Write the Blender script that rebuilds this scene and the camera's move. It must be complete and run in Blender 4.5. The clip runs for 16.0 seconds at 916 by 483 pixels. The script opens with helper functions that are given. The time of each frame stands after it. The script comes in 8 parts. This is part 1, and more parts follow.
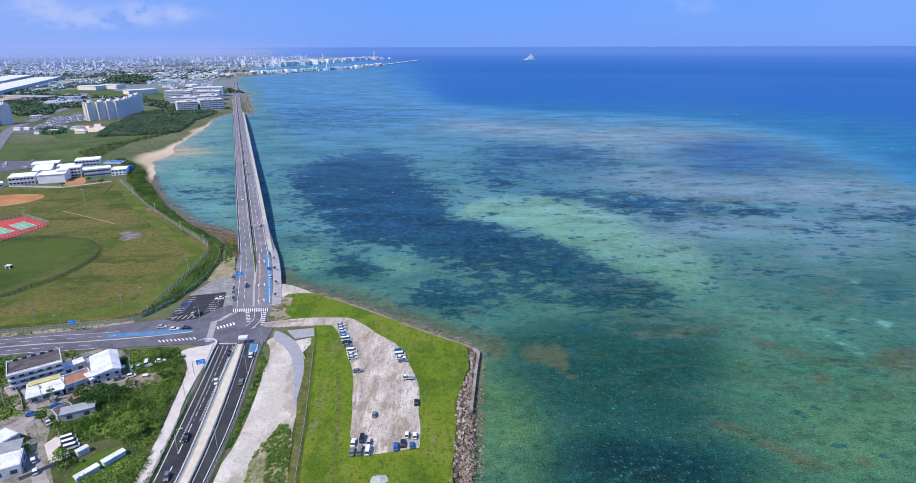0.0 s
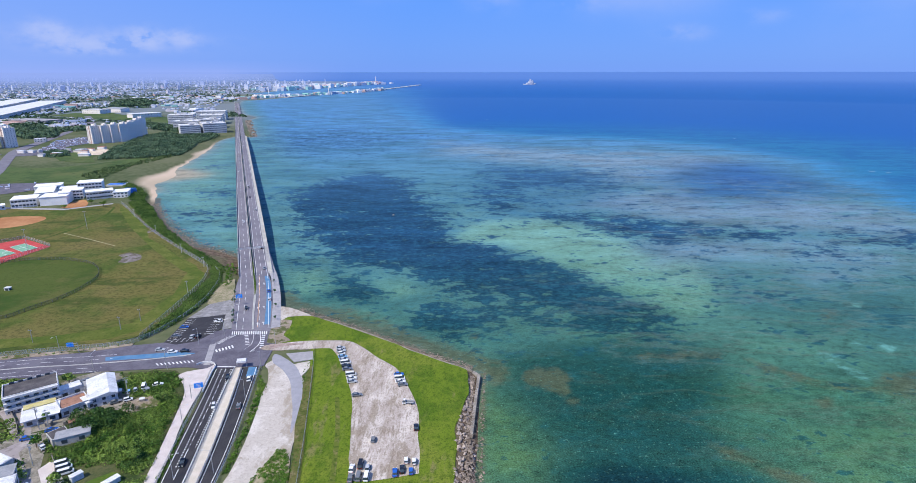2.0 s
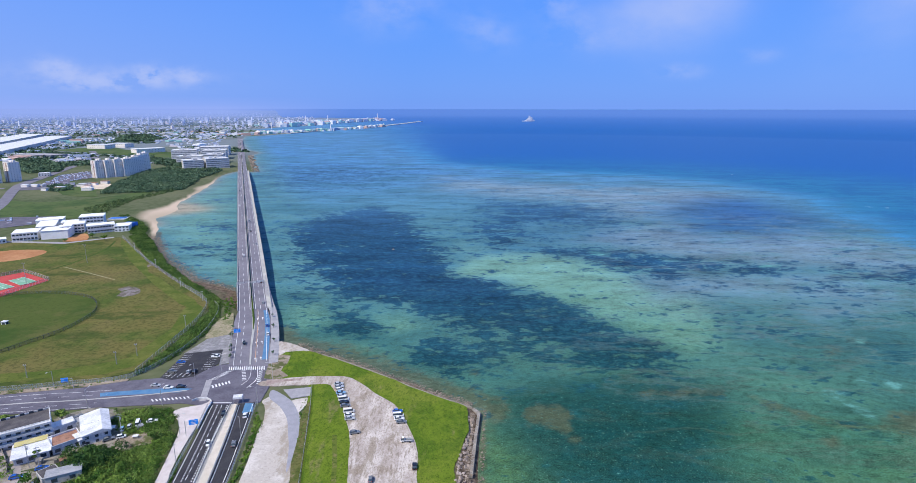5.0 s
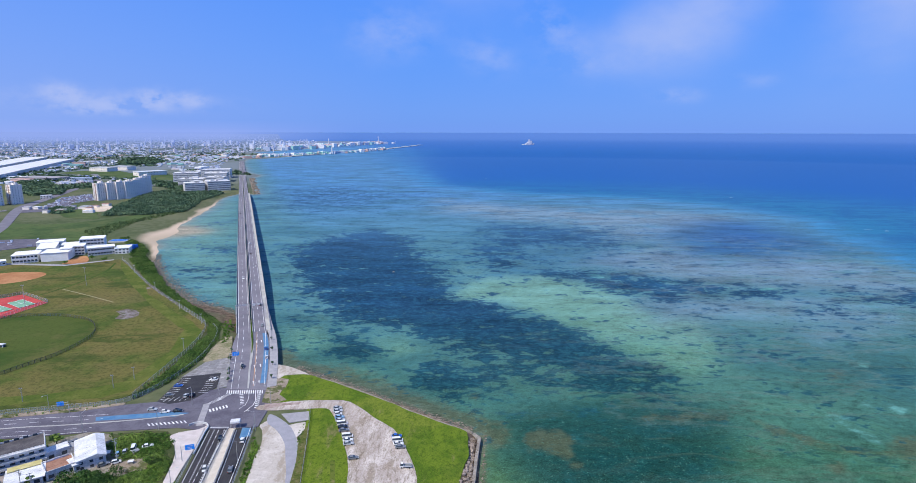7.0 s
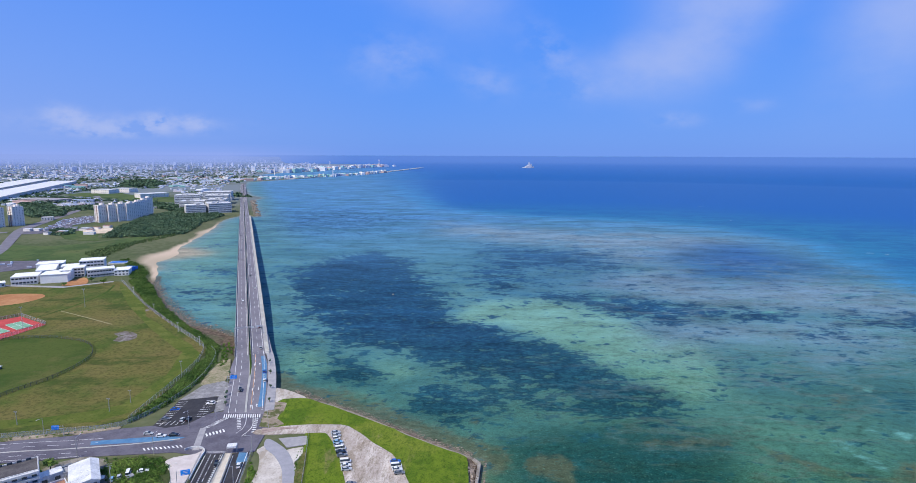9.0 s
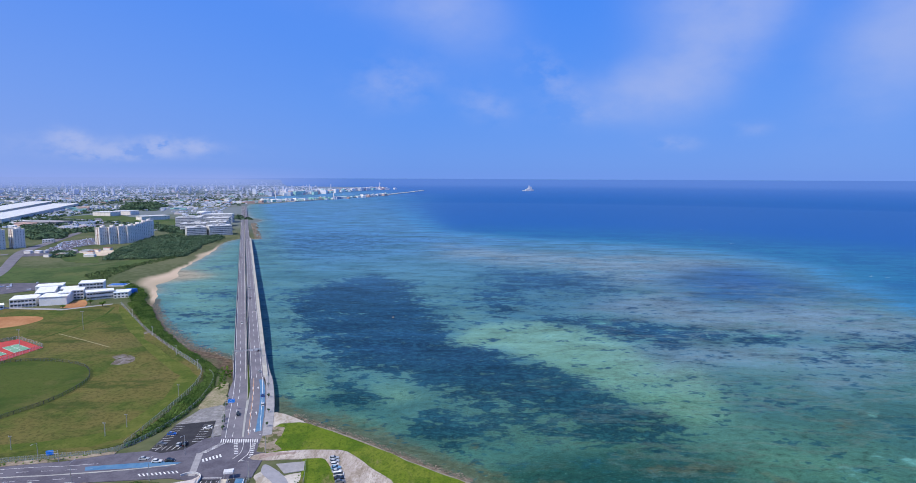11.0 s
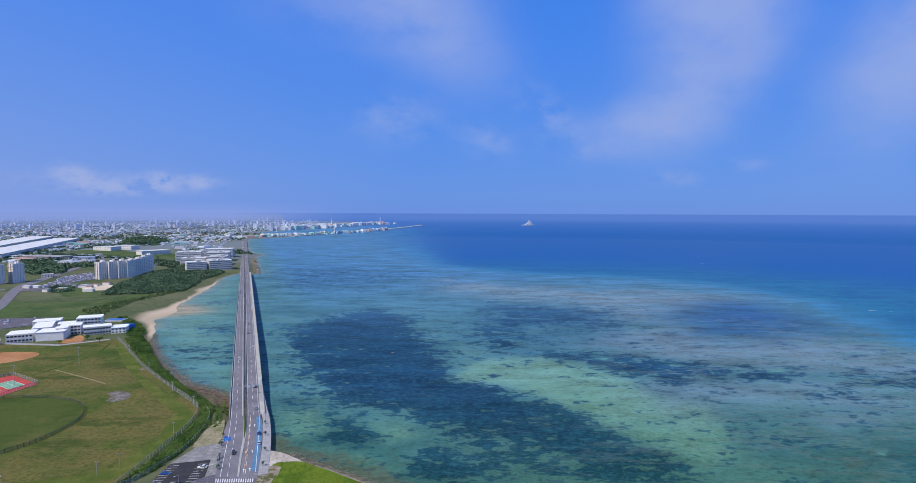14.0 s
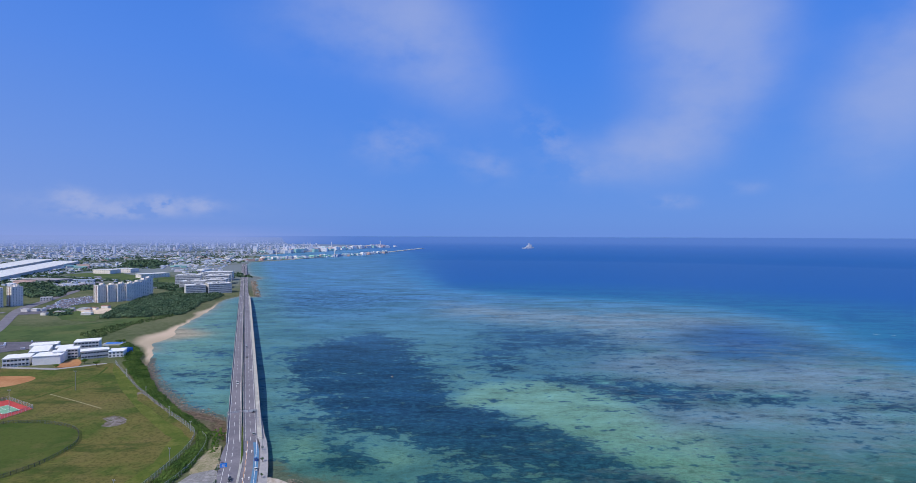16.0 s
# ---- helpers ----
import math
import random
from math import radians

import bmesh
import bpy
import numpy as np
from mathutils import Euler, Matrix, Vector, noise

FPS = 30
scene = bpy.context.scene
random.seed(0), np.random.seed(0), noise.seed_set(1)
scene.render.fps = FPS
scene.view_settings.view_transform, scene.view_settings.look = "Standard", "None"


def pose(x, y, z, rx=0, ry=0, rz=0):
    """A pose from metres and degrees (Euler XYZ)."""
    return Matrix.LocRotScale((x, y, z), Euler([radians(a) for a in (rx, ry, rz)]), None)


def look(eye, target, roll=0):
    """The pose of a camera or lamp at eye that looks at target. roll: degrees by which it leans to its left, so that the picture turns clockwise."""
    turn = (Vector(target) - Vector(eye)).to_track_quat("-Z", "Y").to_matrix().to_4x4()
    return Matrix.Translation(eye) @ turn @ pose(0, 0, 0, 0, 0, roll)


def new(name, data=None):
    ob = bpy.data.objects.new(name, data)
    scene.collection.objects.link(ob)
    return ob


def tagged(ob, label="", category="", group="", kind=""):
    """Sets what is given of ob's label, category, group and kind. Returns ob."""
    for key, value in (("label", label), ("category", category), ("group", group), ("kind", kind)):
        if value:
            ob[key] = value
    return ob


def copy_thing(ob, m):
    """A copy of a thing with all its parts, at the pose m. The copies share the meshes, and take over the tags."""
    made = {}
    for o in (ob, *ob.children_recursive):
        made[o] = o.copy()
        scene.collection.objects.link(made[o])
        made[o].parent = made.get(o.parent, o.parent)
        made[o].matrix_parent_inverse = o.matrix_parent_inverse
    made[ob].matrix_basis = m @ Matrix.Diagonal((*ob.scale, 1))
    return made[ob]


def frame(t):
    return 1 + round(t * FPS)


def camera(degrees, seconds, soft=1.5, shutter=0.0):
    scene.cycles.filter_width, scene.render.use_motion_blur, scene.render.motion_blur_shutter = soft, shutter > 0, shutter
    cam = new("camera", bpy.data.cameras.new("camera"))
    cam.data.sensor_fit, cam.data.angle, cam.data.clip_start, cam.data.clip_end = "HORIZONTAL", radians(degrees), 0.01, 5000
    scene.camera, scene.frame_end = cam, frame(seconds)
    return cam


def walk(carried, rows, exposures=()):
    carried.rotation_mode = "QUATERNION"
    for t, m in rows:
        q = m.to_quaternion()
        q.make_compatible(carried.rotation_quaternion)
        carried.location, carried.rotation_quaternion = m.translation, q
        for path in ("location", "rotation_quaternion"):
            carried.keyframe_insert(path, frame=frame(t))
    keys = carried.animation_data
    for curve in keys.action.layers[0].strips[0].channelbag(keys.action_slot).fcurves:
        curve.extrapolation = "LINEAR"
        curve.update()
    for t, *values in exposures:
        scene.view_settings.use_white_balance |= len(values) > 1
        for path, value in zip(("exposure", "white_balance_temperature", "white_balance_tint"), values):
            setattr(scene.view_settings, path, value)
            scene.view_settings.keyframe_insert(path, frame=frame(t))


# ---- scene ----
from mathutils import geometry
CZ = 132.0
cam = camera(78.38, 16.0, soft=0.55)
# seconds, pitch, yaw, roll of a hovering camera that tilts up
TURNS = [(0, -19.20, 0.00, -0.15), (0.5, -18.63, 0.01, -0.15), (1, -18.05, 0.02, -0.14), (1.5, -17.46, 0.03, -0.11), (2, -16.88, 0.03, -0.06),
         (2.5, -16.31, 0.02, -0.02), (3, -15.73, 0.02, 0.01), (3.5, -15.15, 0.01, 0.03), (4, -14.55, 0.02, 0.05), (6.5, -11.63, 0.04, 0.09),
         (7, -11.06, 0.05, 0.11), (7.5, -10.48, 0.06, 0.14), (8, -9.93, 0.06, 0.16), (8.5, -9.34, 0.06, 0.19), (9, -8.77, 0.07, 0.22),
         (11.5, -5.88, 0.11, 0.27), (12, -5.29, 0.11, 0.27), (12.5, -4.67, 0.12, 0.27), (13, -4.09, 0.12, 0.26), (13.5, -3.51, 0.12, 0.24),
         (14, -2.95, 0.13, 0.23), (14.5, -2.33, 0.14, 0.23), (15, -1.75, 0.15, 0.23), (15.5, -1.17, 0.15, 0.23), (16, -0.60, 0.14, 0.23)]
walk(cam, [(t, pose(0, 0, CZ, 90 + p, 0, y) @ pose(0, 0, 0, 0, 0, r)) for t, p, y, r in TURNS],
     exposures=[(0, 0.10), (4, 0.08), (9, -0.03), (12.5, -0.17), (16, -0.29)])

# ---- light ----
SUN_EL, SUN_AZ = radians(51), math.atan2(-0.72, -0.69)
to_sun = Vector((math.cos(SUN_EL) * math.sin(SUN_AZ), math.cos(SUN_EL) * math.cos(SUN_AZ), math.sin(SUN_EL)))
sun = new("sun", bpy.data.lights.new("sun", "SUN"))
sun.data.energy, sun.data.angle, sun.data.color = 4.5, radians(0.53), (1.0, 0.93, 0.80)
sun.matrix_world = look((0, 0, 900), Vector((0, 0, 900)) - to_sun)

world = bpy.data.worlds.new("sky")
scene.world = world
world.use_nodes = True
WT = world.node_tree
WT.nodes.clear()


def wmath(op, a, b=None):
    n = WT.nodes.new("ShaderNodeMath")
    n.operation = op
    for i, v in enumerate((a, b)):
        if v is None:
            continue
        if isinstance(v, (int, float)):
            n.inputs[i].default_value = v
        else:
            WT.links.new(v, n.inputs[i])
    return n.outputs[0]


def wmix(fac, a, b, blend="MIX"):
    n = WT.nodes.new("ShaderNodeMix")
    n.data_type, n.blend_type = "RGBA", blend
    for i, v in ((0, fac), (6, a), (7, b)):
        if isinstance(v, (int, float, tuple)):
            n.inputs[i].default_value = v
        else:
            WT.links.new(v, n.inputs[i])
    return n.outputs[2]


def make_sky():
    sky = WT.nodes.new("ShaderNodeTexSky")
    sky.sky_type, sky.sun_disc = "NISHITA", False
    sky.sun_elevation, sky.sun_rotation = SUN_EL, SUN_AZ
    sky.altitude, sky.air_density, sky.dust_density, sky.ozone_density = 100, 1.0, 0.6, 3.0
    co = WT.nodes.new("ShaderNodeTexCoord").outputs["Generated"]
    sep = WT.nodes.new("ShaderNodeSeparateXYZ")
    WT.links.new(co, sep.inputs[0])
    x, y, z = sep.outputs
    el = wmath("MULTIPLY", wmath("ARCSINE", z), 57.2958)
    az = wmath("MULTIPLY", wmath("ARCTAN2", x, y), 57.2958)
    ramp = WT.nodes.new("ShaderNodeValToRGB")
    WT.links.new(wmath("MULTIPLY", wmath("ADD", el, 2.0), 1 / 92), ramp.inputs[0])
    stops = ((0.0, (1.25, 3.4, 9.6)), (0.03, (1.2, 3.2, 9.3)), (0.10, (0.98, 3.15, 9.9)), (0.20, (0.65, 2.85, 10.4)), (0.32, (0.40, 2.4, 9.8)), (0.5, (1.8, 3.2, 7.4)), (1.0, (3.4, 4.6, 7.0)))
    for i, (at_, c) in enumerate(stops):
        e = ramp.color_ramp.elements[i] if i < 2 else ramp.color_ramp.elements.new(at_)
        e.position, e.color = at_, (*c, 1)
    col = wmix(0.88, sky.outputs[0], ramp.outputs[0])
    # the landward haze is paler and more violet
    land = wmath("MULTIPLY", wmath("MINIMUM", wmath("MAXIMUM", wmath("MULTIPLY", wmath("SUBTRACT", -5.0, az), 1 / 35), 0.0), 1.0),
                 wmath("EXPONENT", wmath("MULTIPLY", wmath("ABSOLUTE", el), -1 / 13)))
    col = wmix(wmath("MULTIPLY", land, 0.6), col, (3.3, 4.5, 8.9, 1))
    # thin clouds: azimuth, elevation, half widths, strength, lean
    n1 = WT.nodes.new("ShaderNodeTexNoise")
    mp = WT.nodes.new("ShaderNodeMapping")
    mp.inputs["Scale"].default_value = (1, 1, 1.6)
    WT.links.new(co, mp.inputs[0])
    WT.links.new(mp.outputs[0], n1.inputs["Vector"])
    n1.inputs["Scale"].default_value, n1.inputs["Detail"].default_value, n1.inputs["Roughness"].default_value = 5, 6, 0.56
    n2 = WT.nodes.new("ShaderNodeTexNoise")
    WT.links.new(mp.outputs[0], n2.inputs["Vector"])
    n2.inputs["Scale"].default_value, n2.inputs["Detail"].default_value, n2.inputs["Roughness"].default_value = 34, 5, 0.55
    n3 = WT.nodes.new("ShaderNodeTexNoise")
    WT.links.new(mp.outputs[0], n3.inputs["Vector"])
    n3.inputs["Scale"].default_value, n3.inputs["Detail"].default_value, n3.inputs["Roughness"].default_value = 15, 6, 0.55
    wisp = wmath("MULTIPLY", wmath("MAXIMUM", wmath("SUBTRACT", n3.outputs[0], 0.38), 0.0), 5.0)
    puff = wmath("MULTIPLY", wmath("MAXIMUM", wmath("SUBTRACT", n2.outputs[0], 0.36), 0.0), 4.5)
    nn = wmath("MULTIPLY", wmath("MAXIMUM", wmath("SUBTRACT", n1.outputs[0], 0.24), 0.0), 2.5)
    total = None
    for a, e, sa, se, s, lean in CLOUDS:
        da = wmath("SUBTRACT", az, a)
        de = wmath("SUBTRACT", el, e)
        da = wmath("SUBTRACT", da, wmath("MULTIPLY", de, lean))
        q = wmath("ADD", wmath("POWER", wmath("ABSOLUTE", wmath("MULTIPLY", da, 1 / sa)), 2.0),
                  wmath("POWER", wmath("ABSOLUTE", wmath("MULTIPLY", de, 1 / se)), 2.0))
        m = wmath("MULTIPLY", wmath("EXPONENT", wmath("MULTIPLY", q, -1.0)), s)
        m = wmath("MULTIPLY", m, puff if a < -20 else wisp if sa < 4.3 and s < 0.5 else nn)
        total = m if total is None else wmath("ADD", total, m)
    fac = wmath("MULTIPLY", wmath("SUBTRACT", 1.0, wmath("EXPONENT", wmath("MULTIPLY", total, -2.6))), 0.72)
    col = wmix(fac, col, (4.6, 5.5, 8.9, 1))
    bg = WT.nodes.new("ShaderNodeBackground")
    bg.inputs[1].default_value = 0.10
    WT.links.new(col, bg.inputs[0])
    out = WT.nodes.new("ShaderNodeOutputWorld")
    WT.links.new(bg.outputs[0], out.inputs[0])


CLOUDS = [(-9, 21, 8, 4, 0.6, 0), (-3, 18, 5, 5, 0.6, -0.6), (-6.3, 9.3, 3.6, 2.0, 0.22, 0.3), (2.6, 7.3, 2.4, 1.5, 0.20, -0.5), (9.3, 9.5, 2.2, 2.6, 0.24, -0.7), (12.5, 6.5, 3.4, 1.2, 0.16, 0),
          (18.5, 8.3, 4.4, 2.3, 0.95, 0.2), (24.0, 20, 4.8, 6, 1.15, 0.1), (24.0, 12.5, 4.0, 4.0, 0.75, 0.5), (38.5, 13, 4.2, 6.5, 0.75, 0.4), (20.7, 3.3, 1.8, 0.6, 0.3, 0), (27.0, 4.5, 1.6, 0.6, 0.16, 0), (-31, 2.5, 7, 0.8, 0.22, 0),
          (-34.2, 2.9, 1.1, 0.75, 1.0, -0.5), (-31.6, 2.0, 2.6, 0.5, 0.85, 0), (-27.8, 2.7, 1.1, 0.65, 1.0, 0), (-24.9, 2.7, 1.2, 0.6, 0.7, 0)]
make_sky()


# ---- materials ----
def mat(name, a, b, scale=1.0, rough=0.85, bump=0.15, fine=8.0, metal=0.0, spec=0.3, vary=0.0, stretch=(1, 1, 1), amount=1.0, grain=0.6):
    """A surface of two tones with noise at two scales, in world metres."""
    m = bpy.data.materials.new(name)
    m.use_nodes = True
    t = m.node_tree
    p = t.nodes["Principled BSDF"]
    geo = t.nodes.new("ShaderNodeNewGeometry")
    mp = t.nodes.new("ShaderNodeMapping")
    mp.inputs["Scale"].default_value = stretch
    t.links.new(geo.outputs["Position"], mp.inputs[0])

    def noise_node(s, detail):
        n = t.nodes.new("ShaderNodeTexNoise")
        n.inputs["Scale"].default_value, n.inputs["Detail"].default_value = s, detail
        t.links.new(mp.outputs[0], n.inputs["Vector"])
        return n.outputs[0]

    big, small = noise_node(scale, 5), noise_node(scale * fine, 4)
    add = t.nodes.new("ShaderNodeMath")
    add.operation = "MULTIPLY_ADD"
    t.links.new(small, add.inputs[0])
    add.inputs[1].default_value = grain
    t.links.new(big, add.inputs[2])
    rng = t.nodes.new("ShaderNodeMapRange")
    rng.inputs[1].default_value, rng.inputs[2].default_value = 0.34 + 0.5 * grain, 0.66 + 0.5 * grain
    rng.inputs[4].default_value = amount
    t.links.new(add.outputs[0], rng.inputs[0])
    mix = t.nodes.new("ShaderNodeMix")
    mix.data_type = "RGBA"
    t.links.new(rng.outputs[0], mix.inputs[0])
    mix.inputs[6].default_value, mix.inputs[7].default_value = (*a, 1), (*b, 1)
    col = mix.outputs[2]
    if vary:
        info = t.nodes.new("ShaderNodeObjectInfo").outputs["Random"] if vary > 0 else geo.outputs["Random Per Island"]
        hsv = t.nodes.new("ShaderNodeHueSaturation")
        r2 = t.nodes.new("ShaderNodeMapRange")
        r2.inputs[3].default_value, r2.inputs[4].default_value = 1 - abs(vary), 1 + abs(vary)
        t.links.new(info, r2.inputs[0])
        t.links.new(r2.outputs[0], hsv.inputs["Value"])
        t.links.new(col, hsv.inputs["Color"])
        col = hsv.outputs[0]
    t.links.new(col, p.inputs["Base Color"])
    p.inputs["Roughness"].default_value, p.inputs["Metallic"].default_value = rough, metal
    p.inputs["Specular IOR Level"].default_value = spec
    if bump:
        bn = t.nodes.new("ShaderNodeBump")
        bn.inputs["Strength"].default_value, bn.inputs["Distance"].default_value = bump, 0.3
        t.links.new(small, bn.inputs["Height"])
        t.links.new(bn.outputs[0], p.inputs["Normal"])
    return m


def mottle(name, base, layers, bump=0.3, rough=0.95):
    """Ground of many tones: each layer is colour, scale, low, high, amount, stretch, turn."""
    m = bpy.data.materials.new(name)
    m.use_nodes = True
    t = m.node_tree
    p = t.nodes["Principled BSDF"]
    pos = t.nodes.new("ShaderNodeNewGeometry").outputs["Position"]
    col = None
    for c, scale, lo, hi, amount, stretch, turn in layers:
        mp = t.nodes.new("ShaderNodeMapping")
        mp.inputs["Scale"].default_value, mp.inputs["Rotation"].default_value = (*stretch, 1), (0, 0, radians(turn))
        t.links.new(pos, mp.inputs[0])
        n = t.nodes.new("ShaderNodeTexNoise")
        n.inputs["Scale"].default_value, n.inputs["Detail"].default_value, n.inputs["Roughness"].default_value = scale, 8, 0.66
        t.links.new(mp.outputs[0], n.inputs["Vector"])
        r = t.nodes.new("ShaderNodeMapRange")
        r.interpolation_type = "SMOOTHSTEP"
        r.inputs[1].default_value, r.inputs[2].default_value, r.inputs[4].default_value = lo, hi, amount
        t.links.new(n.outputs[0], r.inputs[0])
        x = t.nodes.new("ShaderNodeMix")
        x.data_type = "RGBA"
        t.links.new(r.outputs[0], x.inputs[0])
        if col is None:
            x.inputs[6].default_value = (*base, 1)
        else:
            t.links.new(col, x.inputs[6])
        x.inputs[7].default_value = (*c, 1)
        col = x.outputs[2]
    t.links.new(col, p.inputs["Base Color"])
    p.inputs["Roughness"].default_value, p.inputs["Specular IOR Level"].default_value = rough, 0.1
    bn = t.nodes.new("ShaderNodeBump")
    bn.inputs["Strength"].default_value, bn.inputs["Distance"].default_value = bump, 0.3
    t.links.new(n.outputs[0], bn.inputs["Height"])
    t.links.new(bn.outputs[0], p.inputs["Normal"])
    return m


ASPHALT = mat("asphalt_grey", (0.092, 0.086, 0.112), (0.146, 0.137, 0.168), 0.15, 0.9, 0.05, 9)
ASPHALT_NEW = mat("asphalt_dark", (0.028, 0.028, 0.034), (0.05, 0.048, 0.052), 0.2, 0.85, 0.05, 9)
DECK_ROAD = mat("deck_asphalt", (0.148, 0.140, 0.168), (0.205, 0.194, 0.222), 0.08, 0.9, 0.05, 9)
CONCRETE = mat("concrete", (0.34, 0.33, 0.32), (0.46, 0.45, 0.43), 0.2, 0.9, 0.1)
PAVING = mat("pink_paving", (0.50, 0.44, 0.42), (0.60, 0.54, 0.52), 0.3, 0.9, 0.05)
GREY_PAVING = mat("grey_paving", (0.28, 0.27, 0.29), (0.36, 0.35, 0.36), 0.4, 0.9, 0.05)
BEIGE = mat("beige_median", (0.52, 0.46, 0.38), (0.60, 0.54, 0.46), 0.4, 0.9, 0.05)
WHITE_PAINT = mat("road_paint_white", (0.62, 0.62, 0.62), (0.8, 0.8, 0.8), 0.8, 0.7, 0)
ORANGE_PAINT = mat("road_paint_orange", (0.6, 0.32, 0.14), (0.7, 0.4, 0.2), 0.8, 0.7, 0)
BLUE_PAINT = mat("blue_lane_coating", (0.06, 0.17, 0.32), (0.11, 0.23, 0.37), 0.3, 0.8, 0.05)
GRAVEL = mottle("white_coral_gravel", (0.48, 0.432, 0.385), [((0.63, 0.585, 0.54), 0.07, 0.46, 0.62, 0.8, (1, 1), 0), ((0.30, 0.25, 0.19), 0.07, 0.49, 0.60, 0.75, (1.4, 0.7), 20),
                 ((0.22, 0.19, 0.16), 0.5, 0.57, 0.68, 0.5, (1, 1), 0), ((0.32, 0.28, 0.245), 0.9, 0.48, 0.64, 0.45, (1, 1), 30), ((0.80, 0.76, 0.72), 1.7, 0.54, 0.66, 0.25, (1, 1), 0)], 0.4)
CARPARK = mottle("worn_gravel", (0.42, 0.36, 0.32), [((0.66, 0.60, 0.55), 0.08, 0.46, 0.62, 0.75, (2.0, 0.6), 8), ((0.25, 0.20, 0.145), 0.09, 0.50, 0.60, 0.75, (1.6, 0.6), 8),
                  ((0.20, 0.16, 0.115), 0.5, 0.52, 0.62, 0.65, (2.4, 0.4), 8), ((0.22, 0.18, 0.145), 1.1, 0.48, 0.62, 0.5, (1.2, 0.9), 0), ((0.78, 0.73, 0.68), 1.9, 0.54, 0.66, 0.3, (1, 1), 0)], 0.4)
GRASS_BRIGHT = mottle("bright_grass", (0.125, 0.185, 0.016), [((0.185, 0.215, 0.032), 0.04, 0.46, 0.62, 0.7, (1, 1), 0), ((0.060, 0.120, 0.010), 0.07, 0.48, 0.60, 0.75, (1, 0.7), 0), ((0.24, 0.19, 0.10), 0.08, 0.57, 0.67, 0.6, (1.8, 0.5), 8),
                       ((0.045, 0.088, 0.008), 0.5, 0.48, 0.64, 0.6, (1.3, 0.8), 0), ((0.025, 0.055, 0.007), 1.6, 0.48, 0.64, 0.6, (1, 1), 0), ((0.22, 0.24, 0.05), 2.4, 0.54, 0.66, 0.5, (1, 1), 0)], 0.6)
GRASS_FIELD = mottle("mown_field", (0.140, 0.124, 0.039), [((0.062, 0.100, 0.018), 0.013, 0.44, 0.58, 0.9, (1, 1), 0), ((0.170, 0.132, 0.056), 0.019, 0.47, 0.64, 0.55, (1, 1), 30), ((0.036, 0.068, 0.013), 0.026, 0.52, 0.64, 0.75, (0.6, 1.5), -10),
                      ((0.150, 0.142, 0.042), 0.06, 0.50, 0.64, 0.55, (1, 1), 0), ((0.036, 0.050, 0.012), 0.5, 0.46, 0.64, 0.6, (1, 1), 0)], 0.4)
GRASS_DARK = mottle("dark_grass", (0.060, 0.100, 0.017), [((0.034, 0.068, 0.011), 0.025, 0.46, 0.60, 0.8, (0.6, 1.5), -10), ((0.105, 0.108, 0.03), 0.02, 0.52, 0.64, 0.6, (1, 1), 0), ((0.12, 0.095, 0.055), 0.04, 0.60, 0.70, 0.6, (1, 1), 0), ((0.035, 0.058, 0.012), 0.5, 0.48, 0.66, 0.5, (1, 1), 0)], 0.4)
GRASS_MEADOW = mottle("open_meadow", (0.080, 0.118, 0.040), [((0.045, 0.080, 0.026), 0.012, 0.44, 0.60, 0.8, (1, 1), 0), ((0.125, 0.135, 0.055), 0.02, 0.50, 0.64, 0.6, (1, 1), 20), ((0.13, 0.11, 0.07), 0.03, 0.60, 0.70, 0.6, (1, 1), 0), ((0.035, 0.065, 0.022), 0.12, 0.52, 0.66, 0.6, (1, 1), 0)], 0.4)
GRASS_OVAL = mottle("oval_turf", (0.072, 0.098, 0.022), [((0.034, 0.072, 0.013), 0.018, 0.42, 0.60, 0.9, (0.8, 1.2), 20), ((0.120, 0.112, 0.040), 0.026, 0.50, 0.66, 0.7, (1, 1), 0), ((0.13, 0.10, 0.055), 0.05, 0.60, 0.70, 0.5, (1, 1), 0), ((0.045, 0.060, 0.014), 0.5, 0.48, 0.66, 0.5, (1, 1), 0)], 0.4)
GRASS_EDGE = mottle("fence_side_turf", (0.100, 0.122, 0.025), [((0.066, 0.104, 0.017), 0.05, 0.45, 0.60, 0.8, (1, 1), 0), ((0.165, 0.165, 0.045), 0.08, 0.5, 0.64, 0.6, (1, 1), 0), ((0.045, 0.070, 0.014), 0.6, 0.48, 0.66, 0.6, (1, 1), 0)], 0.4)
SAND = mat("coral_sand", (0.55, 0.44, 0.33), (0.68, 0.57, 0.45), 0.1, 0.95, 0.15, 8)
SCRUB = mat("scrub_ground", (0.035, 0.06, 0.018), (0.11, 0.11, 0.05), 0.12, 0.95, 0.4, 14, spec=0.1)
LEAF = mat("leaves", (0.042, 0.105, 0.016), (0.180, 0.265, 0.055), 0.09, 0.8, 0.0, 7, spec=0.15, vary=-0.45)
# leaf greens lightened and blued to hold the haze over far woods
LEAF_DARK = mat("forest_leaves_haze_tint", (0.050, 0.100, 0.060), (0.115, 0.175, 0.100), 0.05, 0.85, 0.0, 6, spec=0.1, vary=-0.45)
WHITE_WALL = mat("white_wall", (0.46, 0.46, 0.47), (0.66, 0.66, 0.66), 0.2, 0.85, 0.03, grain=0.9)
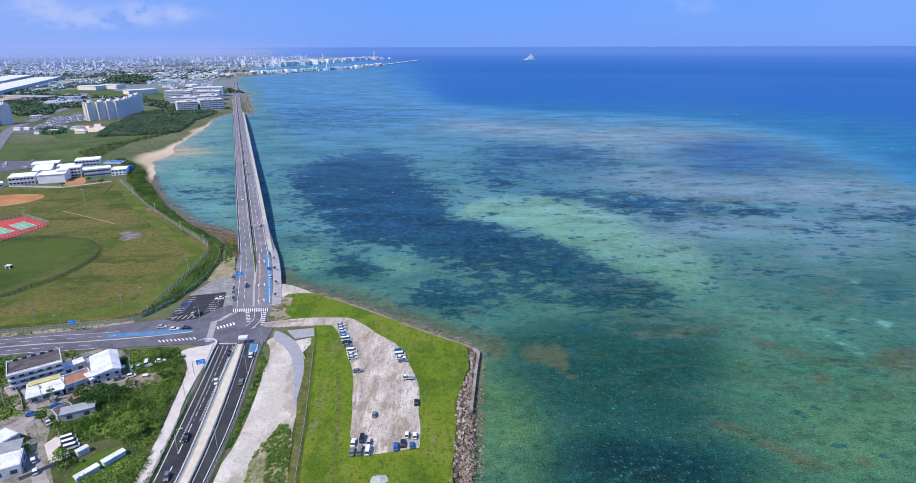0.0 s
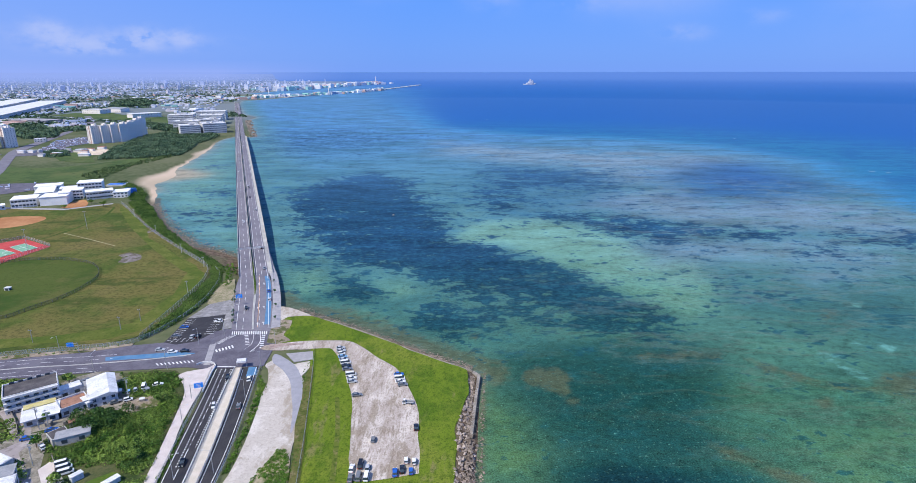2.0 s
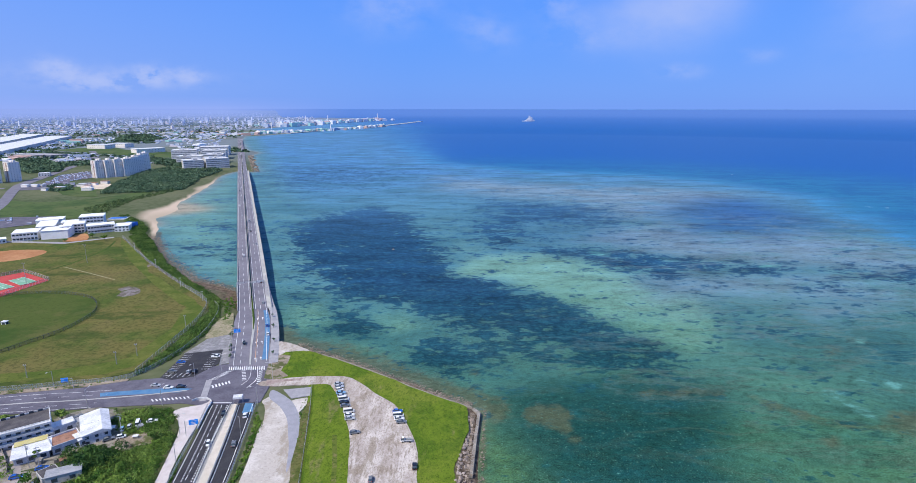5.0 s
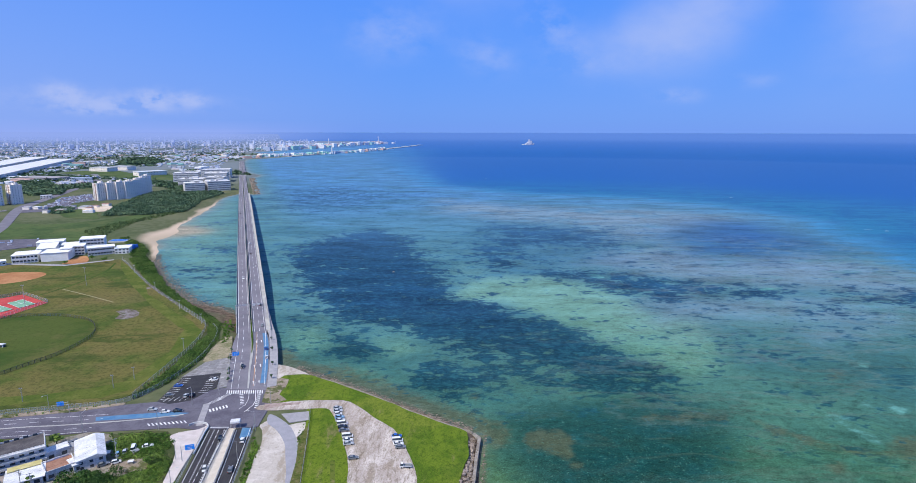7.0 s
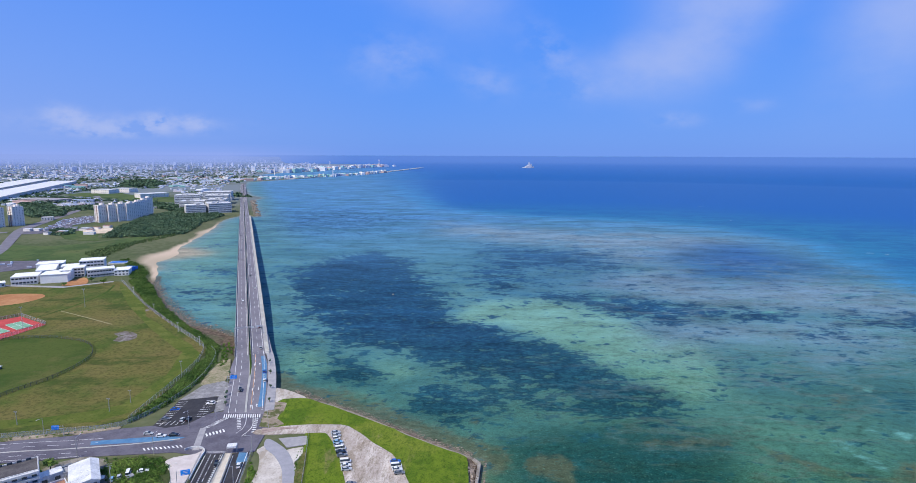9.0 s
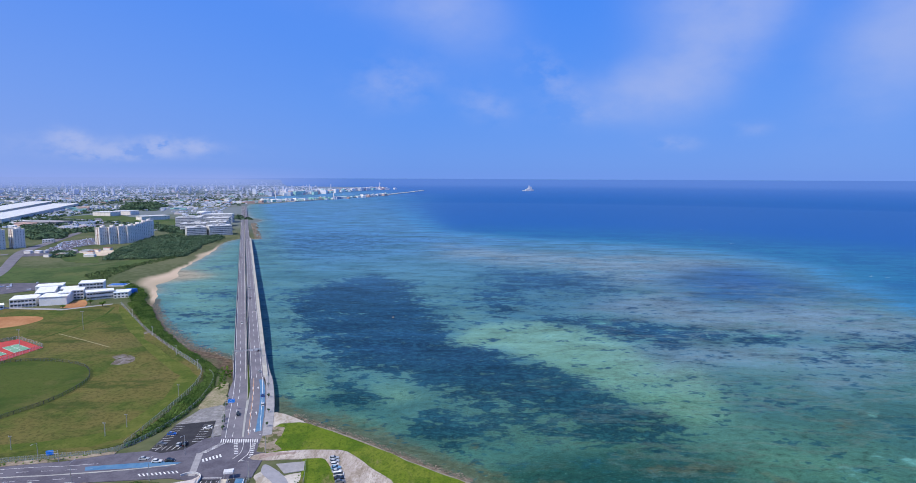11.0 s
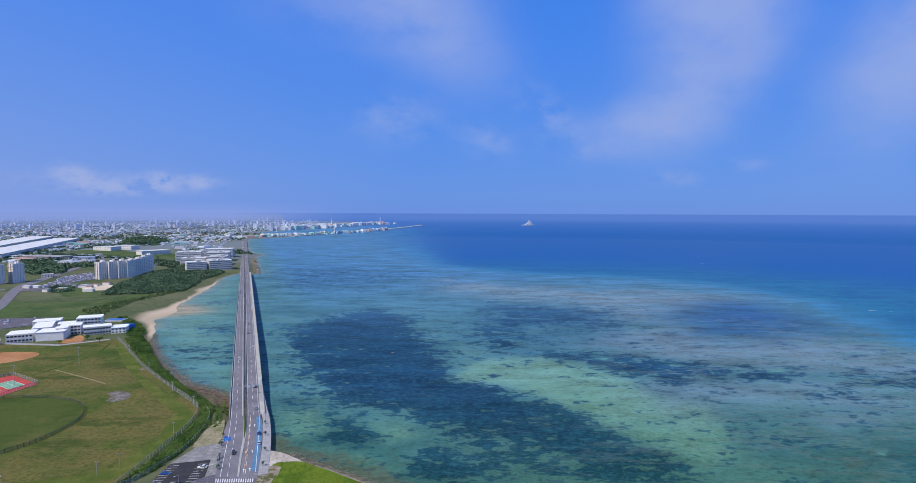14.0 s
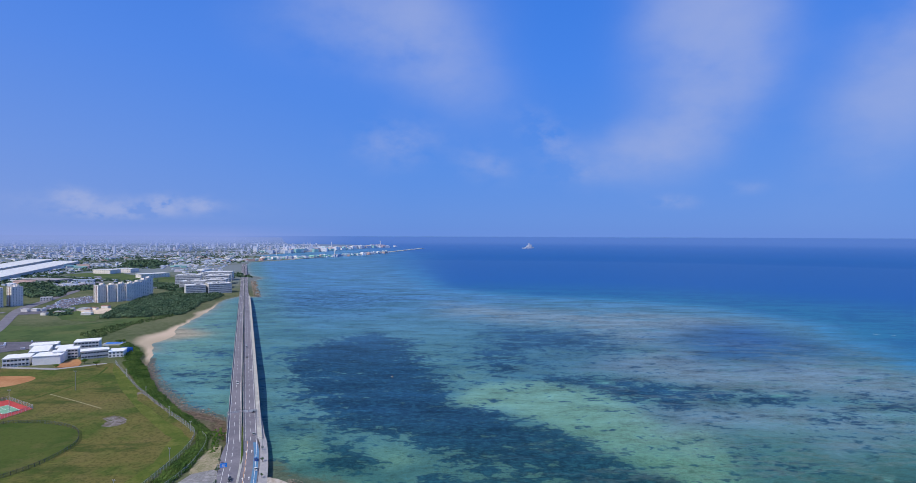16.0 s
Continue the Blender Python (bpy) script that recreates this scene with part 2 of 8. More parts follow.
CREAM_WALL = mat("cream_wall", (0.76, 0.70, 0.65), (0.84, 0.78, 0.73), 0.1, 0.85, 0.03)
WHITE_ROOF = mat("white_roof", (0.52, 0.53, 0.55), (0.74, 0.74, 0.76), 0.25, 0.7, 0.03, grain=0.8)
PLOT = mat("trodden_plot", (0.13, 0.12, 0.09), (0.30, 0.27, 0.23), 0.25, 0.95, 0.2, 6, grain=0.8)
GREY_ROOF = mat("grey_roof", (0.24, 0.25, 0.27), (0.36, 0.36, 0.38), 0.3, 0.85, 0.05)
DARK_ROOF = mat("dark_roof", (0.06, 0.055, 0.06), (0.12, 0.11, 0.11), 0.3, 0.9, 0.05)
BROWN_ROOF = mat("brown_roof", (0.24, 0.12, 0.08), (0.36, 0.20, 0.14), 0.4, 0.9, 0.05)
WEATHERED = mat("weathered_concrete", (0.20, 0.175, 0.15), (0.34, 0.31, 0.27), 0.4, 0.95, 0.3, 8)
BAND_GLASS = mat("office_window_glass", (0.07, 0.09, 0.13), (0.12, 0.15, 0.20), 0.3, 0.15, 0, spec=0.6)
GLASS = mat("dark_window_glass", (0.03, 0.045, 0.06), (0.06, 0.08, 0.10), 0.5, 0.12, 0, spec=0.6)
STEEL = mat("galvanised_steel", (0.45, 0.46, 0.47), (0.56, 0.57, 0.58), 1.0, 0.45, 0, metal=0.6)
ROCK = mat("shore_rock", (0.13, 0.10, 0.078), (0.29, 0.24, 0.195), 0.3, 0.95, 0.5, 6, vary=-0.3)
REDCOURT = mat("red_court", (0.40, 0.05, 0.05), (0.50, 0.08, 0.07), 0.2, 0.9, 0)
GREENCOURT = mat("green_court", (0.16, 0.34, 0.22), (0.22, 0.40, 0.28), 0.2, 0.9, 0)
CLAY = mat("clay_infield", (0.34, 0.15, 0.06), (0.44, 0.22, 0.10), 0.05, 0.95, 0.1)
SIGN_BLUE = mat("sign_blue", (0.01, 0.24, 0.80), (0.02, 0.27, 0.85), 1, 0.5, 0)


# ---- helpers of shape ----
def part(name, bm, material, parent=None, label=""):
    me = bpy.data.meshes.new(name)
    bm.to_mesh(me)
    bm.free()
    me.materials.append(material)
    ob = new(name, me)
    if parent:
        ob.parent = parent
    return tagged(ob, label) if label else ob


def empty(name, m=None):
    ob = new(name)
    ob.empty_display_size = 0.5
    if m is not None:
        ob.matrix_world = m
    return ob


def box(bm, cx, cy, z0, sx, sy, sz, turn=0.0, taper=1.0):
    c, s = math.cos(turn), math.sin(turn)
    vs = []
    for k, z in ((1.0, z0), (taper, z0 + sz)):
        for ax, ay in ((-1, -1), (1, -1), (1, 1), (-1, 1)):
            x, y = ax * sx / 2 * k, ay * sy / 2 * k
            vs.append(bm.verts.new((cx + x * c - y * s, cy + x * s + y * c, z)))
    for f in ((3, 2, 1, 0), (4, 5, 6, 7), (0, 1, 5, 4), (1, 2, 6, 5), (2, 3, 7, 6), (3, 0, 4, 7)):
        bm.faces.new([vs[i] for i in f])
    return vs


def tube(bm, p, q, r0, r1=None, sides=6):
    p, q = Vector(p), Vector(q)
    r1 = r0 if r1 is None else r1
    d = (q - p).normalized()
    a = d.orthogonal().normalized()
    b = d.cross(a)
    rings = []
    for o, r in ((p, r0), (q, r1)):
        rings.append([bm.verts.new(o + (a * math.cos(2 * math.pi * i / sides) + b * math.sin(2 * math.pi * i / sides)) * r) for i in range(sides)])
    for i in range(sides):
        j = (i + 1) % sides
        bm.faces.new((rings[0][i], rings[0][j], rings[1][j], rings[1][i]))
    bm.faces.new(rings[1])
    bm.faces.new(rings[0][::-1])


def smooth(pts, n=5, closed=False):
    """Catmull-Rom through the points."""
    out, m = [], len(pts)
    P = [Vector((*p, 0)) if len(p) == 2 else Vector(p) for p in pts]
    for i in range(m if closed else m - 1):
        if closed:
            a, b, c, d = P[(i - 1) % m], P[i], P[(i + 1) % m], P[(i + 2) % m]
        else:
            a, b, c, d = P[max(i - 1, 0)], P[i], P[i + 1], P[min(i + 2, m - 1)]
        for k in range(n):
            t = k / n
            out.append(0.5 * (2 * b + (c - a) * t + (2 * a - 5 * b + 4 * c - d) * t * t + (3 * b - a - 3 * c + d) * t ** 3))
    if not closed:
        out.append(P[-1].copy())
    return out


def patch(name, pts, z, material, label, category="ground", rounded=0, thick=0.3, parent=None, rough_edge=0.0):
    """A flat piece of ground with an edge that goes down into the soil."""
    P = smooth(pts, rounded, True) if rounded else [Vector((*p, 0)) for p in pts]
    if rough_edge:
        Q = []
        for i, p in enumerate(P):
            q = P[(i + 1) % len(P)]
            k = max(1, int((q - p).length / 2.0))
            Q += [p.lerp(q, j / k) for j in range(k)]
        P = [p + Vector((noise.noise(p * 0.23), noise.noise(p * 0.23 + Vector((9, 4, 2))), 0)) * rough_edge * 1.6 +
             Vector((noise.noise(p * 0.9), noise.noise(p * 0.9 + Vector((9, 4, 2))), 0)) * rough_edge * 0.6 for p in P]
    if sum(a.x * b.y - a.y * b.x for a, b in zip(P, P[1:] + P[:1])) < 0:
        P.reverse()
    bm = bmesh.new()
    top = [bm.verts.new((p.x, p.y, z)) for p in P]
    low = [bm.verts.new((p.x, p.y, z - thick)) for p in P]
    for tri in geometry.tessellate_polygon([[Vector((p.x, p.y, 0)) for p in P]]):
        try:
            f = bm.faces.new([top[i] for i in tri])
        except ValueError:
            continue
    for i in range(len(P)):
        j = (i + 1) % len(P)
        bm.faces.new((low[i], low[j], top[j], top[i]))
    bmesh.ops.recalc_face_normals(bm, faces=bm.faces)
    ob = part(name, bm, material, parent)
    if parent is None:
        tagged(ob, label, category, kind="structure")
    return ob


def ribbon(name, left, right, material, parent=None, label="", category="road", thick=0.4, n=6):
    """A strip between two edge lines (x, y, z)."""
    A, B = smooth(left, n), smooth(right, n)
    bm = bmesh.new()
    rows = [[bm.verts.new(a), bm.verts.new(b), bm.verts.new(b - Vector((0, 0, thick))), bm.verts.new(a - Vector((0, 0, thick)))] for a, b in zip(A, B)]
    for r, s in zip(rows, rows[1:]):
        for i in range(4):
            j = (i + 1) % 4
            bm.faces.new((r[i], s[i], s[j], r[j]))
    bm.faces.new(rows[0])
    bm.faces.new(rows[-1][::-1])
    bmesh.ops.recalc_face_normals(bm, faces=bm.faces)
    ob = part(name, bm, material, parent)
    if parent is None:
        tagged(ob, label, category, kind="structure")
    return ob


def along(line, n=8):
    """Points along a line at even small steps, with the length so far and the side way."""
    P = smooth(line, n)
    s, out = 0.0, []
    for i, p in enumerate(P):
        if i:
            s += (p - P[i - 1]).length
        d = (P[min(i + 1, len(P) - 1)] - P[max(i - 1, 0)]).normalized()
        out.append((s, p, d))
    return out


def at(run, s):
    for (s0, p, d), (s1, q, e) in zip(run, run[1:]):
        if s <= s1:
            k = (s - s0) / max(s1 - s0, 1e-6)
            return p.lerp(q, k), d.lerp(e, k).normalized()
    return run[-1][1], run[-1][2]


def marking(line, width, dash, gap, parent, material=None, lift=0.03, name="lane_marking", start=0.0):
    """A painted line, broken or (gap 0) whole."""
    run = along(line)
    total = run[-1][0]
    bm = bmesh.new()
    s = start
    step = dash if gap else 4.0
    while s < total:
        e = min(s + step, total)
        ps = []
        for v in (s, e):
            p, d = at(run, v)
            side = Vector((d.y, -d.x, 0)).normalized() * width / 2
            ps += [p - side, p + side]
        bm.faces.new([bm.verts.new(p + Vector((0, 0, lift))) for p in (ps[0], ps[1], ps[3], ps[2])])
        s = e + gap
    bmesh.ops.recalc_face_normals(bm, faces=bm.faces)
    for f in bm.faces:
        if f.normal.z < 0:
            f.normal_flip()
    return part(name, bm, material or WHITE_PAINT, parent)


def far(x, y, h=0.0):
    """Ground far off lies on the rim of the sheet; returns its place and its scale."""
    r = math.hypot(x, y)
    if r <= 3000:
        return Vector((x, y, h)), 1.0
    k = (3000 + 1850 * (1 - 3000 / r)) / r
    return Vector((x * k, y * k, CZ * (1 - k) + h * k)), k


# ---- sea and land sheets ----
def vnoise(x, y, size, seed=0):
    """Smooth noise from 0 to 1 on arrays."""
    u, v = x / size, y / size
    i, j = np.floor(u), np.floor(v)
    f, g = u - i, v - j
    f, g = f * f * (3 - 2 * f), g * g * (3 - 2 * g)

    def h(a, b):
        w = np.sin(a * 127.1 + b * 311.7 + seed * 74.7) * 43758.5453
        return w - np.floor(w)

    return (h(i, j) * (1 - f) + h(i + 1, j) * f) * (1 - g) + (h(i, j + 1) * (1 - f) + h(i + 1, j + 1) * f) * g


def fbm(x, y, size, seed=0, octaves=4):
    out, amp, tot = 0, 1.0, 0
    for k in range(octaves):
        out = out + amp * vnoise(x, y, size / 2 ** k, seed + k)
        tot += amp
        amp *= 0.55
    return out / tot


def inside(x, y, poly):
    """Signed distance to a polygon, positive inside."""
    d = np.full(x.shape, 1e18)
    odd = np.zeros(x.shape, bool)
    for (ax, ay), (bx, by) in zip(poly, poly[1:] + poly[:1]):
        ex, ey = bx - ax, by - ay
        t = np.clip(((x - ax) * ex + (y - ay) * ey) / (ex * ex + ey * ey + 1e-9), 0, 1)
        d = np.minimum(d, (x - ax - t * ex) ** 2 + (y - ay - t * ey) ** 2)
        cross = ((ay > y) != (by > y)) & (x < (bx - ax) * (y - ay) / (by - ay + 1e-12) + ax)
        odd ^= cross
    return np.where(odd, 1, -1) * np.sqrt(d)


def blob(x, y, poly, soft):
    return 1 / (1 + np.exp(-np.clip(inside(x, y, poly) / soft, -30, 30)))


COAST = [(3, 60), (4, 144), (7, 176), (10, 227), (3, 232), (-25, 253), (-58, 275), (-88, 294), (-103, 302), (-128, 332), (-160, 393), (-176, 404), (-189, 411),
         (-210, 424), (-235, 447), (-254, 469), (-283, 513), (-315, 566), (-334, 607), (-354, 648), (-370, 670), (-367, 705), (-375, 740), (-397, 790), (-413, 872), (-426, 945), (-446, 1026), (-478, 1132),
         (-470, 1210), (-432, 1192), (-500, 1370), (-594, 1610), (-600, 1712), (-684, 1829), (-905, 2371), (-1010, 2700), (-950, 2800), (-812, 3352), (-835, 3420),
         (-1060, 3400), (-1300, 3500), (-1230, 4247), (-1500, 5200), (-1129, 6593), (-1025, 7246), (-1300, 7600), (-2500, 8200), (-3600, 11500), (-9000, 28500), (-60000, 70000),
         (-90000, 0), (-60000, -60000), (0, -60000), (-30, -300)]


def polar(angles, radii):
    a, r = np.meshgrid(np.radians(angles), radii)
    return r * np.sin(a), r * np.cos(a)


def sheet(name, x, y, z, material, keep=None, attributes=()):
    """A grid mesh over rows of points on the plan, bent up into the rim far off."""
    r = np.hypot(x, y)
    k = np.where(r > 3000, (3000 + 1850 * (1 - 3000 / np.maximum(r, 1))) / np.maximum(r, 1), 1.0)
    co = np.stack([x * k, y * k, CZ * (1 - k) + z * k], -1).reshape(-1, 3)
    n, m = x.shape
    ids = np.arange(n * m).reshape(n, m)
    a, b, c, d = ids[:-1, :-1], ids[:-1, 1:], ids[1:, 1:], ids[1:, :-1]
    quads = np.stack([a, d, c, b], -1).reshape(-1, 4)
    if keep is not None:
        kk = keep.reshape(-1)
        quads = quads[kk[quads].any(1)]
    used = np.zeros(n * m, bool)
    used[quads] = True
    new_id = np.cumsum(used) - 1
    me = bpy.data.meshes.new(name)
    me.from_pydata(co[used].tolist(), [], new_id[quads].tolist())
    me.polygons.foreach_set("use_smooth", np.ones(len(quads), bool))
    me.materials.append(material)
    for key, v in attributes:
        at_ = me.attributes.new(key, "FLOAT", "POINT")
        at_.data.foreach_set("value", v.reshape(-1)[used].astype(np.float32))
    ob = new(name, me)
    if me.polygons[0].normal.z < 0:
        me.flip_normals()
    return ob


FINE = np.concatenate([np.arange(-175, -52, 4.0), np.linspace(-52, 52, 560), np.arange(56, 186, 4.0)])
RADII = np.concatenate([[0.3, 6, 14], np.geomspace(25, 90000, 460)])

def sea_material():
    m = bpy.data.materials.new("reef_water")
    m.use_nodes = True
    t = m.node_tree
    p = t.nodes["Principled BSDF"]
    pos = t.nodes.new("ShaderNodeNewGeometry").outputs["Position"]

    def link(v, s):
        if isinstance(v, (int, float, tuple)):
            s.default_value = v
        else:
            t.links.new(v, s)

    def op(kind, a, b=0.0, c=0.0):
        n = t.nodes.new("ShaderNodeMath")
        n.operation = kind
        for i, v in enumerate((a, b, c)):
            link(v, n.inputs[i])
        return n.outputs[0]

    def nz(scale, detail=4, stretch=(1, 1, 1), turn=0.0, rough=0.55):
        mp = t.nodes.new("ShaderNodeMapping")
        mp.inputs["Scale"].default_value, mp.inputs["Rotation"].default_value = stretch, (0, 0, radians(turn))
        t.links.new(pos, mp.inputs[0])
        n = t.nodes.new("ShaderNodeTexNoise")
        n.inputs["Scale"].default_value, n.inputs["Detail"].default_value, n.inputs["Roughness"].default_value = scale, detail, rough
        t.links.new(mp.outputs[0], n.inputs["Vector"])
        return n.outputs[0]

    def step(v, lo, hi):
        n = t.nodes.new("ShaderNodeMapRange")
        n.interpolation_type = "SMOOTHSTEP"
        link(v, n.inputs[0])
        n.inputs[1].default_value, n.inputs[2].default_value = lo, hi
        return n.outputs[0]

    def mix(f, a, b):
        n = t.nodes.new("ShaderNodeMix")
        n.data_type = "RGBA"
        for i, v in ((0, f), (6, a), (7, b)):
            link(v, n.inputs[i])
        return n.outputs[2]

    def attr(key):
        n = t.nodes.new("ShaderNodeAttribute")
        n.attribute_name = key
        return n.outputs["Fac"]

    patchy = nz(0.05, 8, (0.8, 1.1, 1), 8, 0.66)
    clump = nz(0.13, 7, (0.75, 1.15, 1), -6, 0.70)
    fine = nz(0.3, 7, (0.9, 1.1, 1), -8, 0.72)
    grain = nz(1.6, 3)
    streak = nz(0.026, 8, (0.55, 1.5, 1), 12, 0.68)
    broad = nz(0.013, 8, (0.6, 1.4, 1), 8, 0.66)
    vein = nz(0.016, 9, (0.55, 1.9, 1), 24, 0.62)
    # sand and coral rubble under shallow water, greener where it deepens
    base = mix(attr("green"), (0.088, 0.215, 0.232, 1), (0.044, 0.132, 0.076, 1))
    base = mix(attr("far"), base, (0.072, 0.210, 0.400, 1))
    base = mix(op("MULTIPLY", step(op("ADD", broad, op("MULTIPLY", op("SUBTRACT", clump, 0.5), 0.5)), 0.44, 0.58), 0.6), base, mix(attr("green"), (0.046, 0.145, 0.190, 1), (0.028, 0.096, 0.062, 1)))
    sand = mix(attr("green"), (0.150, 0.300, 0.235, 1), (0.082, 0.210, 0.120, 1))
    base = mix(step(op("ADD", attr("light"), op("ADD", op("MULTIPLY", op("SUBTRACT", patchy, 0.5), 1.2), op("MULTIPLY", op("SUBTRACT", clump, 0.5), 1.0))), 0.0, 1.0), base, sand)
    base = mix(op("MULTIPLY", attr("sunlit"), step(op("ADD", patchy, op("MULTIPLY", clump, 0.5)), 0.5, 0.9)), base, (0.085, 0.165, 0.055, 1))
    base = mix(op("MULTIPLY", attr("pale"), step(op("ADD", broad, op("MULTIPLY", op("SUBTRACT", clump, 0.5), 0.5)), 0.30, 0.52)), base, (0.158, 0.236, 0.288, 1))
    # deeper pools darken the bed
    pool = step(op("ADD", attr("pool"), op("ADD", op("MULTIPLY", op("SUBTRACT", patchy, 0.5), 0.9), op("MULTIPLY", op("SUBTRACT", clump, 0.5), 0.6))), 0.0, 1.05)
    base = mix(op("MULTIPLY", pool, 0.92), base, mix(step(attr("pool"), 0.86, 1.04), (0.005, 0.044, 0.039, 1), (0.002, 0.020, 0.027, 1)))
    brown = op("MULTIPLY", step(op("ADD", attr("brown"), op("ADD", op("MULTIPLY", op("SUBTRACT", patchy, 0.5), 1.3), op("MULTIPLY", op("SUBTRACT", clump, 0.5), 2.4))), 0.30, 1.0), 0.72)
    base = mix(brown, base, mix(attr("green"), (0.098, 0.072, 0.050, 1), (0.082, 0.094, 0.044, 1)))
    # wide soft shade of deeper weed
    base = mix(op("MULTIPLY", attr("dusk"), step(op("ADD", broad, op("MULTIPLY", clump, 0.3)), 0.30, 0.62)), base, mix(step(attr("green"), 0.0, 0.45), (0.026, 0.092, 0.240, 1), (0.022, 0.082, 0.098, 1)))
    # seagrass beds: dense in the middle, broken into small tufts at the edges
    g = op("ADD", attr("grass"), op("ADD", op("MULTIPLY", op("SUBTRACT", patchy, 0.5), 2.2), op("MULTIPLY", op("SUBTRACT", clump, 0.5), 3.2)))
    g = op("ADD", g, op("MULTIPLY", op("SUBTRACT", fine, 0.5), 1.2))
    g = op("MULTIPLY", step(g, 0.26, 0.52), 0.94)
    bed = mix(attr("green"), (0.010, 0.044, 0.102, 1), (0.005, 0.036, 0.036, 1))
    bed = mix(op("MULTIPLY", step(op("ADD", op("MULTIPLY", clump, 0.5), op("MULTIPLY", fine, 0.5)), 0.47, 0.60), 0.8), bed, mix(attr("green"), (0.018, 0.078, 0.130, 1), (0.014, 0.070, 0.055, 1)))
    # haze put into the bed colour: paler and bluer with distance from the viewpoint
    bed = mix(attr("bed_haze"), bed, (0.040, 0.112, 0.215, 1))
    base = mix(g, base, bed)
    # scattered weed everywhere on the flat
    w = op("MULTIPLY", step(op("ADD", op("MULTIPLY", streak, 0.6), op("ADD", op("MULTIPLY", clump, 0.4), op("MULTIPLY", op("SUBTRACT", fine, 0.5), 0.7))), 0.485, 0.60), op("MULTIPLY", attr("weed"), 0.85))
    base = mix(w, base, mix(0.35, bed, base))
    # thin winding ridges of rubble and narrow channels beside them
    ridge = op("SUBTRACT", 1.0, op("MULTIPLY", op("ABSOLUTE", op("SUBTRACT", vein, 0.5)), 34.0))
    base = mix(op("MULTIPLY", step(ridge, 0.0, 1.0), op("MULTIPLY", attr("ridge"), 0.5)), base, mix(attr("green"), (0.130, 0.190, 0.205, 1), (0.085, 0.120, 0.078, 1)))
    gully = op("SUBTRACT", 1.0, op("MULTIPLY", op("ABSOLUTE", op("SUBTRACT", vein, 0.455)), 30.0))
    base = mix(op("MULTIPLY", step(gully, 0.0, 1.0), op("MULTIPLY", attr("ridge"), op("MULTIPLY", step(patchy, 0.45, 0.60), 0.7))), base, bed)
    # bright sand hollows among the weed
    base = mix(op("MULTIPLY", step(op("ADD", attr("hollow"), op("MULTIPLY", op("SUBTRACT", clump, 0.5), 1.2)), 0.35, 0.8), 0.8), base, (0.105, 0.275, 0.235, 1))
    # shore rubble and wet sand
    base = mix(attr("sandy"), base, (0.34, 0.29, 0.21, 1))
    deep = step(op("ADD", attr("deep"), op("MULTIPLY", op("SUBTRACT", broad, 0.5), 0.5)), 0.05, 0.95)
    base = mix(deep, base, mix(step(attr("off"), 0.05, 1.0), mix(step(op("ADD", broad, op("MULTIPLY", op("SUBTRACT", patchy, 0.5), 0.8)), 0.42, 0.60), (0.017, 0.112, 0.262, 1), (0.024, 0.158, 0.295, 1)), (0.010, 0.098, 0.325, 1)))
    base = mix(op("MULTIPLY", attr("reef"), step(op("ADD", streak, op("MULTIPLY", fine, 0.3)), 0.45, 0.8)), base, (0.040, 0.200, 0.380, 1))
    speck = op("MULTIPLY", op("SUBTRACT", op("ADD", op("MULTIPLY", grain, 0.55), op("MULTIPLY", fine, 0.45)), 0.5), attr("near"))
    # pale coral heads dotted over the near flat
    head = nz(0.75, 3, (1, 1, 1), 0, 0.5)
    base = mix(op("MULTIPLY", step(head, 0.60, 0.70), op("MULTIPLY", attr("green"), 0.45)), base, (0.110, 0.240, 0.170, 1))
    hsv = t.nodes.new("ShaderNodeHueSaturation")
    t.links.new(base, hsv.inputs["Color"])
    ripple = op("MULTIPLY", op("SUBTRACT", op("ADD", op("MULTIPLY", streak, 0.6), op("MULTIPLY", clump, 0.4)), 0.5), op("MULTIPLY", op("MULTIPLY", op("SUBTRACT", 1.0, deep), op("SUBTRACT", 1.0, op("MULTIPLY", attr("green"), 0.85))), 3.2))
    ripple = op("ADD", ripple, op("MULTIPLY", op("MULTIPLY", op("SUBTRACT", op("ADD", op("MULTIPLY", patchy, 0.5), op("MULTIPLY", clump, 0.5)), 0.5), attr("green")), 2.4))
    t.links.new(op("MAXIMUM", op("ADD", op("MULTIPLY_ADD", speck, 4.2, 1.0), ripple), 0.25), hsv.inputs["Value"])
    t.links.new(hsv.outputs[0], p.inputs["Base Color"])
    p.inputs["Roughness"].default_value, p.inputs["Specular IOR Level"].default_value = 0.6, 0.0
    gloss, both = t.nodes.new("ShaderNodeBsdfGlossy"), t.nodes.new("ShaderNodeMixShader")
    gloss.inputs["Roughness"].default_value = 0.4
    lw = t.nodes.new("ShaderNodeLayerWeight")
    lw.inputs[0].default_value = 0.5
    t.links.new(op("MULTIPLY_ADD", op("POWER", lw.outputs["Facing"], 9.0), 0.20, 0.012), both.inputs[0])
    t.links.new(p.outputs[0], both.inputs[1])
    t.links.new(gloss.outputs[0], both.inputs[2])
    t.links.new(both.outputs[0], t.nodes["Material Output"].inputs[0])
    wave = nz(0.55, 5, (1.0, 1.6, 1), 20, 0.6)
    bn = t.nodes.new("ShaderNodeBump")
